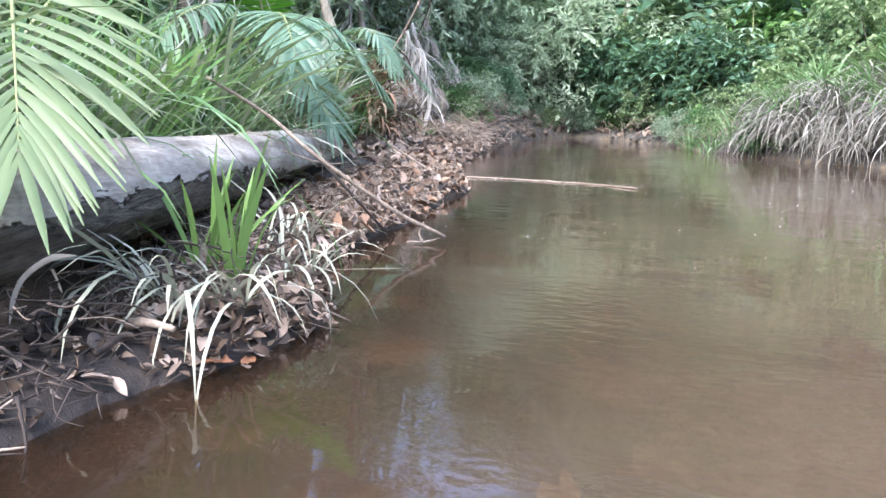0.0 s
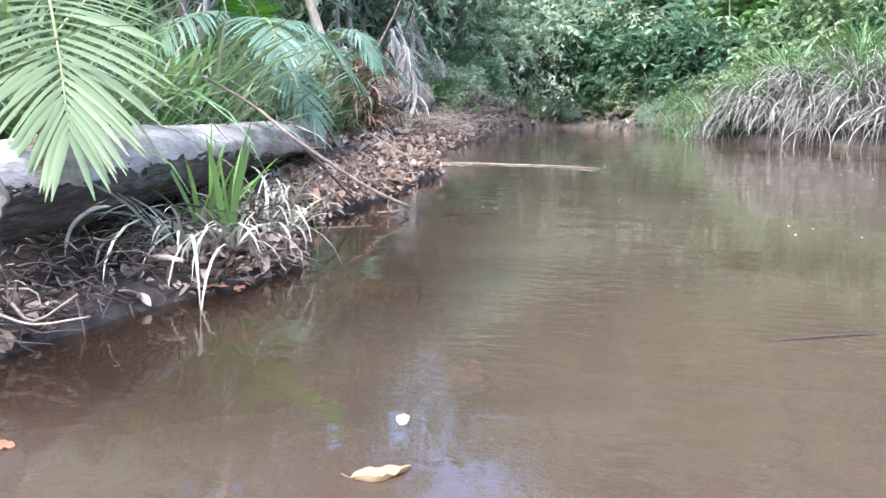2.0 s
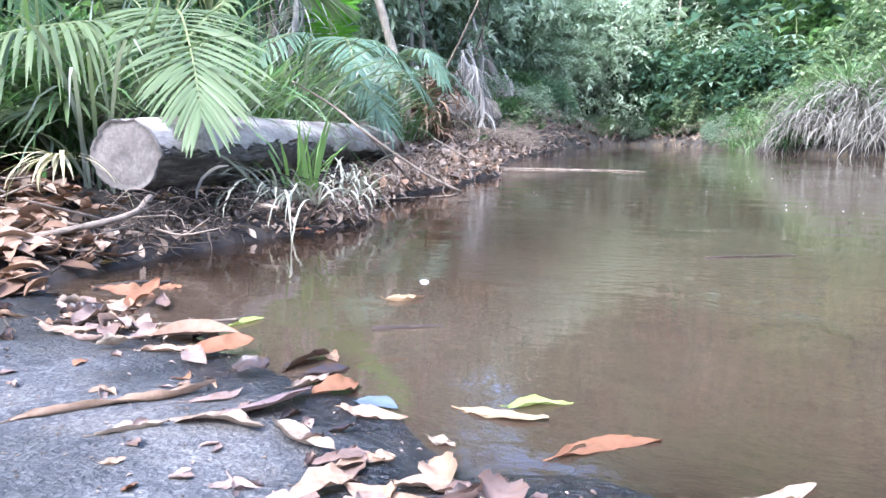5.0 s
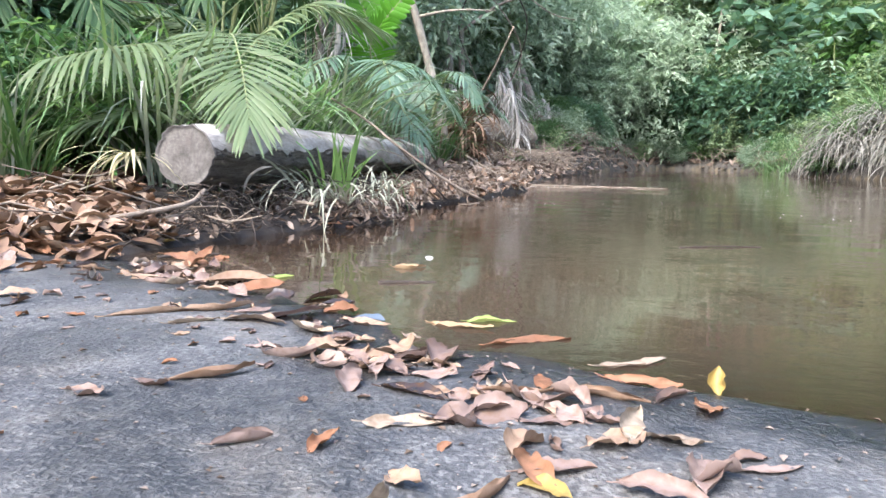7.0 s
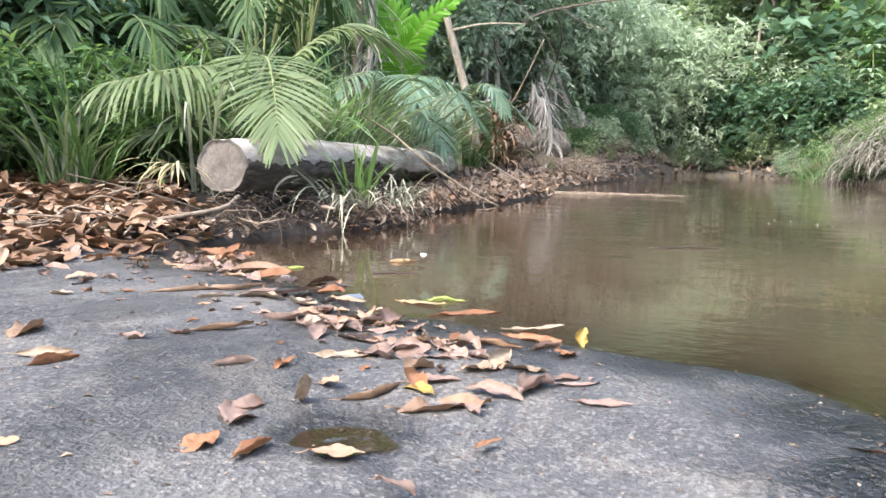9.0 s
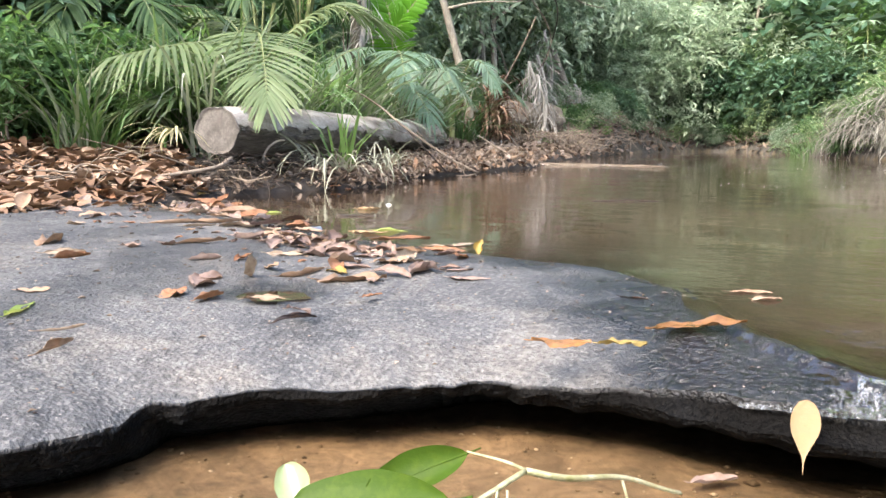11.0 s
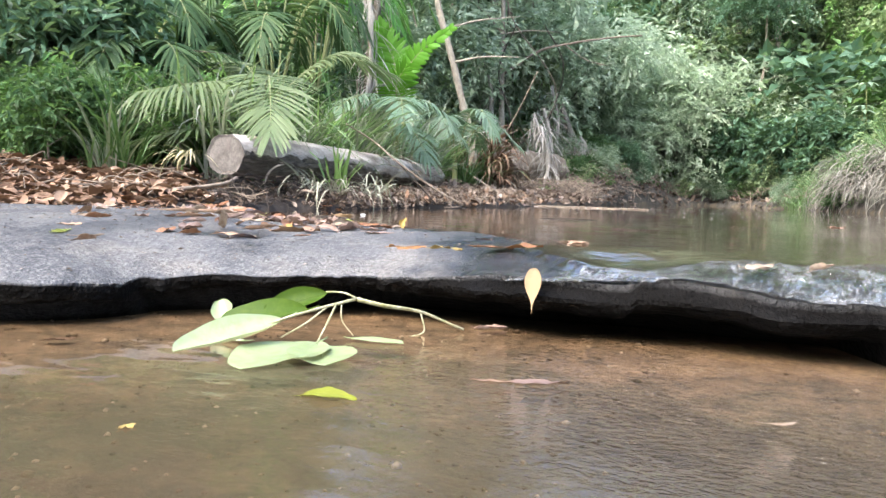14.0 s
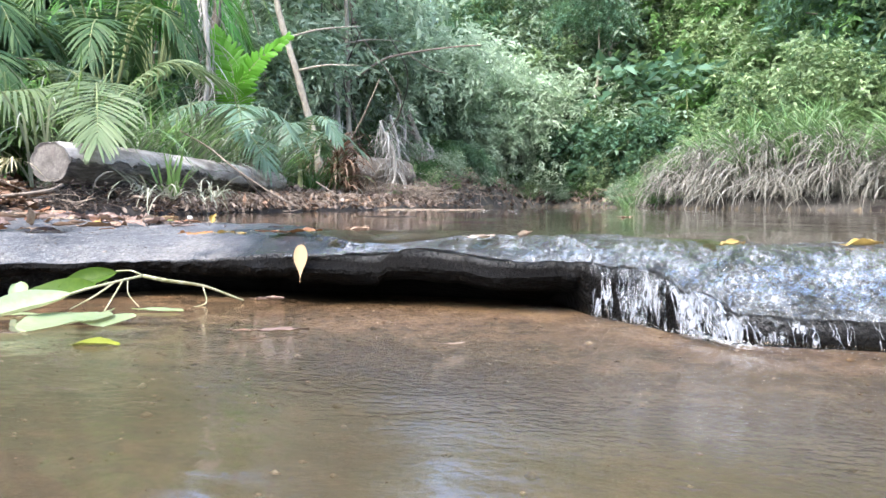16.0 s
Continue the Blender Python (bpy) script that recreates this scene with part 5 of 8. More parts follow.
SHRUBS = [
    plant_of("shrub", "dense shrub with dark glossy blue-green leaves", "shrub", "bank shrubs", 0.8, (1.0, 1.0, 0.9), 560, 7, 0.15, 0.075, LEAF_DEEP, 201, 0.03),
    plant_of("shrub", "shrub with pale grey-green leaves", "shrub", "bank shrubs", 0.9, (1.1, 1.0, 1.0), 760, 8, 0.1, 0.05, LEAF_GREY, 203, 0.03),
    plant_of("shrub", "shrub with bright green leaves", "shrub", "bank shrubs", 0.7, (0.9, 0.9, 0.8), 520, 8, 0.11, 0.055, LEAF_LIME, 205, 0.025),
    plant_of("shrub", "open shrub with large drooping green leaves", "shrub", "bank shrubs", 0.9, (1.0, 1.0, 0.95), 170, 6, 0.24, 0.12, LEAF_DEEP, 221, 0.03),
    plant_of("shrub", "loose pale shrub with narrow leaves", "shrub", "bank shrubs", 1.1, (1.2, 1.1, 1.2), 420, 9, 0.13, 0.036, LEAF_GREY, 223, 0.03),
    plant_of("shrub", "shrub with small olive green leaves", "shrub", "bank shrubs", 1.0, (1.0, 1.0, 1.1), 820, 8, 0.095, 0.048, LEAF_OLIVE, 207, 0.03),
    plant_of("bush", "low leafy bush with deep green leaves", "bush", "low bank bushes", 0.4, (0.45, 0.45, 0.4), 230, 6, 0.085, 0.034, LEAF_DARK, 231, 0.012),
    plant_of("bush", "low leafy bush with olive leaves", "bush", "low bank bushes", 0.4, (0.45, 0.45, 0.42), 260, 6, 0.07, 0.03, LEAF_OLIVE, 233, 0.012),
    plant_of("bush", "low leafy bush with grey-green leaves", "bush", "low bank bushes", 0.45, (0.5, 0.45, 0.45), 240, 7, 0.085, 0.026, LEAF_GREY, 235, 0.012),
    plant_of("bush", "low leafy bush with fresh green leaves", "bush", "low bank bushes", 0.35, (0.4, 0.4, 0.4), 170, 6, 0.1, 0.042, LEAF_LIME, 237, 0.012),
    plant_of("shrub", "tall shrub with pale yellowish hanging leaf sprays", "shrub", "bank shrubs", 1.1, (1.2, 1.1, 1.2), 620, 9, 0.12, 0.042, LEAF_PALE, 241, 0.03, None, 9, 26, 0.28),
]
TREES = [
    plant_of("tree", "tall forest tree with dark green foliage", "tree", "forest trees", 5.5, (2.6, 2.6, 3.6), 2300, 8, 0.19, 0.09, LEAF_DEEP, 211, 0.14, 4.3, 10, 60, 0.26),
    plant_of("tree", "forest tree with grey-green hanging foliage", "tree", "forest trees", 5.0, (2.6, 2.4, 3.8), 2500, 8, 0.15, 0.06, LEAF_GREY, 213, 0.12, 4.0, 10, 60, 0.26),
    plant_of("tree", "forest tree with fresh green foliage", "tree", "forest trees", 5.5, (2.4, 2.4, 3.5), 2300, 8, 0.16, 0.08, LEAF_LIME, 215, 0.12, 4.2, 10, 60, 0.26),
    plant_of("tree", "forest tree with olive foliage", "tree", "forest trees", 6.0, (2.6, 2.6, 3.8), 2500, 8, 0.15, 0.065, LEAF_OLIVE, 217, 0.13, 4.2, 10, 60, 0.26),
    plant_of("tree", "tall open tree with sparse foliage", "tree", "forest trees", 6.0, (2.6, 2.6, 3.8), 520, 8, 0.15, 0.065, LEAF_OLIVE, 219, 0.1, 4.2, 10, 46, 0.3),
]
used = set()


def stand(kind, which, x, y, size, turn):
    src = (SHRUBS if kind == "shrub" else TREES)[which]
    m = Matrix.Translation((x, y, float(ground_height(x, y)) - 0.03)) @ Matrix.Rotation(turn, 4, "Z") @ Matrix.Scale(size, 4)
    key = (kind, which)
    if key not in used:
        used.add(key)
        src.matrix_world = m
        return
    ob = copy_thing(src, Matrix.Translation(m.translation) @ Matrix.Rotation(turn, 4, "Z"))
    ob.scale = (size, size, size)


forest = np.random.default_rng(77)


def species(x, y, shrub=True):
    """The kinds that grow together in one stretch of the far side, by its bearing from the slab."""
    b = (x - 0.5) / (y + 0.5) + forest.normal(0, 0.025)
    if b < -0.2:
        return int(forest.choice([1, 4, 10, 10] if shrub else [1, 1, 3]))
    if b < -0.085:
        return int(forest.choice([5, 10, 10, 4, 1, 10] if shrub else [3, 1, 1, 0]))
    if b < 0.065:
        return int(forest.choice([0, 0, 3, 0, 5] if shrub else [1, 3, 1, 0]))
    return int(forest.choice([5, 2, 2, 10] if shrub else [3, 2, 2, 3]))


# shrubs crowding the far bank, the left bank and the right bank
for k in range(34):
    u = (k + forest.uniform(0, 1)) / 34
    x, y = -3.4 + 5.2 * u, 20.3 - 4.4 * max(0, u - 0.45) + forest.uniform(-0.2, 2.2)
    stand("shrub", species(x, y), x, y, forest.uniform(0.8, 1.5), forest.uniform(0, 6))
# a taller second row, so that no gap is left under the trees
for k in range(30):
    u = (k + forest.uniform(0, 1)) / 30
    x, y = -5.5 + 10.5 * u, 22.2 - 6.0 * max(0, u - 0.55) + forest.uniform(-0.6, 1.6)
    stand("shrub", species(x, y), x, y, forest.uniform(1.7, 2.6), forest.uniform(0, 6))
# pale hanging foliage over the bank beyond the log
for x, y, s_ in ((-4.6, 9.0, 1.5), (-5.0, 10.6, 1.9), (-4.5, 12.2, 1.6), (-4.8, 14.0, 1.9), (-5.2, 15.8, 2.1), (-4.4, 17.2, 1.7), (-6.2, 12.6, 2.4), (-6.4, 16.0, 2.6), (-5.6, 19.0, 2.4), (-7.2, 19.5, 2.8), (-6.0, 22.5, 2.9)):
    stand("shrub", int(forest.choice([1, 4, 1])), x, y, s_, forest.uniform(0, 6))
for x, y, s_ in ((-4.2, 13.4, 1.5), (-3.9, 15.6, 1.8), (-2.9, 18.8, 1.9), (-4.4, 17.5, 2.1), (-1.6, 20.0, 1.9), (-2.2, 18.9, 1.2), (-3.0, 17.2, 1.1), (-5.0, 10.4, 1.7), (-5.6, 13.5, 2.6)):
    stand("shrub", 10, x, y, s_, forest.uniform(0, 6))
# dark blue-green thicket in the middle of the far bank
for x, y, s_ in ((-0.7, 19.3, 1.3), (0.1, 18.8, 1.2), (0.9, 18.2, 1.3), (1.6, 17.4, 1.2), (0.5, 19.8, 1.9), (1.7, 19.0, 1.8)):
    stand("shrub", int(forest.choice([0, 0, 3])), x, y, s_, forest.uniform(0, 6))
# low growth along the water of the far bank
far_line = curve_points(FAR_SHORE[1:8], 60)
for k in range(44):
    x, y = far_line[int(forest.integers(0, 60))] + forest.uniform(-0.7, 0.7, 2)
    if not inside(np.array(x), np.array(y), WET):
        stand("shrub", int(forest.choice([6, 7, 8, 9, 8])), x, y, forest.uniform(0.35, 0.8), forest.uniform(0, 6))
# dark bush that hangs over the water where the creek narrows
for x, y, s_ in ((-2.2, 15.2, 0.42), (-2.5, 14.7, 0.5)):
    stand("shrub", 0, x, y, s_, forest.uniform(0, 6))
# where the creek comes in, far off
for k in range(7):
    stand("tree", 1, -13 + 9 * (k + forest.uniform(0, 1)) / 7, forest.uniform(27, 33), forest.uniform(0.9, 1.15), forest.uniform(0, 6))
for k in range(46):
    x, y = forest.uniform(-3.6, -2.2), forest.uniform(10.8, 17.5)
    stand("shrub", int(forest.choice([8, 7, 8, 6])), x, y, forest.uniform(0.4, 0.9), forest.uniform(0, 6))
for x, y, s_ in ((-2.45, 12.1, 0.5), (-2.2, 12.9, 0.4), (-2.5, 10.4, 0.4)):
    stand("shrub", 9, x, y, s_, forest.uniform(0, 6))
# low leafy plants on the far ledge
for k in range(40):
    u = (k + forest.uniform(0, 1)) / 40
    x, y = -3.0 + 4.9 * u, 19.3 - 4.6 * max(0, u - 0.4) + forest.uniform(-0.3, 0.6)
    stand("shrub", int(forest.choice([6, 6, 7, 9, 8])), x, y, forest.uniform(0.6, 1.5), forest.uniform(0, 6))
for k in range(26):
    y = forest.uniform(11, 19)
    x = -4.2 - forest.uniform(0, 2.2)
    stand("shrub", int(forest.choice([1, 1, 5, 4, 4])), x, y, forest.uniform(0.7, 1.3), forest.uniform(0, 6))
for k in range(40):
    y = forest.uniform(1.0, 11)
    x = -4.3 - forest.uniform(0, 2.4) - (0.5 if 6 < y < 11 else 0.0)
    stand("shrub", int(forest.choice([5, 0, 5, 2, 0])), x, y, forest.uniform(0.8, 1.4), forest.uniform(0, 6))
# low shrubs close behind the log and the palm
for k in range(70):
    y = forest.uniform(1.2, 7.0)
    x = -2.75 - forest.uniform(0, 1.6) - max(0.0, y - 2) * 0.1
    stand("shrub", int(forest.choice([6, 6, 7, 7, 8, 9])), x, y, forest.uniform(0.7, 1.4), forest.uniform(0, 6))
for k in range(44):
    y = forest.uniform(0.9, 2.1)
    x = -2.0 - forest.uniform(0, 1.5)
    stand("shrub", int(forest.choice([6, 6, 6, 9])), x, y, forest.uniform(0.5, 0.95), forest.uniform(0, 6))
for k in range(26):
    y = forest.uniform(7.0, 13.5)
    x = -3.6 - forest.uniform(0, 1.6)
    stand("shrub", int(forest.choice([6, 7, 8, 8])), x, y, forest.uniform(0.7, 1.6), forest.uniform(0, 6))
for k in range(26):
    u = (k + forest.uniform(0, 1)) / 26
    x, y = 2.2 + 7.5 * u + forest.uniform(0, 1.6), 15.0 - 7 * u + forest.uniform(0, 2.0)
    stand("shrub", int(forest.choice([0, 5, 5, 3, 2])), x, y, forest.uniform(0.9, 1.6), forest.uniform(0, 6))
# tall trees above the far bank, added to keep sky out of the pool's reflection
for k in range(9):
    u = (k + forest.uniform(0.1, 0.9)) / 9
    x, y = 1.5 + 10.5 * u, 29.0 + forest.uniform(-2.0, 3.0) - 5 * max(0, u - 0.6)
    stand("tree", int(forest.choice([1, 3, 1, 0])), x, y, forest.uniform(1.9, 2.5), forest.uniform(0, 6))
# sparse ones, added to break the reflected sky into small glints
for x, y, s_ in ((-13.5, 34.0, 2.2), (-4.2, 37.5, 2.2), (-2.0, 33.5, 1.9), (0.9, 35.5, 2.2)):
    stand("tree", 4, x, y, s_, forest.uniform(0, 6))
# trees behind
for k in range(36):
    u = (k + forest.uniform(0, 1)) / 36
    x, y = -4.5 + 12.5 * u, 23.5 + forest.uniform(-2, 7) - 3 * max(0, u - 0.6) * 4
    stand("tree", species(x, y, False), x, y, forest.uniform(0.8, 1.35), forest.uniform(0, 6))
for k in range(8):
    stand("tree", int(forest.choice([0, 1, 3, 1])), -7.6 - forest.uniform(0, 2.5), 0.0 + 9 * (k + forest.uniform(0, 1)) / 8, forest.uniform(1.1, 1.4), forest.uniform(0, 6))
for k in range(5):
    stand("tree", 1, -9.5 - forest.uniform(0, 3), 9 + 12 * (k + forest.uniform(0, 1)) / 5, forest.uniform(0.8, 1.0), forest.uniform(0, 6))
for k in range(12):
    u = (k + forest.uniform(0, 1)) / 12
    stand("tree", int(forest.choice([0, 2, 3, 3])), 6 + 5 * u, 17 - 15 * u + forest.uniform(0, 2), forest.uniform(0.9, 1.3), forest.uniform(0, 6))
# unseen ring behind the camera, added to darken reflections and low light
for k in range(13):
    a = radians(180 + 180 * (k + 0.5) / 13)
    if 4 <= k <= 8:
        continue                         # gap left in the ring to let the sun in
    stand("tree", int(forest.integers(0, 4)), 1 + 11 * math.cos(a), -2 + 9 * math.sin(a), forest.uniform(0.8, 1.05), forest.uniform(0, 6))
    stand("shrub", int(forest.integers(0, 6)), 1 + 7.5 * math.cos(a + 0.1), -2 + 6 * math.sin(a + 0.1), forest.uniform(1.3, 1.9), forest.uniform(0, 6))


def umbrella_plant(x, y, height, spread, seed):
    """A straight stem with leaves of drooping rays, like an open umbrella."""
    r = np.random.default_rng(seed)
    z = float(ground_height(x, y)) - 0.03
    base = thing("umbrella_plant", (x, y, z), "tall plant with pale umbrella-like leaves of drooping rays", "plant", "umbrella-leaved plants")
    for k in range(3):
        off = np.array((0, 0, 0)) if k == 0 else np.array((r.uniform(-0.5, 0.5), r.uniform(-0.3, 0.3), -r.uniform(0.3, 0.8)))
        tip = np.array((0, 0, height - z)) + off
        V, T = tubes([(curve_points([(0, 0, 0), tip * 0.5 + (0.05, 0, 0), tip], 10), np.linspace(0.02, 0.01, 10))], 6)
        stalk = part("stalk", mesh_of("stalk", V, T, PALM_RIB), base)
        a = np.arange(9) / 9 * 6.283 + r.normal(0, 0.1, 9)
        V, T = ribbons(np.repeat(tip[None], 9, 0), a, spread * r.uniform(0.85, 1.1, 9), spread * 0.28, 0.25, 1.1, 6, 0.1, r)
        for q in range(9):
            part("leaflet", mesh_of("leaflet", V[q * 14:q * 14 + 14], T[:12], PALM_BLUE), stalk)


umbrella_plant(0.76, 17.21, 1.98, 0.4, 5)
umbrella_plant(2.09, 16.98, 2.65, 0.35, 6)
umbrella_plant(-0.1, 19.4, 1.2, 0.35, 7)

# ---- bank: trunks, roots, litter ----
def support(x, y):
    """Height of what a loose leaf lies on: rock, bank or water."""
    x, y = np.asarray(x, float), np.asarray(y, float)
    f = side_of(x, y, LIP)
    low = np.where(f < 0, LOW, POOL)
    rock = np.where((f > 0) & (line_distance(x, y, LIP)[0] < 1.9) & (x > -2.0), slab_top(x, y), -1)
    return np.maximum(np.maximum(low, rock), ground_height(x, y))


def stems(name, runs, label, category, material, group="", sides=7, wobble=0.12, kind=""):
    at = np.asarray(runs[0][0][0], float)
    V, T = tubes([(curve_points(p, max(8, 6 * len(p))), np.interp(np.linspace(0, 1, max(8, 6 * len(p))), [0, 1], r)) for p, r in runs], sides, wobble)
    ob = new(name, mesh_of(name, V - at, T, material))
    ob.location = at
    return tagged(ob, label, category, group, kind)


def young_tree(path, radius, label, material=TRUNK_BARK, crown=None, size=(1.0, 1.0, 0.8), seed=0):
    base = thing("tree", path[0], label, "tree", "thin bank trees")
    here = np.array(path[0], float)
    r = np.random.default_rng(seed)
    line = curve_points(path, 40)
    runs = [(line, np.linspace(radius, radius * 0.45, 40))]
    for k in range(5):
        i = int(r.integers(18, 38))
        d = unit(r.normal(size=3)) * np.array((1, 1, 0.4)) + (0, 0, 0.3)
        runs.append((curve_points([line[i], line[i] + d * 0.5, line[i] + d * 1.1 + (0, 0, -0.1)], 8), np.linspace(radius * 0.3, radius * 0.08, 8)))
    V, T = tubes(runs, 9, 0.2)
    part("trunk", mesh_of("trunk", V - here, T, material), base)
    if crown:
        me = crown_mesh("crown", size, 500, 9, 0.14, 0.045, crown, 400 + seed)
        part("crown", me, base).location = Vector(line[-1] - here)
    return base


PALE_BARK = rough_material("pale_bark", (0.2, 0.175, 0.135), (0.42, 0.385, 0.305), 9.0, 50.0, 0.9, 0.6, 0.008, (0.1, 0.08, 0.06), (1.5, 1.5, 0.4))
young_tree([(-2.69, 8.0, 0.2), (-2.71, 8.0, 0.63), (-2.77, 8.0, 0.95), (-3.04, 8.0, 1.87), (-3.36, 8.0, 2.96), (-3.6, 8.1, 4.6), (-3.6, 8.2, 6.0)], 0.068, "slender leaning tree with pale bark on the bank", PALE_BARK, LEAF_GREY, (1.6, 1.6, 1.4), 1)
for k, (x, y, lean, h, r_, mt) in enumerate(((-4.1, 7.4, 0.25, 6.0, 0.08, TRUNK_BARK), (-3.4, 10.8, -0.4, 5.5, 0.06, PALE_BARK),
                                             (-0.5, 19.4, 0.3, 5.0, 0.05, PALE_BARK), (-3.9, 12.5, -0.6, 6.0, 0.09, TRUNK_BARK), (0.1, 20.5, -0.3, 6.5, 0.1, PALE_BARK),
                                             (0.6, 24.0, -0.5, 9.0, 0.16, PALE_BARK), (1.3, 24.5, 0.3, 9.0, 0.14, TRUNK_BARK))):
    z = float(ground_height(x, y)) - 0.1
    young_tree([(x, y, z), (x + lean * 0.25, y, z + h * 0.3), (x + lean * 0.7 + 0.1, y + 0.1, z + h * 0.65), (x + lean, y, z + h)], r_, "slender forest tree with mottled bark", mt, (LEAF_GREY, LEAF_OLIVE, LEAF_DEEP)[k % 3], (1.5, 1.5, 1.2), 10 + k)
# a leaning stump-like trunk where the far creek narrows
young_tree([(-2.25, 13.5, 0.0), (-2.47, 13.5, 0.34), (-2.9, 13.5, 0.95), (-3.15, 13.5, 1.47), (-3.35, 13.5, 2.0)], 0.11, "grey leaning trunk at the far end of the bank", BARK_GREY, None, seed=40)
# brown sapling stem that leans in from the left
young_tree([(-1.62, 1.4, 0.1), (-2.0, 1.53, 0.33), (-2.5, 1.68, 0.62), (-2.9, 1.75, 1.0), (-3.1, 1.7, 1.5)], 0.022, "leaning brown sapling stem above the leaf litter", ROOT_WOOD, LEAF_DEEP, (0.55, 0.5, 0.4), 41)

# broken grey stalk that leans over the second log
stems("leaning_stalk", [([(-2.75, 8.55, 0.55), (-2.29, 8.5, 1.26), (-1.97, 8.45, 1.85)], [0.014, 0.008]), ([(-2.5, 8.53, 0.95), (-2.3, 8.6, 1.05)], [0.008, 0.005])], "thin pale broken stalk leaning over the bank", "stalk", TWIG_WOOD)
# vines and hanging stems between the trees
vine = np.random.default_rng(91)
for k in range(22):
    x, y = -3.0 - vine.uniform(0, 2.2), vine.uniform(5.5, 13.5)
    top = vine.uniform(2.5, 4.5)
    g = float(ground_height(x, y))
    sway = vine.normal(0, 0.25, 4)
    stems("hanging_vine", [([(x, y, top + g), (x + sway[0], y, top * 0.7 + g), (x + sway[1], y + sway[2], top * 0.35 + g), (x + sway[3] * 1.5, y, g - 0.02)], [0.012, 0.007])],
          "thin grey vine hanging to the bank", "vine", (TWIG_WOOD, ROOT_WOOD)[k % 2], "vines", 5)


def dead_frond(at, top, label, n=90, length=0.5, seed=0, bend=(0.1, 0.1)):
    """A dry frond hanging down: a stalk with limp grey leaflets."""
    r = np.random.default_rng(seed)
    base = thing("dead_frond", at, label, "dead frond", "dry hanging fronds")
    here, tip = np.array(at, float), np.array(top, float)
    line = curve_points([here, (here + tip) / 2 + (bend[0], bend[1], 0), tip], 30)
    V, T = tubes([(line, np.linspace(0.018, 0.028, 30))], 8, 0.2)
    part("stalk", mesh_of("stalk", V - here, T, DEAD_GREY), base)
    p = line[r.integers(8, 30, n)] + r.normal(0, 0.03, (n, 3))
    V, T = ribbons(p - here, r.uniform(0, 6.283, n), length * r.uniform(0.5, 1.1, n), 0.016, r.uniform(-1.3, 0.2, n), r.uniform(0.3, 1.4, n), 5, 0.5, r)
    part("dry_fringe", mesh_of("dry_fringe", V, T, DEAD_GREY), base, "limp grey hanging leaflets")
    return base


dead_frond((-2.34, 4.22, float(ground_height(-2.34, 4.22))), (-2.36, 4.62, 2.3), "grey dead palm stalk with limp hanging leaflets", 110, 0.45, 3)
for k, (x, y, h) in enumerate(((-2.45, 10.1, 1.25), (-2.75, 10.6, 1.5), (-2.95, 11.6, 1.7), (-3.1, 12.4, 2.2), (-3.6, 10.4, 2.6), (-2.7, 13.0, 1.3))):
    dead_frond((x, y, float(ground_height(x, y))), (x - 0.1, y + 0.1, h), "grey dead palm stalk with limp hanging leaflets", 80, 0.6, 20 + k)
dead_frond((-2.95, 8.9, float(ground_height(-2.95, 8.9))), (-2.9, 8.9, 1.15), "grey dead palm stalk with limp hanging leaflets", 90, 0.5, 5)


def curl_leaves(count, pick, size, seed, flat=0.35, shape=(0.36, 0.55)):
    """Many curled dry leaves lying where pick() puts them."""
    r = np.random.default_rng(seed)
    p = pick(r, count)
    n = len(p)
    u = np.linspace(0, 1, 6)
    outline = np.array((0.12, 0.75, 1.0, 0.85, 0.5, 0.03))
    L = size * r.uniform(0.55, 1.25, n)
    W = L * r.uniform(*shape, n) * 0.5
    curl = r.normal(0, 1.1, n)
    cup = r.uniform(-0.3, 0.9, n)
    ang = r.uniform(0, 6.283, n)
    tilt, roll = r.normal(0, flat, n), r.normal(0, flat * 1.3, n)
    # along the leaf: an arc; across: a cup
    a = (u[None] - 0.5) * curl[:, None]
    cx = np.where(np.abs(curl[:, None]) > 0.05, np.sin(a) / np.where(np.abs(curl) > 0.05, curl, 1)[:, None], u[None] - 0.5) * L[:, None]
    cz = np.where(np.abs(curl[:, None]) > 0.05, (np.cos(a * 0) - np.cos(a)) / np.where(np.abs(curl) > 0.05, curl, 1)[:, None], 0) * L[:, None]
    loc = []
    for side, lift in ((-1, 1), (0, 0), (1, 1)):
        y = side * outline[None] * W[:, None] * np.cos(cup * 0.8)[:, None]
        z = cz + lift * outline[None] * W[:, None] * np.sin(cup)[:, None] + 0.06 * W[:, None] * r.normal(size=(n, 6)) * lift
        loc.append(np.stack([cx, y + 0 * cx, z], -1))
    loc = np.stack(loc, 2).reshape(n, 18, 3)
    ct, st, cr, sr = np.cos(tilt)[:, None], np.sin(tilt)[:, None], np.cos(roll)[:, None], np.sin(roll)[:, None]
    x, y, z = loc[..., 0], loc[..., 1], loc[..., 2]
    y, z = y * cr - z * sr, y * sr + z * cr
    x, z = x * ct - z * st, x * st + z * ct
    ca, sa = np.cos(ang)[:, None], np.sin(ang)[:, None]
    X, Y = x * ca - y * sa + p[:, :1], x * sa + y * ca + p[:, 1:2]
    Z = z - z.min(1, keepdims=True) * 0.7 + p[:, 2:3]
    V = np.stack([X, Y, Z], -1).reshape(-1, 3)
    i = np.arange(5) * 3
    pat = np.concatenate([np.stack(q, -1) for q in ((i, i + 1, i + 4), (i, i + 4, i + 3), (i + 1, i + 2, i + 5), (i + 1, i + 5, i + 4))])
    T = (pat[None] + (np.arange(n) * 18)[:, None, None]).reshape(-1, 3)
    return V, T


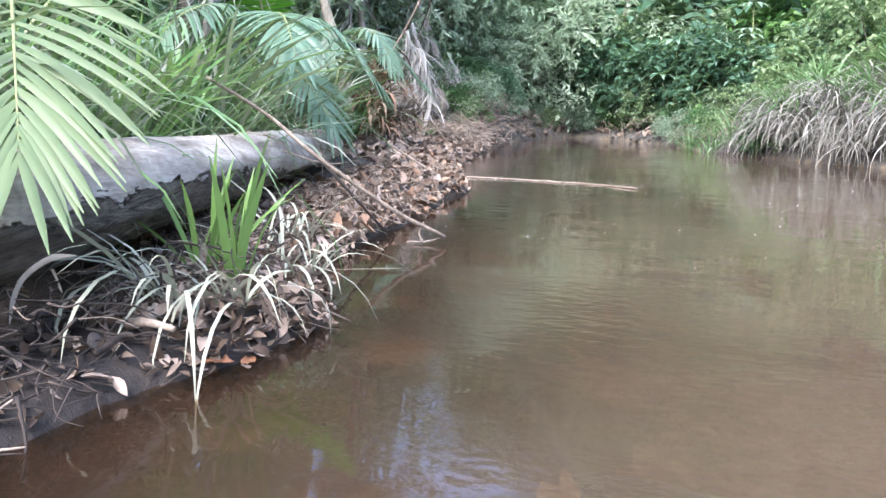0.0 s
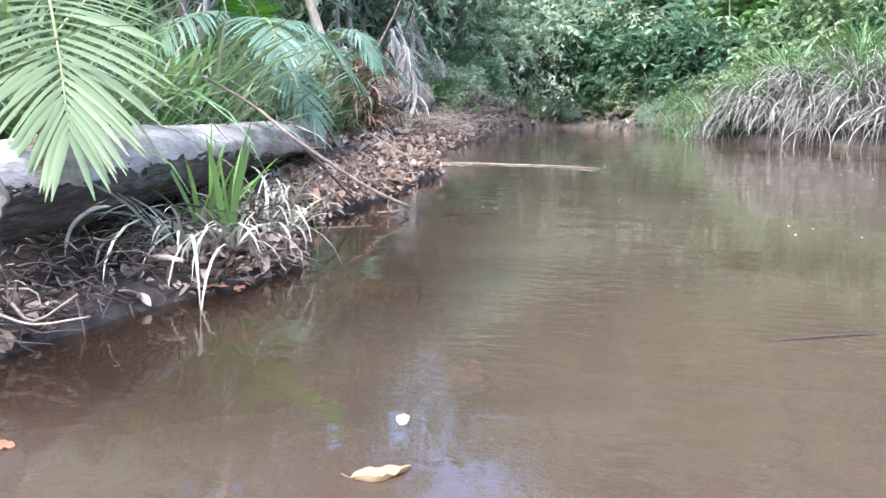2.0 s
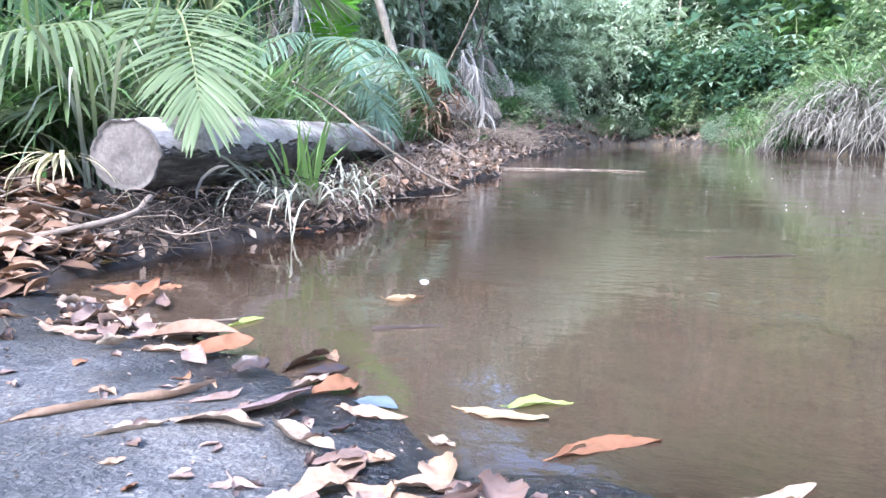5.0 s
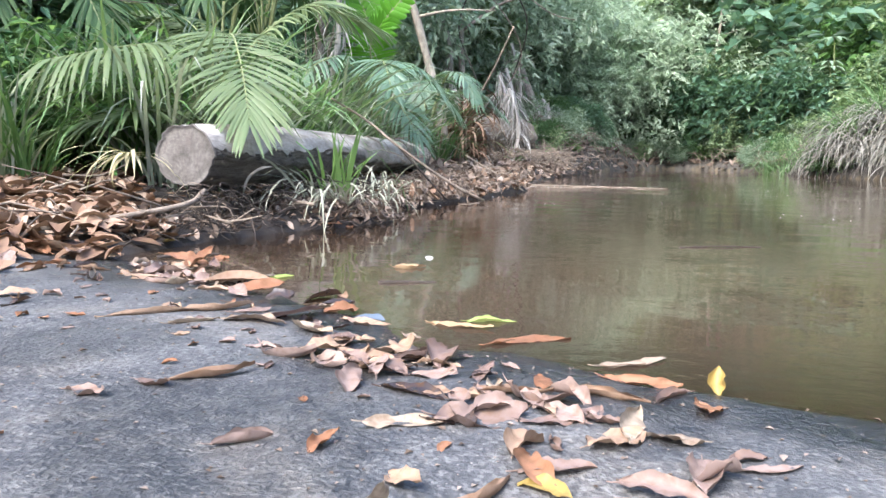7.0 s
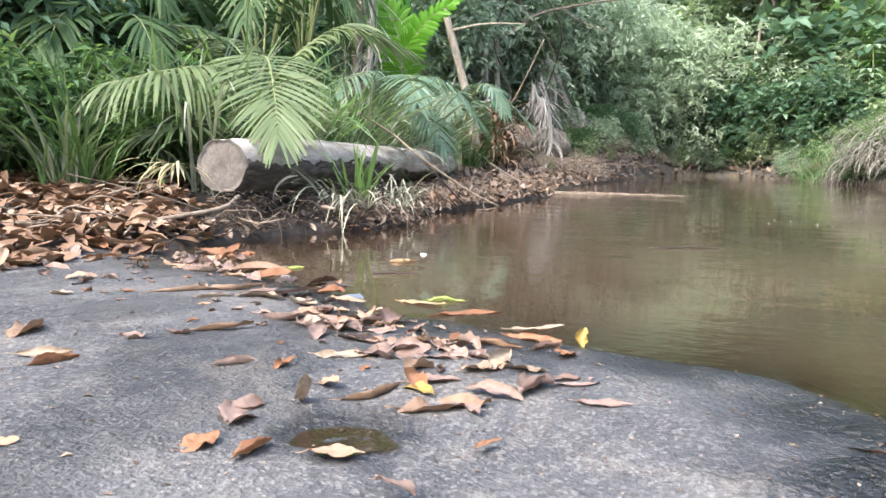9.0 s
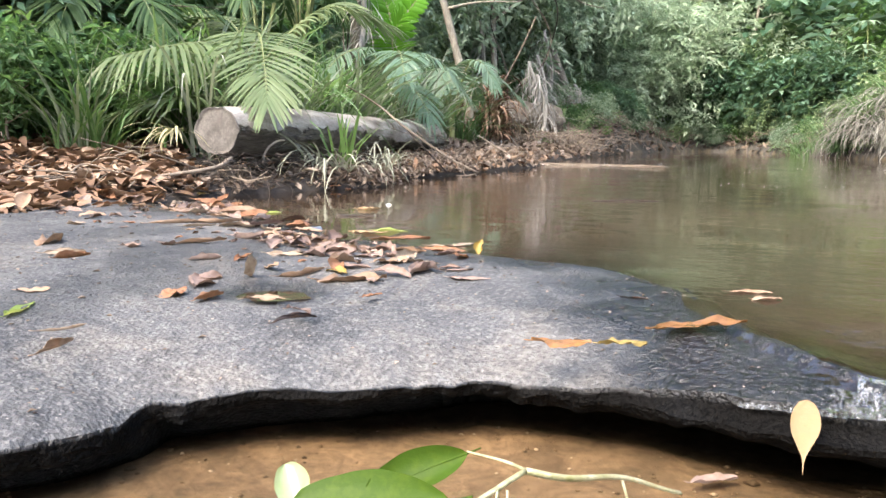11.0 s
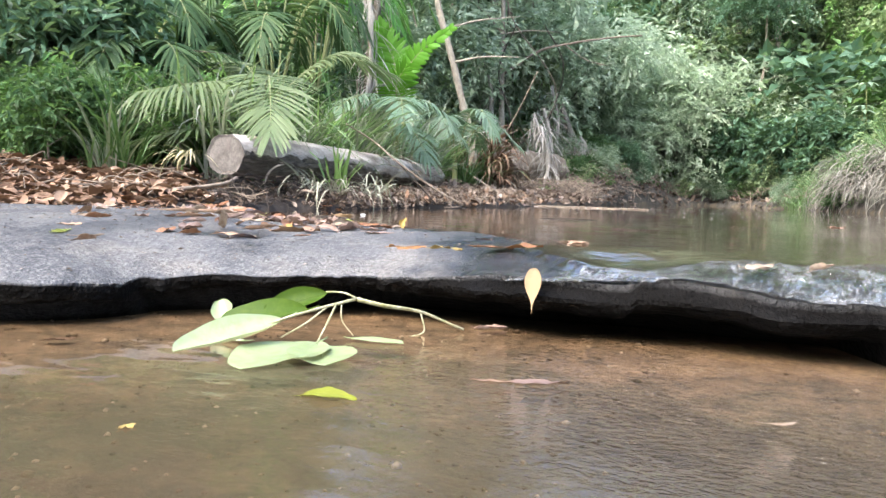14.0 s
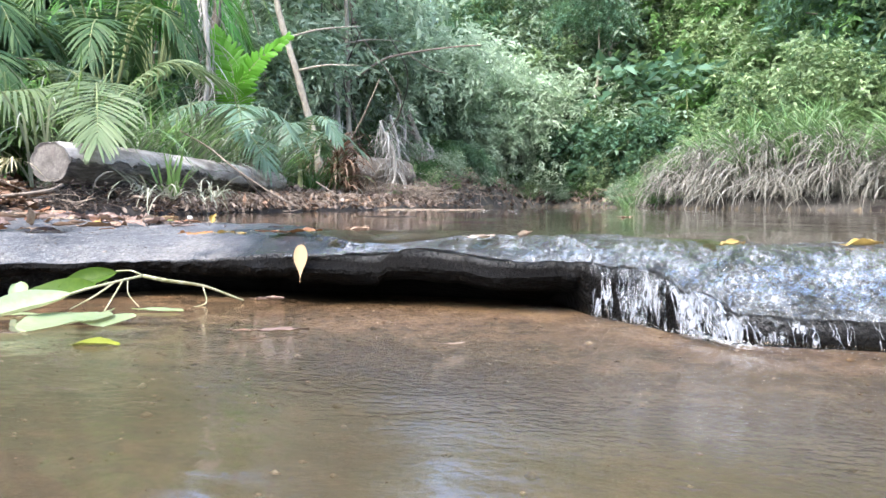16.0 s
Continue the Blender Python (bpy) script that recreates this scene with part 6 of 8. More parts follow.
def on_ground(x0, x1, y0, y1, test=None, lift=0.0):
    def pick(r, n):
        x, y = r.uniform(x0, x1, n * 3), r.uniform(y0, y1, n * 3)
        ok = np.ones(len(x), bool) if test is None else test(x, y)
        x, y = x[ok][:n], y[ok][:n]
        return np.column_stack([x, y, support(x, y) + lift + r.uniform(0, 0.02, len(x))])
    return pick


def litter(name, label, material, pair):
    tagged(new(name, mesh_of(name, *pair, material)), label, "leaf litter", kind="stuff")


def dry_bank(x, y):
    d, _ = line_distance(x, y, WET + WET[:1])
    return (~inside(x, y, WET)) & (d > 0.0)


def strip(a, b):
    """Places on the bank between a and b metres from the shore."""
    def test(x, y):
        d, _ = line_distance(x, y, LEFT_SHORE)
        return (~inside(x, y, WET)) & (d > a) & (d < b)
    return test


litter("leaf_litter", "thick brown and tan dry leaf litter on the bank", LITTER, join(
    curl_leaves(3800, on_ground(-4.2, -0.72, -2.2, 1.6, lambda x, y: (((x + 1.7) / 1.9) ** 2 + ((y - 0.15) / 1.3) ** 2 < 1 + 0.5 * lump(x, y, 0.5, 66)) & ((dry_bank(x, y) & ((y < 0.85) | (x < -1.25))) | ((side_of(x, y, LIP) > 0.3) & (x < -0.75 - 0.25 * np.sin(y * 9)) & (y < 0.4))), 0.01), 0.11, 61, 0.22),
    curl_leaves(900, on_ground(-5.5, -1.3, 1.2, 4.5, dry_bank, 0.0), 0.12, 62)))
litter("bank_litter", "pinkish grey dead leaves along the water's edge", LITTER_GREY, join(
    curl_leaves(1700, on_ground(-2.2, -0.55, 1.7, 6.5, strip(0.0, 0.55), 0.0), 0.075, 63, 0.5),
    curl_leaves(1900, on_ground(-1.7, -0.55, 1.6, 4.2, strip(-0.01, 0.45), 0.012), 0.05, 57, 0.7, (0.2, 0.5)),
    curl_leaves(420, on_ground(-1.4, -0.5, 1.5, 3.2, lambda x, y: line_distance(x, y, LEFT_SHORE)[0] < 0.05, 0.0), 0.045, 56, 0.5),
    curl_leaves(360, on_ground(-2.2, -0.55, 0.6, 1.95, strip(-0.01, 0.4), 0.0), 0.055, 64, 0.6),
    curl_leaves(900, on_ground(-3.8, -1.7, 9.5, 17.0, strip(0.0, 1.8), 0.0), 0.13, 59, 0.5),
    curl_leaves(240, on_ground(-2.2, -0.5, 0.9, 2.4, strip(-0.01, 0.1), 0.0), 0.04, 69, 0.5),
    curl_leaves(420, on_ground(-3.4, 1.9, 14.0, 20.2, lambda x, y: dry_bank(x, y) & (line_distance(x, y, FAR_SHORE)[0] < 1.0), 0.0), 0.17, 60, 0.5),
    curl_leaves(1100, on_ground(-4.0, -1.0, 5.5, 12.5, strip(0.0, 1.2), 0.0), 0.11, 65, 0.5)))
litter("shore_litter", "orange-brown dead leaves along the water's edge", LITTER, join(
    curl_leaves(420, on_ground(-2.2, -0.55, 2.2, 7.5, strip(0.0, 0.5), 0.005), 0.085, 66, 0.5),
    curl_leaves(260, on_ground(-2.75, -2.4, 8.2, 8.75, dry_bank, 0.12), 0.16, 67, 1.0),
    curl_leaves(220, on_ground(-2.75, -2.45, 8.25, 8.7, dry_bank, 0.32), 0.16, 68, 1.2)))


def tangle(name, label, pick, count, reach, radius, material, seed, down=0.6):
    r = np.random.default_rng(seed)
    p = pick(r, count)
    runs = []
    for q in p:
        a, l = r.uniform(0, 6.283), reach * r.uniform(0.4, 1.2)
        d = np.array((math.cos(a), math.sin(a), -down * r.uniform(-0.3, 1.2)))
        k = r.normal(0, 0.25 * l, (2, 3))
        runs.append((curve_points([q, q + d * l * 0.4 + k[0] * 0.5, q + d * l * 0.8 + k[1] * 0.6], 7), np.linspace(radius, radius * 0.4, 7) * r.uniform(0.5, 1.4)))
    tagged(new(name, mesh_of(name, *tubes(runs, 5, 0.15), material)), label, "roots", kind="stuff")


def under_log(r, n):
    y = r.uniform(0.95, 2.6, n)
    x = np.interp(y, [0.95, 1.4, 2.0, 2.6], [-0.98, -0.98, -0.92, -1.1]) + r.uniform(-0.2, 0.14, n)
    return np.column_stack([x, y, r.uniform(0.02, 0.2, n)])


tangle("root_tangle", "dark tangle of roots and stalks under the log", under_log, 620, 0.13, 0.0026, ROOT_WOOD, 71)
tangle("root_tangle", "pale dry rootlets hanging from the bank under the log", under_log, 90, 0.12, 0.0018, TWIG_WOOD, 72)
tangle("rootlets", "thin rootlets and stalks along the muddy waterline", on_ground(-1.1, -0.5, 0.5, 2.4, strip(-0.01, 0.12), 0.015), 260, 0.13, 0.0026, ROOT_WOOD, 78, 0.4)
tangle("dry_twigs", "dry grey twigs strewn along the bank", on_ground(-2.2, -0.6, 2.0, 6.5, strip(0.0, 0.6), 0.03), 420, 0.26, 0.0024, TWIG_WOOD, 73, 0.15)
tangle("dry_twigs", "grey brushwood at the far end of the bank", on_ground(-3.6, -1.5, 9.5, 16.0, strip(-0.05, 1.5), 0.15), 700, 0.6, 0.006, TWIG_WOOD, 74, 0.1)
tangle("dry_twigs", "small twigs among the leaf litter", on_ground(-3.0, -0.8, -0.6, 1.3, dry_bank, 0.05), 130, 0.3, 0.004, TWIG_WOOD, 75, 0.05)
tangle("far_roots", "roots and dry stalks on the far earth bank", on_ground(-2.6, 2.0, 12.5, 19.8, lambda x, y: (~inside(x, y, WET)) & (line_distance(x, y, FAR_SHORE)[0] < 0.6), 0.25), 420, 0.45, 0.008, TWIG_WOOD, 76, 1.0)
# thin dry stalks that hang over the log's far half
tangle("dry_stalks", "dry stalks draped over the log", lambda r, n: np.column_stack([np.interp(np.linspace(3.2, 5.2, n), [1.14, 5.1], [-1.12, -1.8]) + r.uniform(-0.02, 0.16, n), np.linspace(3.2, 5.2, n), r.uniform(0.28, 0.44, n)]), 60, 0.32, 0.003, TWIG_WOOD, 77, 0.9)

# bare branch that arches out of the far trees
stems("bare_branch", [([(-3.5, 10.85, 2.2), (-3.1, 11.4, 2.65), (-2.7, 11.66, 2.8), (-1.99, 11.98, 2.93), (-1.45, 12.2, 2.98)], [0.028, 0.012]), ([(-2.7, 11.66, 2.8), (-2.35, 11.9, 2.55), (-2.0, 12.0, 2.45)], [0.012, 0.006])], "bare pale branch arching out from a bank tree", "branch", TWIG_WOOD)
# driftwood chunks under the log
drift = np.random.default_rng(81)
for k in range(12):
    y = 1.25 + 0.75 * drift.uniform()
    x = -0.95 + 0.12 * drift.normal() * 0.6
    a, l = drift.uniform(0, 6.283), drift.uniform(0.08, 0.2)
    z = float(support(x, y)) + 0.012
    stems("driftwood", [([(x, y, z), (x + l * 0.5 * math.cos(a), y + l * 0.5 * math.sin(a), z + 0.02), (x + l * math.cos(a), y + l * math.sin(a) * 0.6, z + 0.03 * drift.uniform())], [drift.uniform(0.008, 0.02), 0.006])],
          "piece of grey driftwood lying under the log", "driftwood", (TWIG_WOOD, BARK_GREY, ROOT_WOOD)[k % 3], "driftwood under the log", 8, 0.3)

# fallen branch from the log into the pool, with its end fork
stems("fallen_branch", [([(-1.35, 2.75, 0.62), (-1.22, 2.94, 0.5), (-1.03, 2.97, 0.35), (-0.8, 3.18, 0.145), (-0.64, 3.36, 0.03)], [0.006, 0.009]),
                        ([(-0.64, 3.36, 0.03), (-0.7, 3.33, 0.012), (-0.78, 3.3, 0.008)], [0.005, 0.003]),
                        ([(-0.72, 3.33, 0.09), (-0.735, 3.32, 0.04), (-0.71, 3.31, 0.005)], [0.004, 0.003])],
      "bare pale branch fallen from the log into the water", "branch", TWIG_WOOD)
stems("fallen_branch", [([(-1.1, 3.1, 0.36), (-0.98, 3.15, 0.22), (-0.88, 3.35, 0.03)], [0.007, 0.005])], "thin dark branch leaning from the log to the bank", "branch", ROOT_WOOD)
stems("fallen_branch", [([(-1.45, 5.3, 0.3), (-1.2, 5.2, 0.18), (-0.95, 5.35, 0.01)], [0.008, 0.005])], "thin branch leaning into the water beyond the log", "branch", TWIG_WOOD)
stems("floating_stick", [([(-1.55, 6.62, 0.004), (-1.0, 6.66, 0.006), (-0.45, 6.6, 0.005), (-0.2, 6.56, 0.006), (0.13, 6.34, 0.008)], [0.008, 0.004])], "long pale stick floating across the pool", "stick", TWIG_WOOD, sides=8)
stems("floating_stick", [([(0.69, 1.47, 0.0), (0.82, 1.53, 0.004), (0.95, 1.6, 0.0)], [0.003, 0.002])], "short dark stick floating in the pool", "stick", ROOT_WOOD)
stems("floating_stick", [([(0.09, 0.347, 0.0), (0.15, 0.375, 0.002), (0.213, 0.416, -0.001)], [0.006, 0.003])], "short dark stick floating beside the leaves", "stick", ROOT_WOOD)
stems("bank_stick", [([(-1.25, 0.3, 0.05), (-1.05, 0.6, 0.09), (-0.92, 0.9, 0.13), (-0.98, 1.1, 0.17)], [0.008, 0.011])], "dry root lying from the leaf litter up to the log", "stick", TWIG_WOOD)
stems("bank_stick", [([(-0.7, 0.5, 0.004), (-0.64, 0.57, 0.01), (-0.58, 0.64, 0.004)], [0.006, 0.004])], "thin wet stick in the shallow corner of the pool", "stick", ROOT_WOOD)
stems("bank_stick", [([(-0.27, 0.18, 0.02), (-0.24, 0.24, 0.012), (-0.19, 0.33, 0.004)], [0.004, 0.003])], "thin stick lying among the leaves at the rock's edge", "stick", TWIG_WOOD)
for k, (x, y, l, a) in enumerate(((1.25, 0.9, 0.35, -0.9), (0.75, 0.75, 0.3, 0.5), (1.7, 2.2, 0.5, 0.3), (0.5, 2.6, 0.6, -0.3), (1.2, 3.6, 0.5, 0.1))):
    stems("sunken_branch", [([(x, y, -0.06), (x + 0.5 * l * math.cos(a), y + 0.5 * l * math.sin(a), -0.035), (x + l * math.cos(a), y + l * math.sin(a), -0.08)], [0.012, 0.006])], "dark waterlogged branch just under the surface", "branch", ROOT_WOOD, "sunken branches")

# foam specks drifting on the pool
fr = np.random.default_rng(95)
n = 210
fx = np.concatenate([fr.uniform(-1.1, 2.6, n), fr.uniform(-1.4, 0.2, 90)])
fy = np.concatenate([3.0 + 5.0 * fr.uniform(0, 1, n) ** 0.8, 6.6 + 0.08 * fr.normal(size=90)])
fs = fr.uniform(0.0015, 0.0055, len(fx))
a = np.linspace(0, 2 * np.pi, 6, endpoint=False)
ring = np.stack([np.cos(a), np.sin(a), np.zeros(6)], -1)
V = np.concatenate([np.stack([fx, fy, np.full(len(fx), 0.001)], -1)[:, None] + ring[None] * fs[:, None, None], np.stack([fx, fy, 0.001 + 0.5 * fs], -1)[:, None]], 1).reshape(-1, 3)
k = np.arange(6)
pat = np.stack([k, (k + 1) % 6, np.full(6, 6)], -1)
T = (pat[None] + (np.arange(len(fx)) * 7)[:, None, None]).reshape(-1, 3)
tagged(new("foam_specks", mesh_of("foam_specks", V, T, FOAM)), "small white foam specks floating on the pool", "foam", kind="stuff")

# a curved slab of bark lying on the log


def bark_piece(at, length, width, angle, label, material):
    u, v = np.linspace(-0.5, 0.5, 14), np.linspace(-1, 1, 9)
    U, W = np.meshgrid(u, v, indexing="ij")
    edge = 1 + 0.25 * lump(U * 9, W * 0 + 2, 1.0, 171, 2)
    X, Y = U * length * (1 + 0.06 * lump(W * 3, W * 0, 1.0, 172, 2)), W * width * 0.5 * edge
    Z = -0.25 * width * W ** 2 + 0.006 * lump(U * 6, W * 3, 1.0, 173)
    top = np.stack([X, Y, Z], -1).reshape(-1, 3)
    V = np.vstack([top, top - (0, 0, 0.006)])
    i, j = np.meshgrid(np.arange(13), np.arange(8), indexing="ij")
    Q = np.stack([i * 9 + j, (i + 1) * 9 + j, (i + 1) * 9 + j + 1, i * 9 + j + 1], -1).reshape(-1, 4)
    ring = np.concatenate([np.arange(0, 126, 9), np.arange(118, 126), np.arange(116, 0, -9), np.arange(7, 0, -1)])
    nxt = np.roll(ring, -1)
    Q = np.vstack([Q, Q[:, ::-1] + 126, np.stack([ring, ring + 126, nxt + 126, nxt], -1)])
    ob = new("bark_piece", mesh_of("bark_piece", V, Q, material))
    ob.matrix_world = Matrix.Translation(at) @ Matrix.Rotation(radians(angle), 4, "Z")
    return tagged(ob, label, "bark", "bark pieces on the log")


bark_piece((-1.3, 2.45, 0.425), 0.34, 0.13, 98, "curved tan piece of bark lying on the log", PALM_DRY)
bark_piece((-1.5, 3.3, 0.42), 0.28, 0.1, 104, "pale strip of bark lying on the log", PALM_DRY)

# ---- loose leaves one by one ----
LEAF_NO = [0]


def leaf_shape(L, W, curl, cup, twist, seed, rows=15, cols=7, blunt=0.5, crinkle=0.25):
    """One leaf along x, with a stalk: bent along and across, its two halves unlike, its edge nibbled."""
    r = np.random.default_rng(seed)
    rough = crinkle > 0.05
    u = np.linspace(0, 1, rows)
    half = W * 0.5 * np.sin(np.pi * np.clip(u, 0, 1) ** (0.6 + 0.5 * blunt)) ** (0.8 if rough else 0.75 - 0.28 * u) + 0.0008
    if blunt > 1:                        # widest near the tip, drawn out to the stalk
        half = W * 0.5 * np.sin(np.pi * u ** 1.6) ** np.interp(u, [0, 0.5, 1], [1.1, 0.8, 0.45]) + 0.0008
    v = np.linspace(-1, 1, cols)
    U, Vv = np.repeat(u[:, None], cols, 1), np.repeat(v[None], rows, 0)
    nibble = 1 + (0.32 if rough else 0.04) * lump(U * 5 + seed * 3.1, np.sign(Vv) * 3 + seed, 1.0, seed + 5, 3) * np.abs(Vv)
    # bend along: curvature that changes on the way
    bend = curl * (1 + (0.9 if rough else 0.2) * r.normal(size=4)[np.minimum((u * 4).astype(int), 3)])
    a = np.cumsum(bend) / rows
    a = a - a[rows // 2]
    step = L / (rows - 1)
    x = np.concatenate([[0], np.cumsum(np.cos(a[1:]) * step)])
    z = np.concatenate([[0], np.cumsum(np.sin(a[1:]) * step)])
    x, z = x - x.mean(), z - z[rows // 2]
    sway = (0.08 * L * r.normal() if rough else 0.0) * np.sin(np.pi * u)
    fold = np.where(Vv < 0, cup * (1 + (0.6 * r.normal() if rough else 0)), cup * (1 + (0.6 * r.normal() if rough else 0))) * np.abs(Vv)
    fold = fold * (1 + (0.5 if rough else 0.1) * lump(U * 3 + seed, Vv * 0 + 1, 1.0, seed + 9, 2))
    Y = Vv * half[:, None] * nibble * np.cos(fold * 0.95) + sway[:, None]
    up = np.abs(Vv) * half[:, None] * np.sin(fold) + crinkle * W * lump(U * 3.2 + seed * 1.7, Vv * 1.1 + seed, 0.6, seed, 3) * (0.35 + 0.65 * np.abs(Vv))
    tw = twist * (u - 0.5)[:, None]
    Yr = (Y - sway[:, None]) * np.cos(tw) - up * np.sin(tw) + sway[:, None]
    Z = z[:, None] + (Y - sway[:, None]) * np.sin(tw) + up * np.cos(tw)
    X = x[:, None] - up * np.sin(a)[:, None]
    V = np.stack([X, Yr, Z], -1).reshape(-1, 3)
    i, j = np.meshgrid(np.arange(rows - 1), np.arange(cols - 1), indexing="ij")
    Q = np.stack([i * cols + j, i * cols + j + 1, (i + 1) * cols + j + 1, (i + 1) * cols + j], -1).reshape(-1, 4)
    stalk_end = V[cols // 2]
    d = unit(V[cols // 2] - V[cols + cols // 2])
    sv, sq = tube(np.array([stalk_end - d * 0.004, stalk_end + d * 0.08 * L, stalk_end + d * 0.14 * L + (0, 0, 0.01 * L)]), (0.012 * L, 0.009 * L, 0.008 * L), 5)
    return join((V, tris(Q)), (sv, tris(sq)))


def loose_leaf(x, y, length, angle, material, label, wide=0.4, curl=0.5, cup=0.4, twist=0.2, tilt=0.0, roll=0.0, lift=0.0, blunt=0.5, crinkle=0.25, name="dead_leaf", group="fallen leaves on the rock", z=None):
    LEAF_NO[0] += 1
    length = length * 0.88
    curl, cup, tilt, roll = curl * 0.65, cup * 0.8, tilt * (1.0 if tilt > 40 else 0.6), roll * 0.6
    V, T = leaf_shape(length, length * wide * 0.95, curl, cup, twist, LEAF_NO[0], 33 if blunt > 1 else 15, 7, blunt, crinkle)
    m = np.array(pose(0, 0, 0, roll, -tilt, angle).to_3x3())
    V = V @ m.T
    if z is None:
        gap = support(V[:, 0] + x, V[:, 1] + y) - V[:, 2]
        z = float(np.percentile(gap, 78)) + 0.001
    ob = new(name, mesh_of(name, V, T, material))
    ob.location = (x, y, z + lift)
    return tagged(ob, label, "leaf", group)


WET_BROWN = dry_leaf_material("wet_brown_leaf", (0.19, 0.09, 0.032), (0.24, 0.12, 0.045), 0.25, (0.05, 0.025, 0.012), 0.7, 0.1)
HANGING = dry_leaf_material("pale_gold_leaf", (0.25, 0.175, 0.1), (0.28, 0.2, 0.115), 0.5, (0.35, 0.22, 0.1), 0.4)
TAN, PINK, ORANGE = "tan dry curled leaf on the grey rock", "pinkish brown dry leaf on the grey rock", "orange-brown dry leaf on the grey rock"
DARK, CREAM, YELLOW = "dark wet leaf on the grey rock", "pale cream dry leaf on the grey rock", "yellow leaf at the water's edge"
# across the middle of the slab
loose_leaf(-0.06, -0.27, 0.18, 51, DRY_TAN, TAN, 0.18, 0.3, 1.3)
loose_leaf(0.13, -0.25, 0.15, 4, DRY_CREAM, CREAM, 0.32, -0.5, 0.3, 0.3)
loose_leaf(0.25, -0.24, 0.17, -35, DRY_CREAM, "cream folded leaf with tan edges", 0.32, 0.4, 1.1, 0.2, 4, 20)
loose_leaf(0.3, -0.4, 0.14, -14, DRY_PINK, PINK, 0.4, 0.9, 0.7)
loose_leaf(0.34, -0.36, 0.12, 70, DRY_TAN, TAN, 0.4, -1.0, 0.8, 0.4, 0, 15)
loose_leaf(0.38, -0.42, 0.11, 150, DRY_PINK, PINK, 0.45, 1.2, 0.5)
loose_leaf(0.42, -0.37, 0.1, 20, DRY_TAN, TAN, 0.4, -0.8, 0.9)
loose_leaf(0.27, -0.55, 0.15, 62, DRY_TAN, TAN, 0.22, 0.4, 1.3)
loose_leaf(0.47, -0.52, 0.09, 106, DRY_PINK, PINK, 0.42, -1.2, 0.6, 0.3, 15, 30)
loose_leaf(0.56, -0.53, 0.12, -10, DRY_DARK, "blue-black wet leaf on the grey rock", 0.34, -0.9, 0.3)
loose_leaf(0.67, -0.6, 0.13, 40, DRY_PINK, "broad pale brown crumpled leaf on the rock", 0.55, 0.7, 0.4, 0.4, 0, 10)
loose_leaf(0.6, -0.66, 0.1, 20, DRY_CREAM, CREAM, 0.34, 0.5, 0.7)
loose_leaf(0.78, -0.45, 0.15, -24, DRY_TAN, TAN, 0.2, 0.6, 1.2)
loose_leaf(0.67, -0.48, 0.12, 12, DRY_TAN, TAN, 0.3, -0.6, 0.8)
loose_leaf(0.73, -0.5, 0.09, 60, DRY_PINK, PINK, 0.5, 0.8, 0.5)
loose_leaf(0.79, -0.53, 0.06, 100, DRY_PINK, PINK, 0.55, 0.6, 0.4)
loose_leaf(0.72, -0.78, 0.12, 64, DRY_TAN, "tan rolled leaf on the grey rock", 0.24, 0.4, 1.5, 0.2, 8)
loose_leaf(0.77, -0.71, 0.1, 120, DRY_ORANGE, ORANGE, 0.42, -1.0, 0.6, 0.2, 10, 20)
loose_leaf(0.78, -0.75, 0.07, -18, LEAF_YELLOW, "yellow leaf scrap on the rock", 0.4, -0.7, 0.4)
loose_leaf(0.84, -0.79, 0.15, 42, DRY_TAN, "broad tan leaf with a dark midrib on the rock", 0.4, 0.35, 0.5)
loose_leaf(1.03, -0.68, 0.09, 15, DRY_PINK, PINK, 0.36, 0.3, 0.2)
loose_leaf(0.62, -0.93, 0.1, 96, DRY_PINK, "broad pale grey-brown leaf on the rock", 0.6, 0.5, 0.3, 0.3, 0, 12)
loose_leaf(0.67, -0.87, 0.09, -51, DRY_CREAM, CREAM, 0.36, 0.8, 1.1, 0.2, 45)
loose_leaf(0.66, -0.79, 0.06, -31, DRY_TAN, TAN, 0.55, 0.5, 0.4, 0, 20, 20)
loose_leaf(0.46, -0.75, 0.08, 51, DRY_PINK, PINK, 0.4, 0.9, 0.8)
loose_leaf(0.55, -0.74, 0.06, 81, DRY_ORANGE, ORANGE, 0.4, 1.0, 0.9)
loose_leaf(0.64, -1.04, 0.06, 70, DRY_ORANGE, "broad golden brown leaf on the wet rock", 0.75, 0.3, 0.3, 0, 18, 0)
loose_leaf(0.7, -1.02, 0.08, 88, DRY_ORANGE, ORANGE, 0.4, 0.4, 1.0)
loose_leaf(0.79, -0.99, 0.08, 23, DRY_TAN, "tan leaf lying in a damp hollow of the rock", 0.4, -0.4, 0.2)
loose_leaf(0.0, -0.75, 0.13, 116, DRY_TAN, "broad tan leaf on the grey rock", 0.5, -0.5, 0.5, 0.2, 0, 12)
loose_leaf(0.22, -0.88, 0.09, 75, DRY_ORANGE, ORANGE, 0.4, 0.6, 0.8)
loose_leaf(0.16, -0.85, 0.1, 40, DRY_CREAM, CREAM, 0.26, 0.3, 0.9)
loose_leaf(-0.28, -0.43, 0.06, 27, DRY_CREAM, CREAM, 0.6, 0.5, 0.3)
loose_leaf(0.19, -0.69, 0.08, -6, DRY_PINK, PINK, 0.4, 0.8, 0.6)
loose_leaf(0.24, -0.63, 0.06, 2, DRY_PINK, PINK, 0.55, 1.0, 0.6)
loose_leaf(0.94, -0.89, 0.05, 67, DRY_ORANGE, ORANGE, 0.3, 0.7, 0.8)
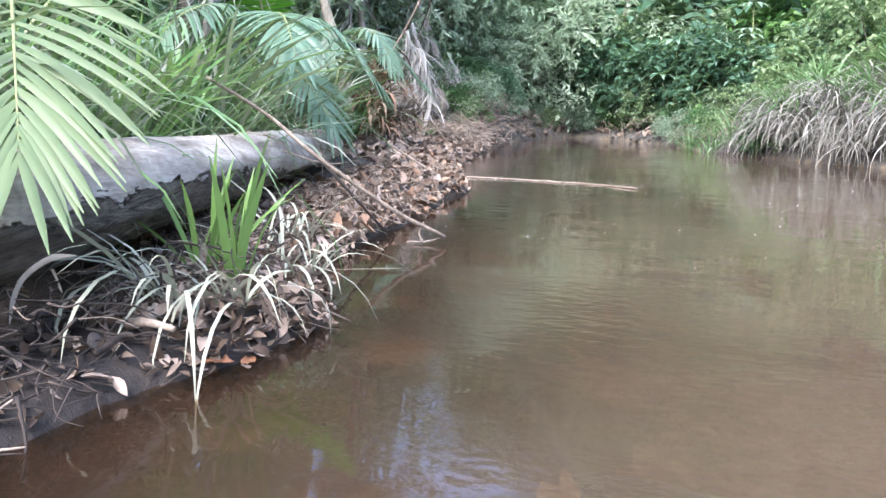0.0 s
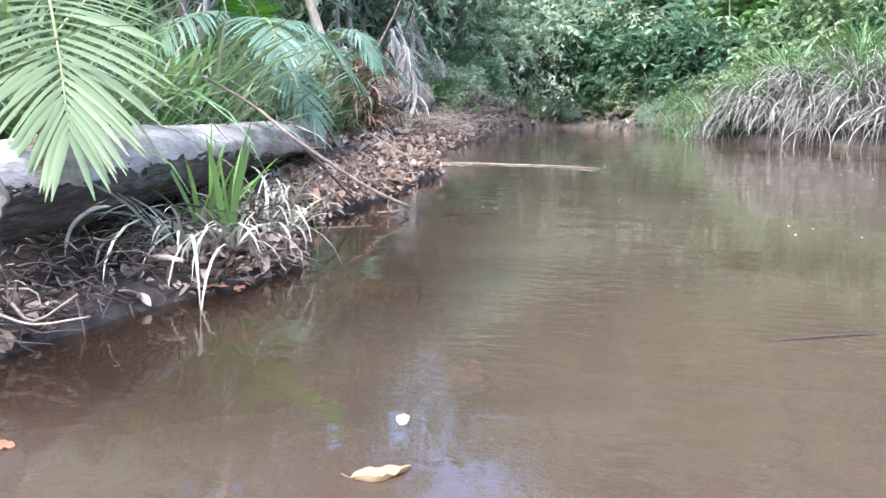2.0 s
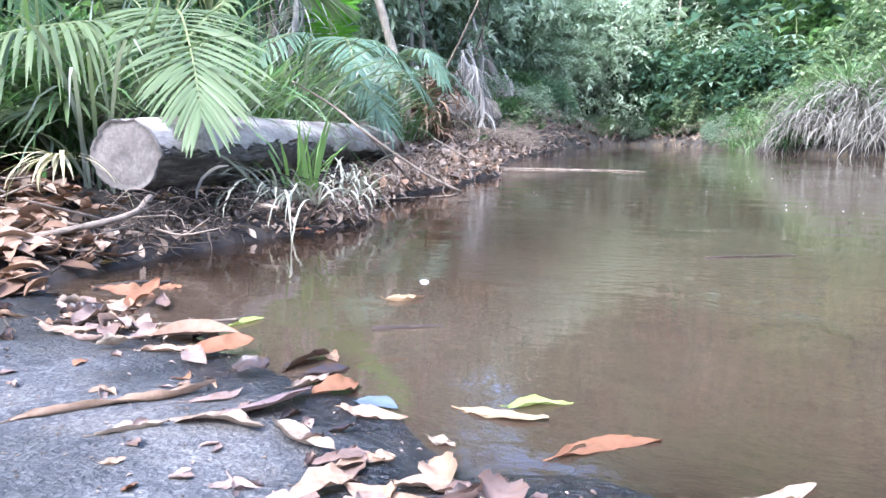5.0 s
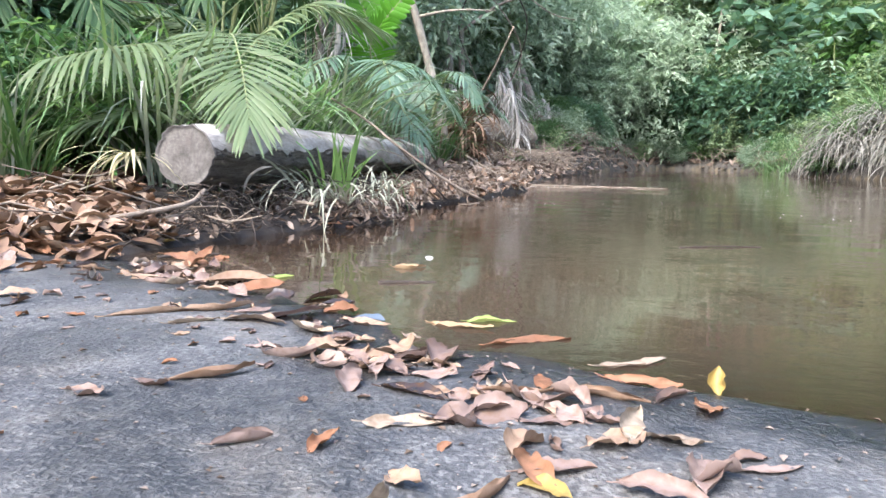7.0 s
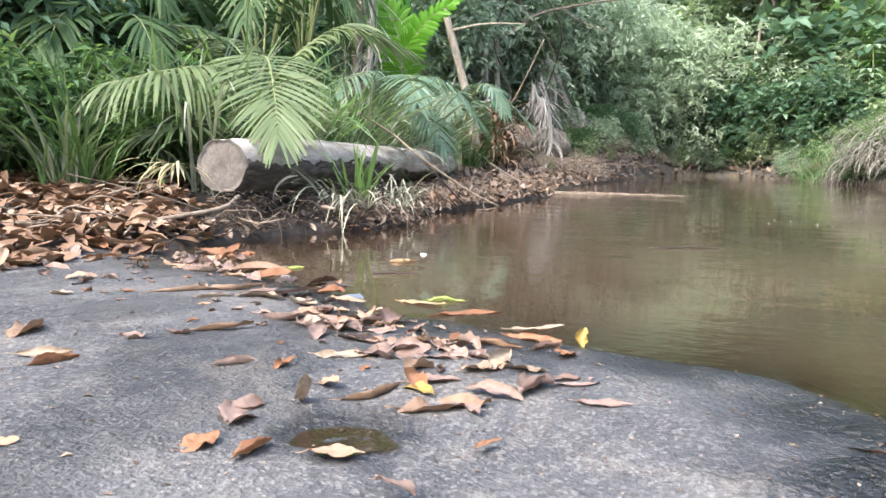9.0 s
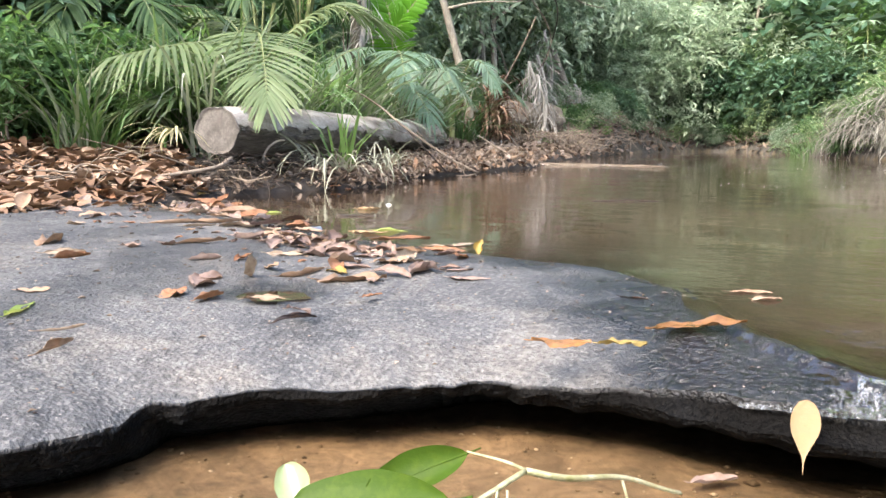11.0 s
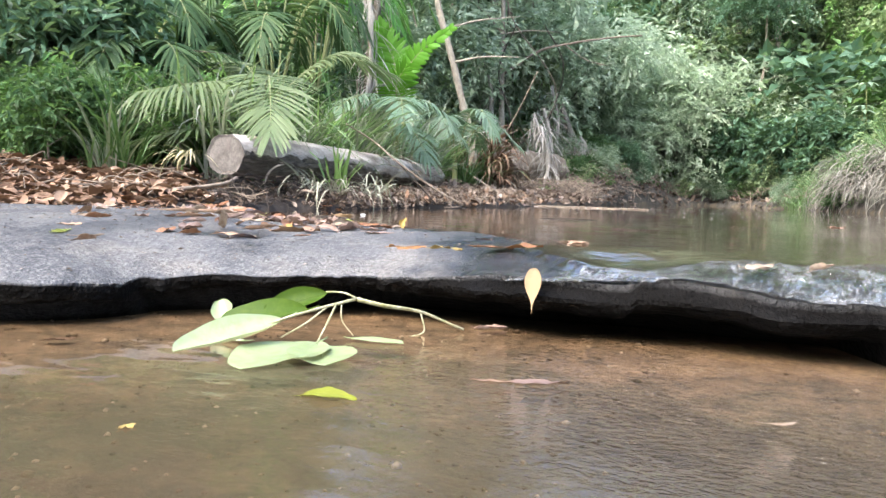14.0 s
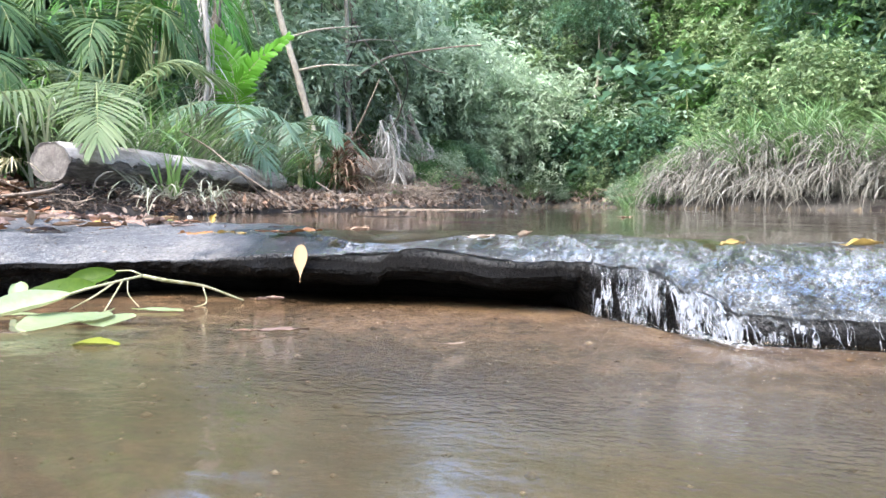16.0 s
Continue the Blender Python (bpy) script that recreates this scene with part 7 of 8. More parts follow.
loose_leaf(0.9, -1.05, 0.07, -20, DRY_PINK, PINK, 0.45, -0.9, 0.4)
loose_leaf(0.081, 0.089, 0.13, 74, DRY_DARK, "dark wet leaf curled at the water's edge", 0.42, -0.5, 0.4, 0, 6, -25, crinkle=0.1)
loose_leaf(0.13, 0.06, 0.1, 55, DRY_DARK, "black sodden leaf at the water's edge", 0.5, -0.4, 0.3, crinkle=0.12)
loose_leaf(0.15, 0.17, 0.11, 85, DRY_DARK, "dark leaf just under the surface", 0.5, 0.1, 0.1, group="fallen leaves on the water", z=-0.006, crinkle=0.05)
loose_leaf(-0.005, -0.164, 0.17, 58, DRY_TAN, "narrow grey-brown rolled leaf on the grey rock", 0.2, 0.3, 1.2, 0.3)
loose_leaf(0.062, -0.14, 0.1, 61, DRY_PINK, PINK, 0.2, 0.3, 0.9)
loose_leaf(0.133, -0.144, 0.205, 68, PURPLE, "long dull purple-brown leaf on the rock", 0.3, 0.25, 0.25, 0.1, 0, -22, crinkle=0.07)
loose_leaf(0.05, -0.3, 0.1, 48, DRY_CREAM, CREAM, 0.3, 0.4, 0.6)
loose_leaf(0.14, -0.01, 0.09, 71, DRY_CREAM, CREAM, 0.45, 0.9, 0.4)
loose_leaf(0.19, -0.03, 0.1, 66, DRY_ORANGE, "reddish brown crumpled leaf at the water's edge", 0.6, -0.5, 0.5)
loose_leaf(0.284, -0.108, 0.115, -4, DRY_TAN, TAN, 0.32, 0.3, 0.5)
loose_leaf(0.272, -0.072, 0.08, -8, BLUISH, "grey-blue wet leaf at the water's edge", 0.5, -0.3, 0.2, crinkle=0.08)
loose_leaf(0.4, -0.17, 0.05, -23, DRY_CREAM, CREAM, 0.6, 0.4, 0.4)
loose_leaf(-0.167, 0.139, 0.185, 25, DRY_TAN, "large tan curled leaf at the rock's edge", 0.34, 0.4, 0.5, 0.2, 0, 15, crinkle=0.1, lift=0.012)
loose_leaf(-0.074, 0.087, 0.125, 44, DRY_ORANGE, "orange folded leaf at the rock's edge", 0.5, 0.3, 0.9, 0.2, 6, 25, crinkle=0.1, lift=0.008)
loose_leaf(-0.17, 0.05, 0.08, 27, DRY_TAN, TAN, 0.42, 0.6, 0.5)
loose_leaf(-0.27, 0.14, 0.09, 80, DRY_PINK, PINK, 0.55, 1.1, 0.5, 0, 15)
loose_leaf(-0.33, 0.06, 0.1, -7, DRY_PINK, PINK, 0.34, 0.8, 0.7)
loose_leaf(-0.42, 0.12, 0.1, 40, DRY_TAN, TAN, 0.4, 0.8, 0.9)
# near the lip
loose_leaf(0.52, -1.24, 0.1, 113, LEAF_FRESH, "yellow-green narrow leaf on the rock", 0.24, 0.3, 0.4)
loose_leaf(0.68, -1.3, 0.075, 56, DRY_CREAM, "white mould-covered twig-like leaf on the rock", 0.14, 0.5, 1.4)
loose_leaf(0.75, -1.37, 0.09, 106, DRY_TAN, "tan rolled leaf near the rock's edge", 0.26, 0.2, 1.5)
loose_leaf(0.45, -1.16, 0.06, 36, DRY_TAN, TAN, 0.4, 0.4, 0.4)
loose_leaf(0.93, -1.1, 0.08, 60, DRY_DARK, "black shrivelled leaf on the rock", 0.22, -0.7, 1.2)
loose_leaf(0.61, -0.91, 0.05, 58, DRY_PINK, PINK, 0.4, 0.6, 0.5)
# at the pool's edge and afloat
FLOAT = "fallen leaves on the water"
loose_leaf(0.45, -0.05, 0.14, -4, HANGING, "cream-yellow leaf floating at the rock's edge", 0.3, 0.3, 0.4, group=FLOAT)
loose_leaf(0.49, 0.0, 0.11, 33, LEAF_FRESH, "yellow-green leaf floating at the rock's edge", 0.34, 0.3, 0.3, group=FLOAT)
loose_leaf(0.6, -0.13, 0.17, 40, DRY_ORANGE, "orange leaf afloat in the shallows", 0.28, 0.15, 0.1, group=FLOAT)
loose_leaf(0.78, -0.21, 0.14, 45, DRY_CREAM, "narrow cream leaf floating on the pool", 0.22, 0.35, 0.3, group=FLOAT)
loose_leaf(0.81, -0.32, 0.12, 4, DRY_ORANGE, "orange and cream leaf at the water's edge", 0.3, 0.5, 0.8)
loose_leaf(0.86, -0.39, 0.09, 60, DRY_PINK, PINK, 0.3, 0.8, 0.8)
loose_leaf(0.91, -0.33, 0.05, 100, LEAF_YELLOW, "yellow crumpled leaf standing up at the water's edge", 0.75, 0.6, 0.9, 0.3, 55)
loose_leaf(0.05, 0.63, 0.105, 37, HANGING, "yellow-brown leaf floating on the pool", 0.45, 0.5, 0.5, group=FLOAT)
loose_leaf(0.03, 0.83, 0.04, 80, FOAM, "small white blossom floating on the pool", 0.6, 0.3, 0.5, group=FLOAT)
loose_leaf(-0.17, 0.32, 0.1, 69, LEAF_FRESH, "fresh green leaf floating at the rock's edge", 0.34, 0.4, 0.4, group=FLOAT)
loose_leaf(0.19, 0.15, 0.12, 51, WET_BROWN, "reddish leaf just under the surface", 0.34, 0.1, 0.1, group=FLOAT, z=-0.005, crinkle=0.05)
loose_leaf(-0.54, 0.58, 0.07, 15, DRY_ORANGE, "orange leaf floating in the corner of the pool", 0.5, 0.4, 0.4, group=FLOAT)
loose_leaf(-0.86, 0.74, 0.09, 49, LEAF_YELLOW, "golden leaf at the muddy edge", 0.36, 0.4, 0.6)
loose_leaf(-0.92, 0.62, 0.1, -6, DRY_CREAM, CREAM, 0.42, 0.5, 0.6)
loose_leaf(-0.71, 1.6, 0.07, 20, DRY_ORANGE, "round orange leaf in the shallows under the log", 0.7, 0.2, 0.2, group=FLOAT)
loose_leaf(-0.68, 1.68, 0.06, 100, DRY_ORANGE, "orange leaf in the shallows under the log", 0.6, 0.2, 0.2, group=FLOAT)
loose_leaf(-0.74, 1.76, 0.06, 10, LEAF_YELLOW, "yellow leaf in the shallows under the log", 0.55, 0.2, 0.2, group=FLOAT)
loose_leaf(1.48, -0.88, 0.17, 40, WET_BROWN, "large orange-brown leaf stranded on the wet rock", 0.32, 0.5, 0.4, 0.3, 0, 6)
loose_leaf(1.35, -0.73, 0.055, 0, DRY_DARK, DARK, 0.25, 0.3, 0.4)
loose_leaf(1.52, -0.57, 0.085, 19, DRY_TAN, "narrow tan leaf floating on the pool", 0.2, 0.3, 0.4, group=FLOAT)
loose_leaf(0.97, -0.61, 0.08, 27, DRY_PINK, PINK, 0.3, 0.3, 0.3)
loose_leaf(1.4, -1.03, 0.075, 30, LEAF_YELLOW, "rotting wet yellow-brown leaf on the dripping edge", 0.5, -0.3, 0.1)
loose_leaf(1.325, -1.06, 0.09, 10, WET_BROWN, "rotting wet brown leaf on the dripping edge", 0.4, -0.25, 0.05)
loose_leaf(2.50, -1.18, 0.09, 60, LEAF_YELLOW, "yellow-green leaf caught above the small fall", 0.36, 0.5, 0.5, group=FLOAT)
loose_leaf(2.72, -1.12, 0.08, 21, LEAF_YELLOW, "yellow-green leaf caught above the small fall", 0.4, 0.5, 0.5, group=FLOAT)
loose_leaf(2.0, -1.03, 0.12, 70, DRY_CREAM, "pale leaf caught where the water spills over", 0.3, 0.4, 0.3, group=FLOAT)
loose_leaf(2.1, -1.05, 0.07, -50, DRY_CREAM, "small pale leaf caught where the water spills over", 0.36, 0.7, 0.6, 0, 25, group=FLOAT)
loose_leaf(2.05, 1.97, 0.11, 38, DRY_TAN, "tan leaf floating far out on the pool", 0.4, 0.4, 0.3, group=FLOAT)
loose_leaf(1.55, -0.62, 0.06, 29, DRY_TAN, "small tan leaf floating on the pool", 0.4, 0.4, 0.3, group=FLOAT)
loose_leaf(1.575, -1.7, 0.085, 12, LEAF_LIMEY, "yellow-green leaf floating on the shallows", 0.52, -0.25, 0.4, 0.1, 0, 10, crinkle=0.08, group=FLOAT)
loose_leaf(1.76, -1.48, 0.11, 40, DRY_TAN, "tan leaf just under the shallow water", 0.3, 0.1, 0.1, group=FLOAT, z=LOW - 0.012)
loose_leaf(1.47, -1.92, 0.022, 70, LEAF_YELLOW, "small yellow leaf scrap floating on the shallows", 0.6, 0.5, 0.4, group=FLOAT)
loose_leaf(1.53, -1.09, 0.075, 40, DRY_PINK, "small pinkish leaf floating below the rock edge", 0.36, 0.5, 0.5, group=FLOAT)
loose_leaf(0.94, -1.58, 0.06, 52, DRY_PINK, "reddish leaf under the shallow water", 0.4, 0.1, 0.2, group=FLOAT, z=LOW - 0.01)
# small scraps and leaves strewn over the upper half of the slab
strew = np.random.default_rng(131)
for k in range(80):
    x = strew.uniform(-0.9, 0.9)
    y = -0.28 - 0.42 * x * strew.uniform(0.8, 1.2) - strew.uniform(0.0, 0.55) ** 1.3 + 0.22
    if -float(side_of(np.array(x), np.array(y), ROCK_SHORE)) < 0.02:
        continue
    kind = int(strew.integers(0, 5))
    loose_leaf(x, y, strew.uniform(0.025, 0.1 if x > 0.4 or x < -0.3 else 0.045), strew.uniform(0, 360), (DRY_TAN, DRY_PINK, DRY_PINK, DRY_ORANGE, DRY_DARK)[kind], (TAN, PINK, PINK, ORANGE, DARK)[kind],
               strew.uniform(0.3, 0.6), strew.normal(0, 0.8), strew.uniform(0.2, 1.0), 0.3, strew.normal(0, 8), strew.normal(0, 10))
# broken leaves piled where the rock meets the pool
for k in range(44):
    u = strew.uniform(0.3, 1)
    x, y = 0.0 + 0.95 * u + 0.05 * strew.normal(), -0.02 - 0.5 * u - 0.06 - abs(0.09 * strew.normal())
    if -float(side_of(np.array(x), np.array(y), ROCK_SHORE)) < -0.02:
        continue
    kind = int(strew.integers(0, 5))
    loose_leaf(x, y, strew.uniform(0.04, 0.11), strew.uniform(0, 360), (DRY_PINK, DRY_PINK, DRY_TAN, DRY_CREAM, DRY_PINK)[kind], (PINK, PINK, TAN, CREAM, PINK)[kind],
               strew.uniform(0.3, 0.65), strew.normal(0, 0.7), strew.uniform(0.2, 1.0), 0.4, strew.normal(0, 6), strew.normal(0, 10), strew.uniform(0, 0.005))
# scraps and broken leaves heaped where the rock, the bank and the pool meet
for k in range(46):
    x, y = strew.normal(-0.42, 0.14), 0.0
    y = 0.19 - 0.32 * (x + 0.42) + 0.07 * strew.normal()
    kind = int(strew.integers(0, 5))
    loose_leaf(x, y, strew.uniform(0.035, 0.12), strew.uniform(0, 360), (DRY_PINK, DRY_TAN, DRY_CREAM, DRY_PINK, DRY_DARK)[kind], (PINK, TAN, CREAM, PINK, DARK)[kind],
               strew.uniform(0.35, 0.65), strew.normal(0, 0.7), strew.uniform(0.2, 0.9), 0.4, strew.normal(0, 8), strew.normal(0, 12), strew.uniform(0, 0.012))
# larger leaves heaped at the left of the slab
for k in range(40):
    x = strew.uniform(-1.15, -0.4)
    y = strew.uniform(-0.35, 0.35) + 0.1
    kind = int(strew.integers(0, 4))
    loose_leaf(x, y, strew.uniform(0.08, 0.16), strew.uniform(0, 360), (DRY_TAN, DRY_PINK, DRY_TAN, DRY_ORANGE)[kind], (TAN, PINK, TAN, ORANGE)[kind],
               strew.uniform(0.3, 0.5), strew.normal(0, 0.9), strew.uniform(0.2, 1.0), 0.3, strew.normal(0, 10), strew.normal(0, 14), 0.012)

# the long bent blade by the log, the leaf hanging over the rock's edge
loose_leaf(1.627, -1.128, 0.083, 95, HANGING, "cream leaf stuck hanging over the dark rock edge", 0.44, 0.1, 0.25, 0.0, 84, blunt=1.9, crinkle=0.05, z=-0.054)

# specks of bark, grit and leaf crumbs on the slab
sp = np.random.default_rng(141)
x = sp.uniform(-1.0, 1.6, 3600)
y = sp.uniform(-1.9, 0.5, 3600)
ok = (side_of(x, y, LIP) > 0.02) & (-side_of(x, y, ROCK_SHORE) > 0.0)
x, y = x[ok], y[ok]
size = sp.uniform(0.002, 0.009, len(x)) * np.where(sp.uniform(size=len(x)) < 0.1, 1.8, 1.0)
a = sp.uniform(0, 6.283, len(x))
V, T = leaves(np.column_stack([x, y, slab_top(x, y) + 0.001]), np.column_stack([np.cos(a), np.sin(a), 0.2 * sp.normal(size=len(x))]), (0, 0, 1.0), size, size * 0.6, 0.1, 0.3, True)
tagged(new("leaf_crumbs", mesh_of("leaf_crumbs", V, T, LITTER_GREY)), "small leaf crumbs and grit strewn over the rock", "debris", kind="stuff")

# pebbles and bits on the bed of the shallows
x, y = np.concatenate([sp.uniform(-0.2, 4.0, 1500), sp.uniform(0.3, 1.9, 900)]), np.concatenate([sp.uniform(-3.2, -0.9, 1500), sp.uniform(-2.1, -1.0, 900)])
ok = side_of(x, y, LIP) < 0.1
x, y = x[ok], y[ok]
n = len(x)
s = sp.uniform(0.0014, 0.0055, n) * np.where(sp.uniform(size=n) < 0.06, 2.0, 1.0)
oct_ = np.array([(1, 0, 0), (0, 1, 0), (-1, 0, 0), (0, -1, 0), (0, 0, 0.6), (0, 0, -0.6)], float)
V = np.column_stack([x, y, ground_height(x, y) + 0.2 * s])[:, None] + oct_[None] * s[:, None, None] * sp.uniform(0.6, 1.3, (n, 6, 1))
pat = np.array([(0, 1, 4), (1, 2, 4), (2, 3, 4), (3, 0, 4), (1, 0, 5), (2, 1, 5), (3, 2, 5), (0, 3, 5)])
T = (pat[None] + (np.arange(n) * 6)[:, None, None]).reshape(-1, 3)
tagged(new("pebbles", mesh_of("pebbles", V.reshape(-1, 3), T, PEBBLE)), "small brown pebbles and bits on the sandy bed", "pebbles", kind="stuff")

# sunken and drifting leaves in front of the overhang
loose_leaf(1.765, -1.466, 0.1, 32, DRY_PINK, "pinkish tan leaf lying in the shallow water", 0.26, -0.15, 0.1, 0.0, z=LOW + 0.001, group=FLOAT)
loose_leaf(1.712, -1.5, 0.06, 20, DRY_TAN, "narrow tan leaf lying in the shallow water", 0.2, 0.15, 0.1, 0.0, z=LOW + 0.001, group=FLOAT)
loose_leaf(2.08, -1.512, 0.055, 38, DRY_CREAM, "thin pale leaf scrap on the shallow water", 0.14, 0.2, 0.1, 0.0, z=LOW + 0.001, group=FLOAT)


# ---- the fresh sprig lying in the shallows ----
def sprig():
    here = np.array((1.37, -1.32, LOW))
    base = thing("leafy_sprig", tuple(here), "broken leafy green sprig lying half in the shallow water", "sprig")
    runs = [([(1.50, -1.15, -0.14), (1.486, -1.173, -0.129), (1.447, -1.222, -0.103), (1.404, -1.285, -0.088), (1.366, -1.31, -0.077)], (0.0035, 0.0045)),
            ([(1.366, -1.31, -0.077), (1.345, -1.32, -0.067), (1.297, -1.305, -0.07)], (0.003, 0.002)),
            ([(1.366, -1.31, -0.077), (1.334, -1.397, -0.09), (1.312, -1.442, -0.1), (1.29, -1.47, -0.112)], (0.004, 0.0025)),
            ([(1.345, -1.37, -0.086), (1.335, -1.42, -0.11), (1.315, -1.46, -0.13)], (0.0025, 0.0018)),
            ([(1.352, -1.355, -0.084), (1.362, -1.4, -0.115), (1.366, -1.43, -0.138)], (0.0025, 0.0018)),
            ([(1.36, -1.35, -0.084), (1.365, -1.355, -0.11), (1.385, -1.35, -0.135)], (0.0022, 0.0016)),
            ([(1.447, -1.222, -0.105), (1.455, -1.223, -0.138), (1.44, -1.25, -0.146)], (0.0025, 0.0015))]
    for pts, (a, b) in runs:
        V, Q = tube(curve_points(pts, 20), np.linspace(a, b, 20) * 0.78, 8, 0.5)
        part("stem", mesh_of("stem", V - here, tris(Q), STEM_GREEN), base)
    specs = [((1.304, -1.439, -0.107), (1.251, -1.634, -0.139), 0.38, LEAF_SPRIG, 0.22, -14),
             ((1.363, -1.421, -0.138), (1.381, -1.634, -0.1435), 0.62, LEAF_SPRIG, 0.03, 0),
             ((1.377, -1.443, -0.139), (1.468, -1.551, -0.143), 0.75, LEAF_SPRIG, 0.05, 0),
             ((1.380, -1.349, -0.141), (1.474, -1.331, -0.143), 0.42, LEAF_SPRIG, 0.10, 0),
             ((1.297, -1.305, -0.07), (1.21, -1.375, -0.108), 0.42, LEAF_SPRIG_DARK, -0.40, -48),
             ((1.311, -1.374, -0.100), (1.129, -1.391, -0.132), 0.40, LEAF_SPRIG_DARK, 0.35, -30),
             ((1.143, -1.39, -0.134), (1.100, -1.365, -0.098), 0.70, LEAF_SPRIG, 0.30, -30),
             ((1.249, -1.467, -0.141), (1.144, -1.495, -0.143), 0.28, LEAF_SPRIG, 0.05, 0)]
    for k, (a, b, wide, mt, curl, roll) in enumerate(specs):
        a, b = np.array(a), np.array(b)
        L = float(np.linalg.norm(b - a))
        V, T = leaf_shape(L, L * wide, curl, 0.5 if roll else 0.14, 0.25 if roll else 0.05, 900 + k, 27, 7, 0.85, 0.03)
        spine = V[3:27 * 7:7] - (0, 0, 0.0004)
        V, T = join((V, T), (lambda r: (r[0], tris(r[1])))(tube(spine, np.linspace(0.0016, 0.0005, 27), 6)))
        x = unit(b - a)
        y = unit(np.cross((0, 0, 1.0), x))
        zz = np.cross(x, y)
        c, s = math.cos(radians(roll)), math.sin(radians(roll))
        y, zz = y * c + zz * s, zz * c - y * s
        W = V[:, :1] * x + V[:, 1:2] * y + V[:, 2:] * zz + (a + b) / 2
        part("leaf", mesh_of("leaf", W - here, T, mt), base, "pale green leaf underside" if mt is LEAF_SPRIG else "glossy dark green leaf")
    return base


sprig()


# ---- the small fall ----
def fall_material():
    n = Nodes("falling_water")
    at = n.world_place()
    streak = n.noise(80, 5, 0.65, n.add("Mapping", Vector=at, Scale=(1, 1, 0.22)).outputs[0], 1.2)
    blots = n.noise(16, 2, 0.5, at)
    white = n.ramp(n.maths("MULTIPLY", streak, n.maths("ADD", blots, 0.5)), (0.42, (0, 0, 0)), (0.58, (1, 1, 1)))
    normal = n.bump(streak, 1.0, 0.012)
    clear = n.add("BsdfTransparent", Color=(0.88, 0.9, 0.9, 1))
    gloss = n.add("BsdfGlossy", Color=(1, 1, 1, 1), Roughness=0.06, Normal=normal)
    fres = n.add("Fresnel", IOR=1.33, Normal=normal)
    glass = n.add("MixShader", Fac=fres.outputs[0], i1=clear.outputs[0], i2=gloss.outputs[0])
    froth = n.add("BsdfPrincipled", Base_Color=(0.3, 0.32, 0.35, 1), Roughness=0.25, Normal=normal)
    return n.done(n.add("MixShader", Fac=n.maths("MULTIPLY", white, 0.6), i1=glass.outputs[0], i2=froth.outputs[0]))


FALLING = fall_material()


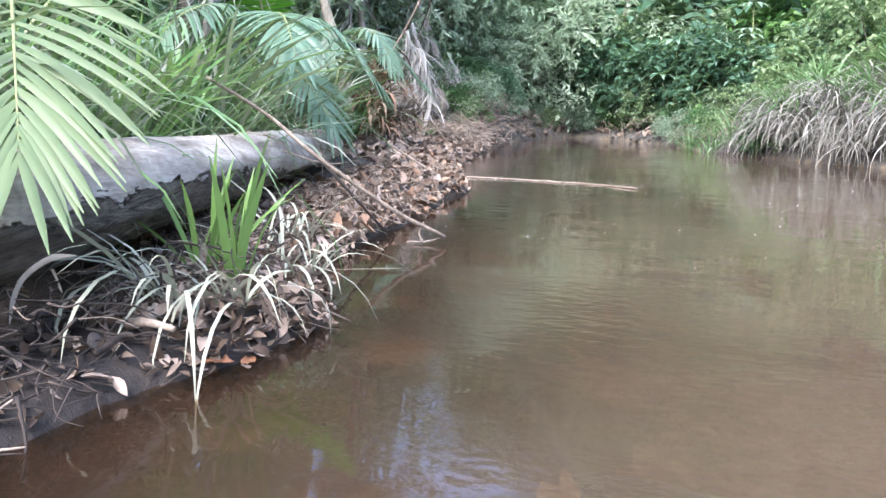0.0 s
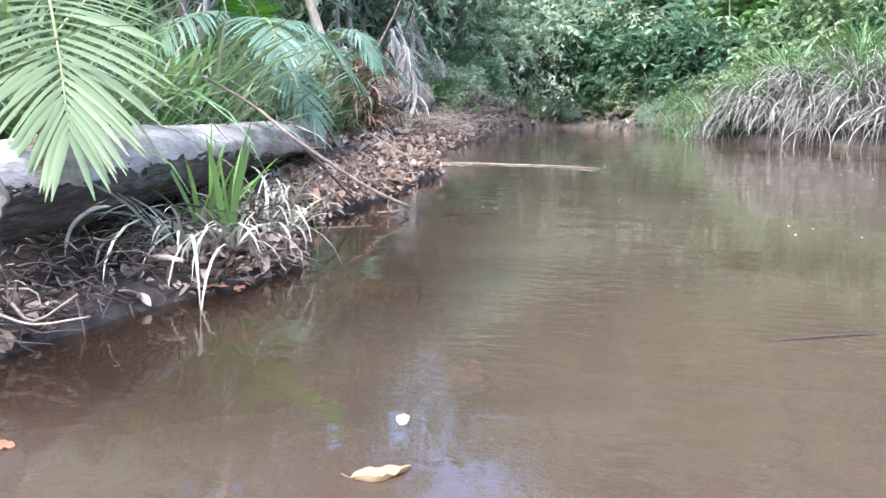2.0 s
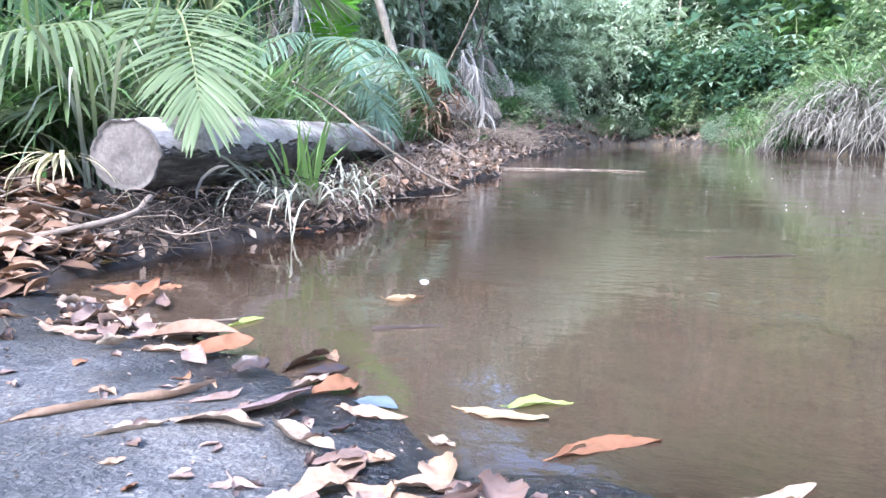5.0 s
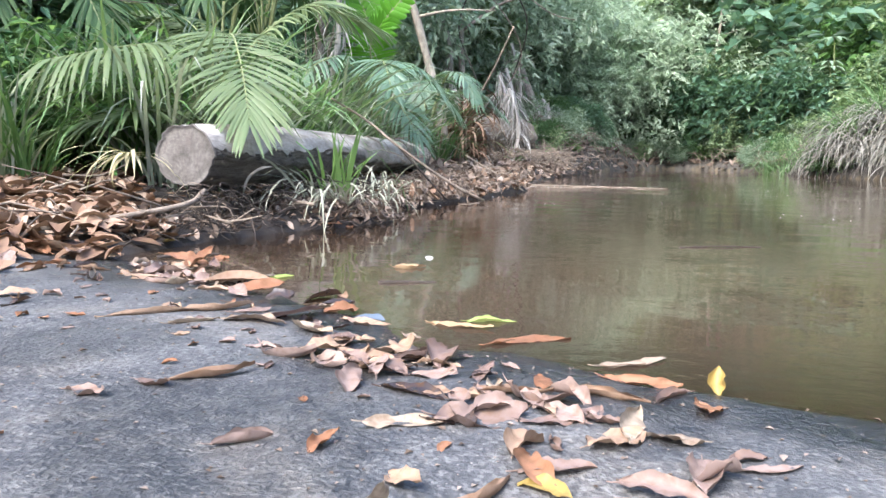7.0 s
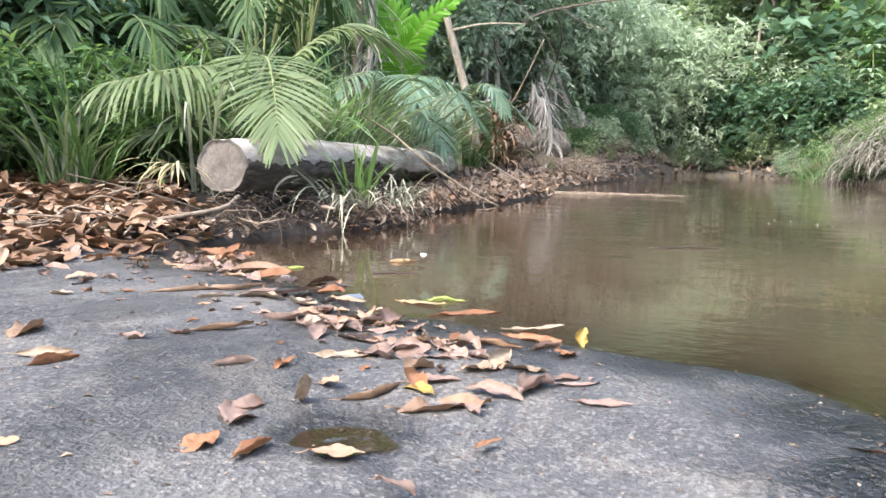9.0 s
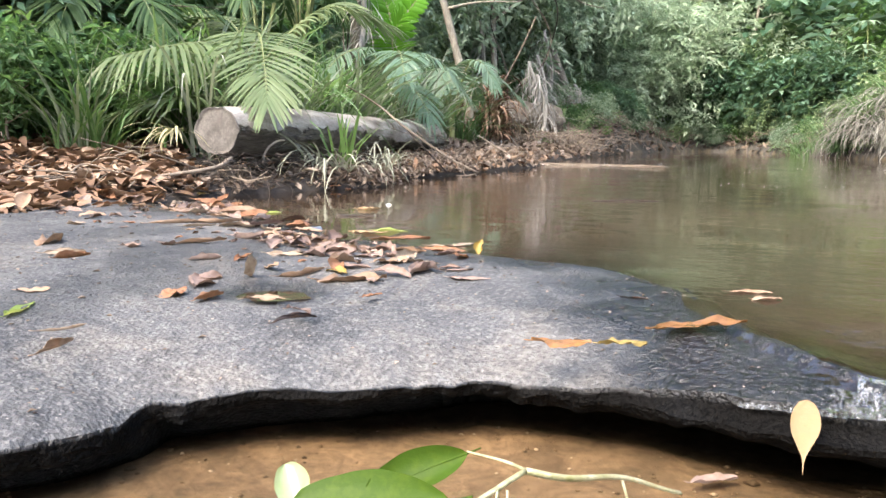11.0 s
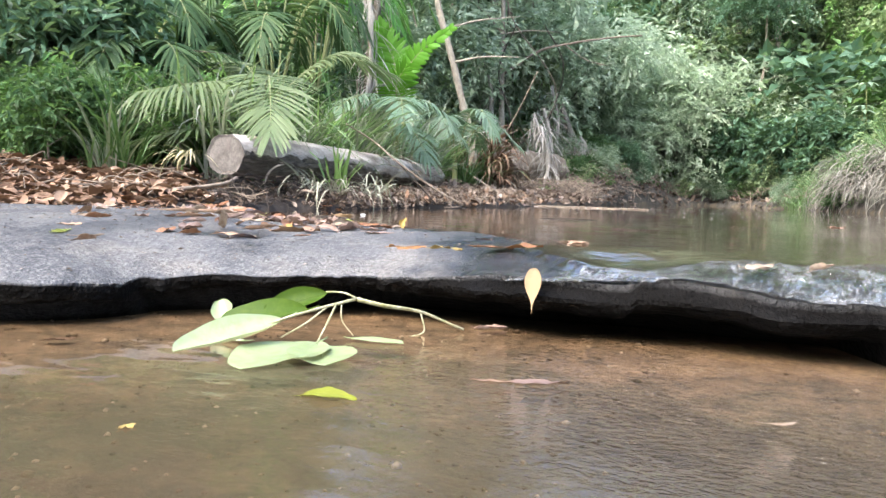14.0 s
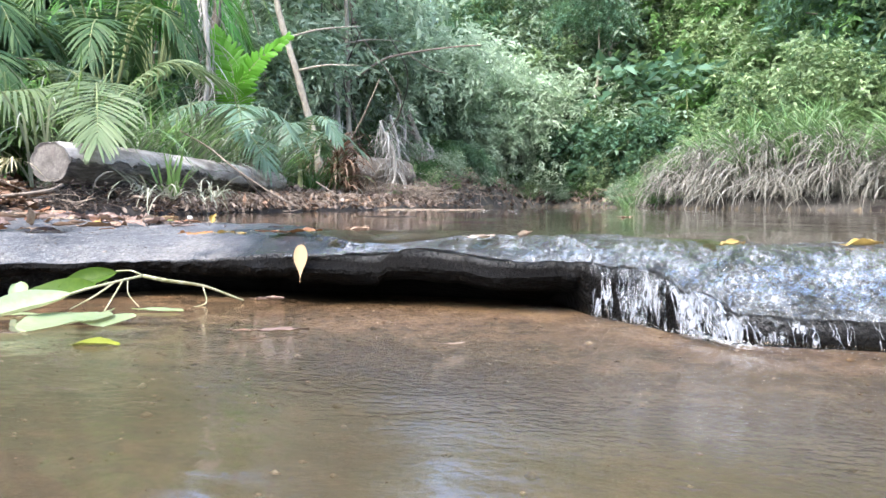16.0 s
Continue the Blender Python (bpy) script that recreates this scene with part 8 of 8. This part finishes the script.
def small_fall():
    r = np.random.default_rng(161)
    here = np.array((2.4, -1.33, LOW))
    base = thing("small_waterfall", tuple(here), "little waterfall spilling over the dark rock edge in white strands", "waterfall")
    f = curve_points(LIP[1:-1], 4000)
    out = -BACK
    def curtain(name, a, b, across, throw, frayed, label, seed):
        """A thin torn sheet of water that leaves the lip and drops to the shallows."""
        span = np.linspace(a, b, across)
        p = np.array([f[int(np.argmin(np.abs(f[:, 0] - x) + 10 * (f[:, 0] < 2.0)))] for x in span])
        top = slab_top(p[:, 0], p[:, 1]) + 0.005
        v = np.linspace(0, 1, 22)
        S, Q_ = np.meshgrid(span, v, indexing="ij")
        ahead = -0.015 + (throw + 0.015) * Q_ ** 0.6 + 0.010 * lump(S * 60, Q_ * 1.3, 1.0, seed, 3) + 0.004 * lump(S * 190, Q_ * 3.0, 1.0, seed + 1, 2)
        side = 0.004 * lump(S * 45, Q_ * 2.0, 1.0, seed + 2, 2)
        P = np.stack([p[:, :1] + out[0] * ahead + side, p[:, 1:] + out[1] * ahead, top[:, None] + (LOW - 0.004 - top[:, None]) * Q_ ** 1.35], -1)
        m_, n_ = P.shape[:2]
        i, j = np.meshgrid(np.arange(m_ - 1), np.arange(n_ - 1), indexing="ij")
        quads = np.stack([i * n_ + j, i * n_ + j + 1, (i + 1) * n_ + j + 1, (i + 1) * n_ + j], -1).reshape(-1, 4)
        torn = lump(S[:-1, :-1] * 85, Q_[:-1, :-1] * 2.2, 1.0, seed + 3, 3).ravel() > frayed
        part(name, mesh_of(name, P.reshape(-1, 3) - here, tris(quads[~torn]), FALLING), base, label)
    curtain("water_curtain", 2.238, 2.385, 110, 0.022, 0.12, "thin torn curtain of clear and white water", 171)
    curtain("water_chute", 2.385, 2.475, 80, 0.06, 0.45, "smooth white chute of water in the notch", 181)
    curtain("water_curtain", 2.475, 2.62, 100, 0.012, -0.12, "sparse trickles over the dark rock", 191)
    # single strands beside the sheets
    spots = np.concatenate([r.uniform(2.238, 2.38, 22), r.normal(2.43, 0.02, 12), r.uniform(2.48, 3.1, 46)])
    for x in spots:
        p = f[int(np.argmin(np.abs(f[:, 0] - x) + 10 * (f[:, 0] < 2.0)))]
        jet = 2.385 < x < 2.475
        top = float(slab_top(p[0], p[1])) + 0.004
        throw = r.uniform(0.04, 0.07) if jet else r.uniform(0.01, 0.026)
        foot = LOW if jet or r.uniform() < 0.6 else LOW + r.uniform(0.0, 0.5) * (top - LOW)
        q = np.linspace(0.0 if jet or r.uniform() < 0.3 else r.uniform(0.1, 0.6), 1, 12)
        ahead = -0.01 + (throw + 0.012) * q ** 0.6
        side = np.cumsum(r.normal(0, 0.0013, 12)) * (1.6 if jet else 1.0)
        line = np.column_stack([p[0] + out[0] * ahead + side, p[1] + out[1] * ahead, top + (foot - 0.003 - top) * q ** 1.4])
        beads = np.abs(r.normal(0.7, 0.5, 12)) + 0.1
        V, Q = tube(line, r.uniform(0.0005, 0.0013) * (1.5 if jet else 1.0) * beads, 6)
        part("strand", mesh_of("strand", V - here, tris(Q), FALLING), base)
    # froth where the strands land
    n = 600
    x = np.concatenate([r.uniform(2.22, 3.1, n // 3), r.normal(2.45, 0.035, n - n // 3)])
    i = np.argmin(np.abs(f[:, 0][None] - x[:, None]) + 10 * (f[:, 0] < 2.0)[None], 1)
    p = f[i] - BACK * (0.07 + 0.03 * r.normal(size=(n, 1))) + r.normal(0, 0.006, (n, 2))
    s = r.uniform(0.0004, 0.0014, n) * np.where(r.uniform(size=n) < 0.08, 2.0, 1.0)
    a = np.linspace(0, 2 * np.pi, 6, endpoint=False)
    ring = np.stack([np.cos(a), np.sin(a), np.zeros(6)], -1)
    c = np.column_stack([p, np.full(n, LOW + 0.001)]) - here
    V = np.concatenate([c[:, None] + ring[None] * s[:, None, None], (c + np.column_stack([0 * s, 0 * s, 0.4 * s]))[:, None]], 1).reshape(-1, 3)
    k = np.arange(6)
    T = (np.stack([k, (k + 1) % 6, np.full(6, 6)], -1)[None] + (np.arange(n) * 7)[:, None, None]).reshape(-1, 3)
    tagged(part("froth", mesh_of("froth", V, T, FOAM), base, "white froth where the water lands"), kind="stuff")
    return base


small_fall()
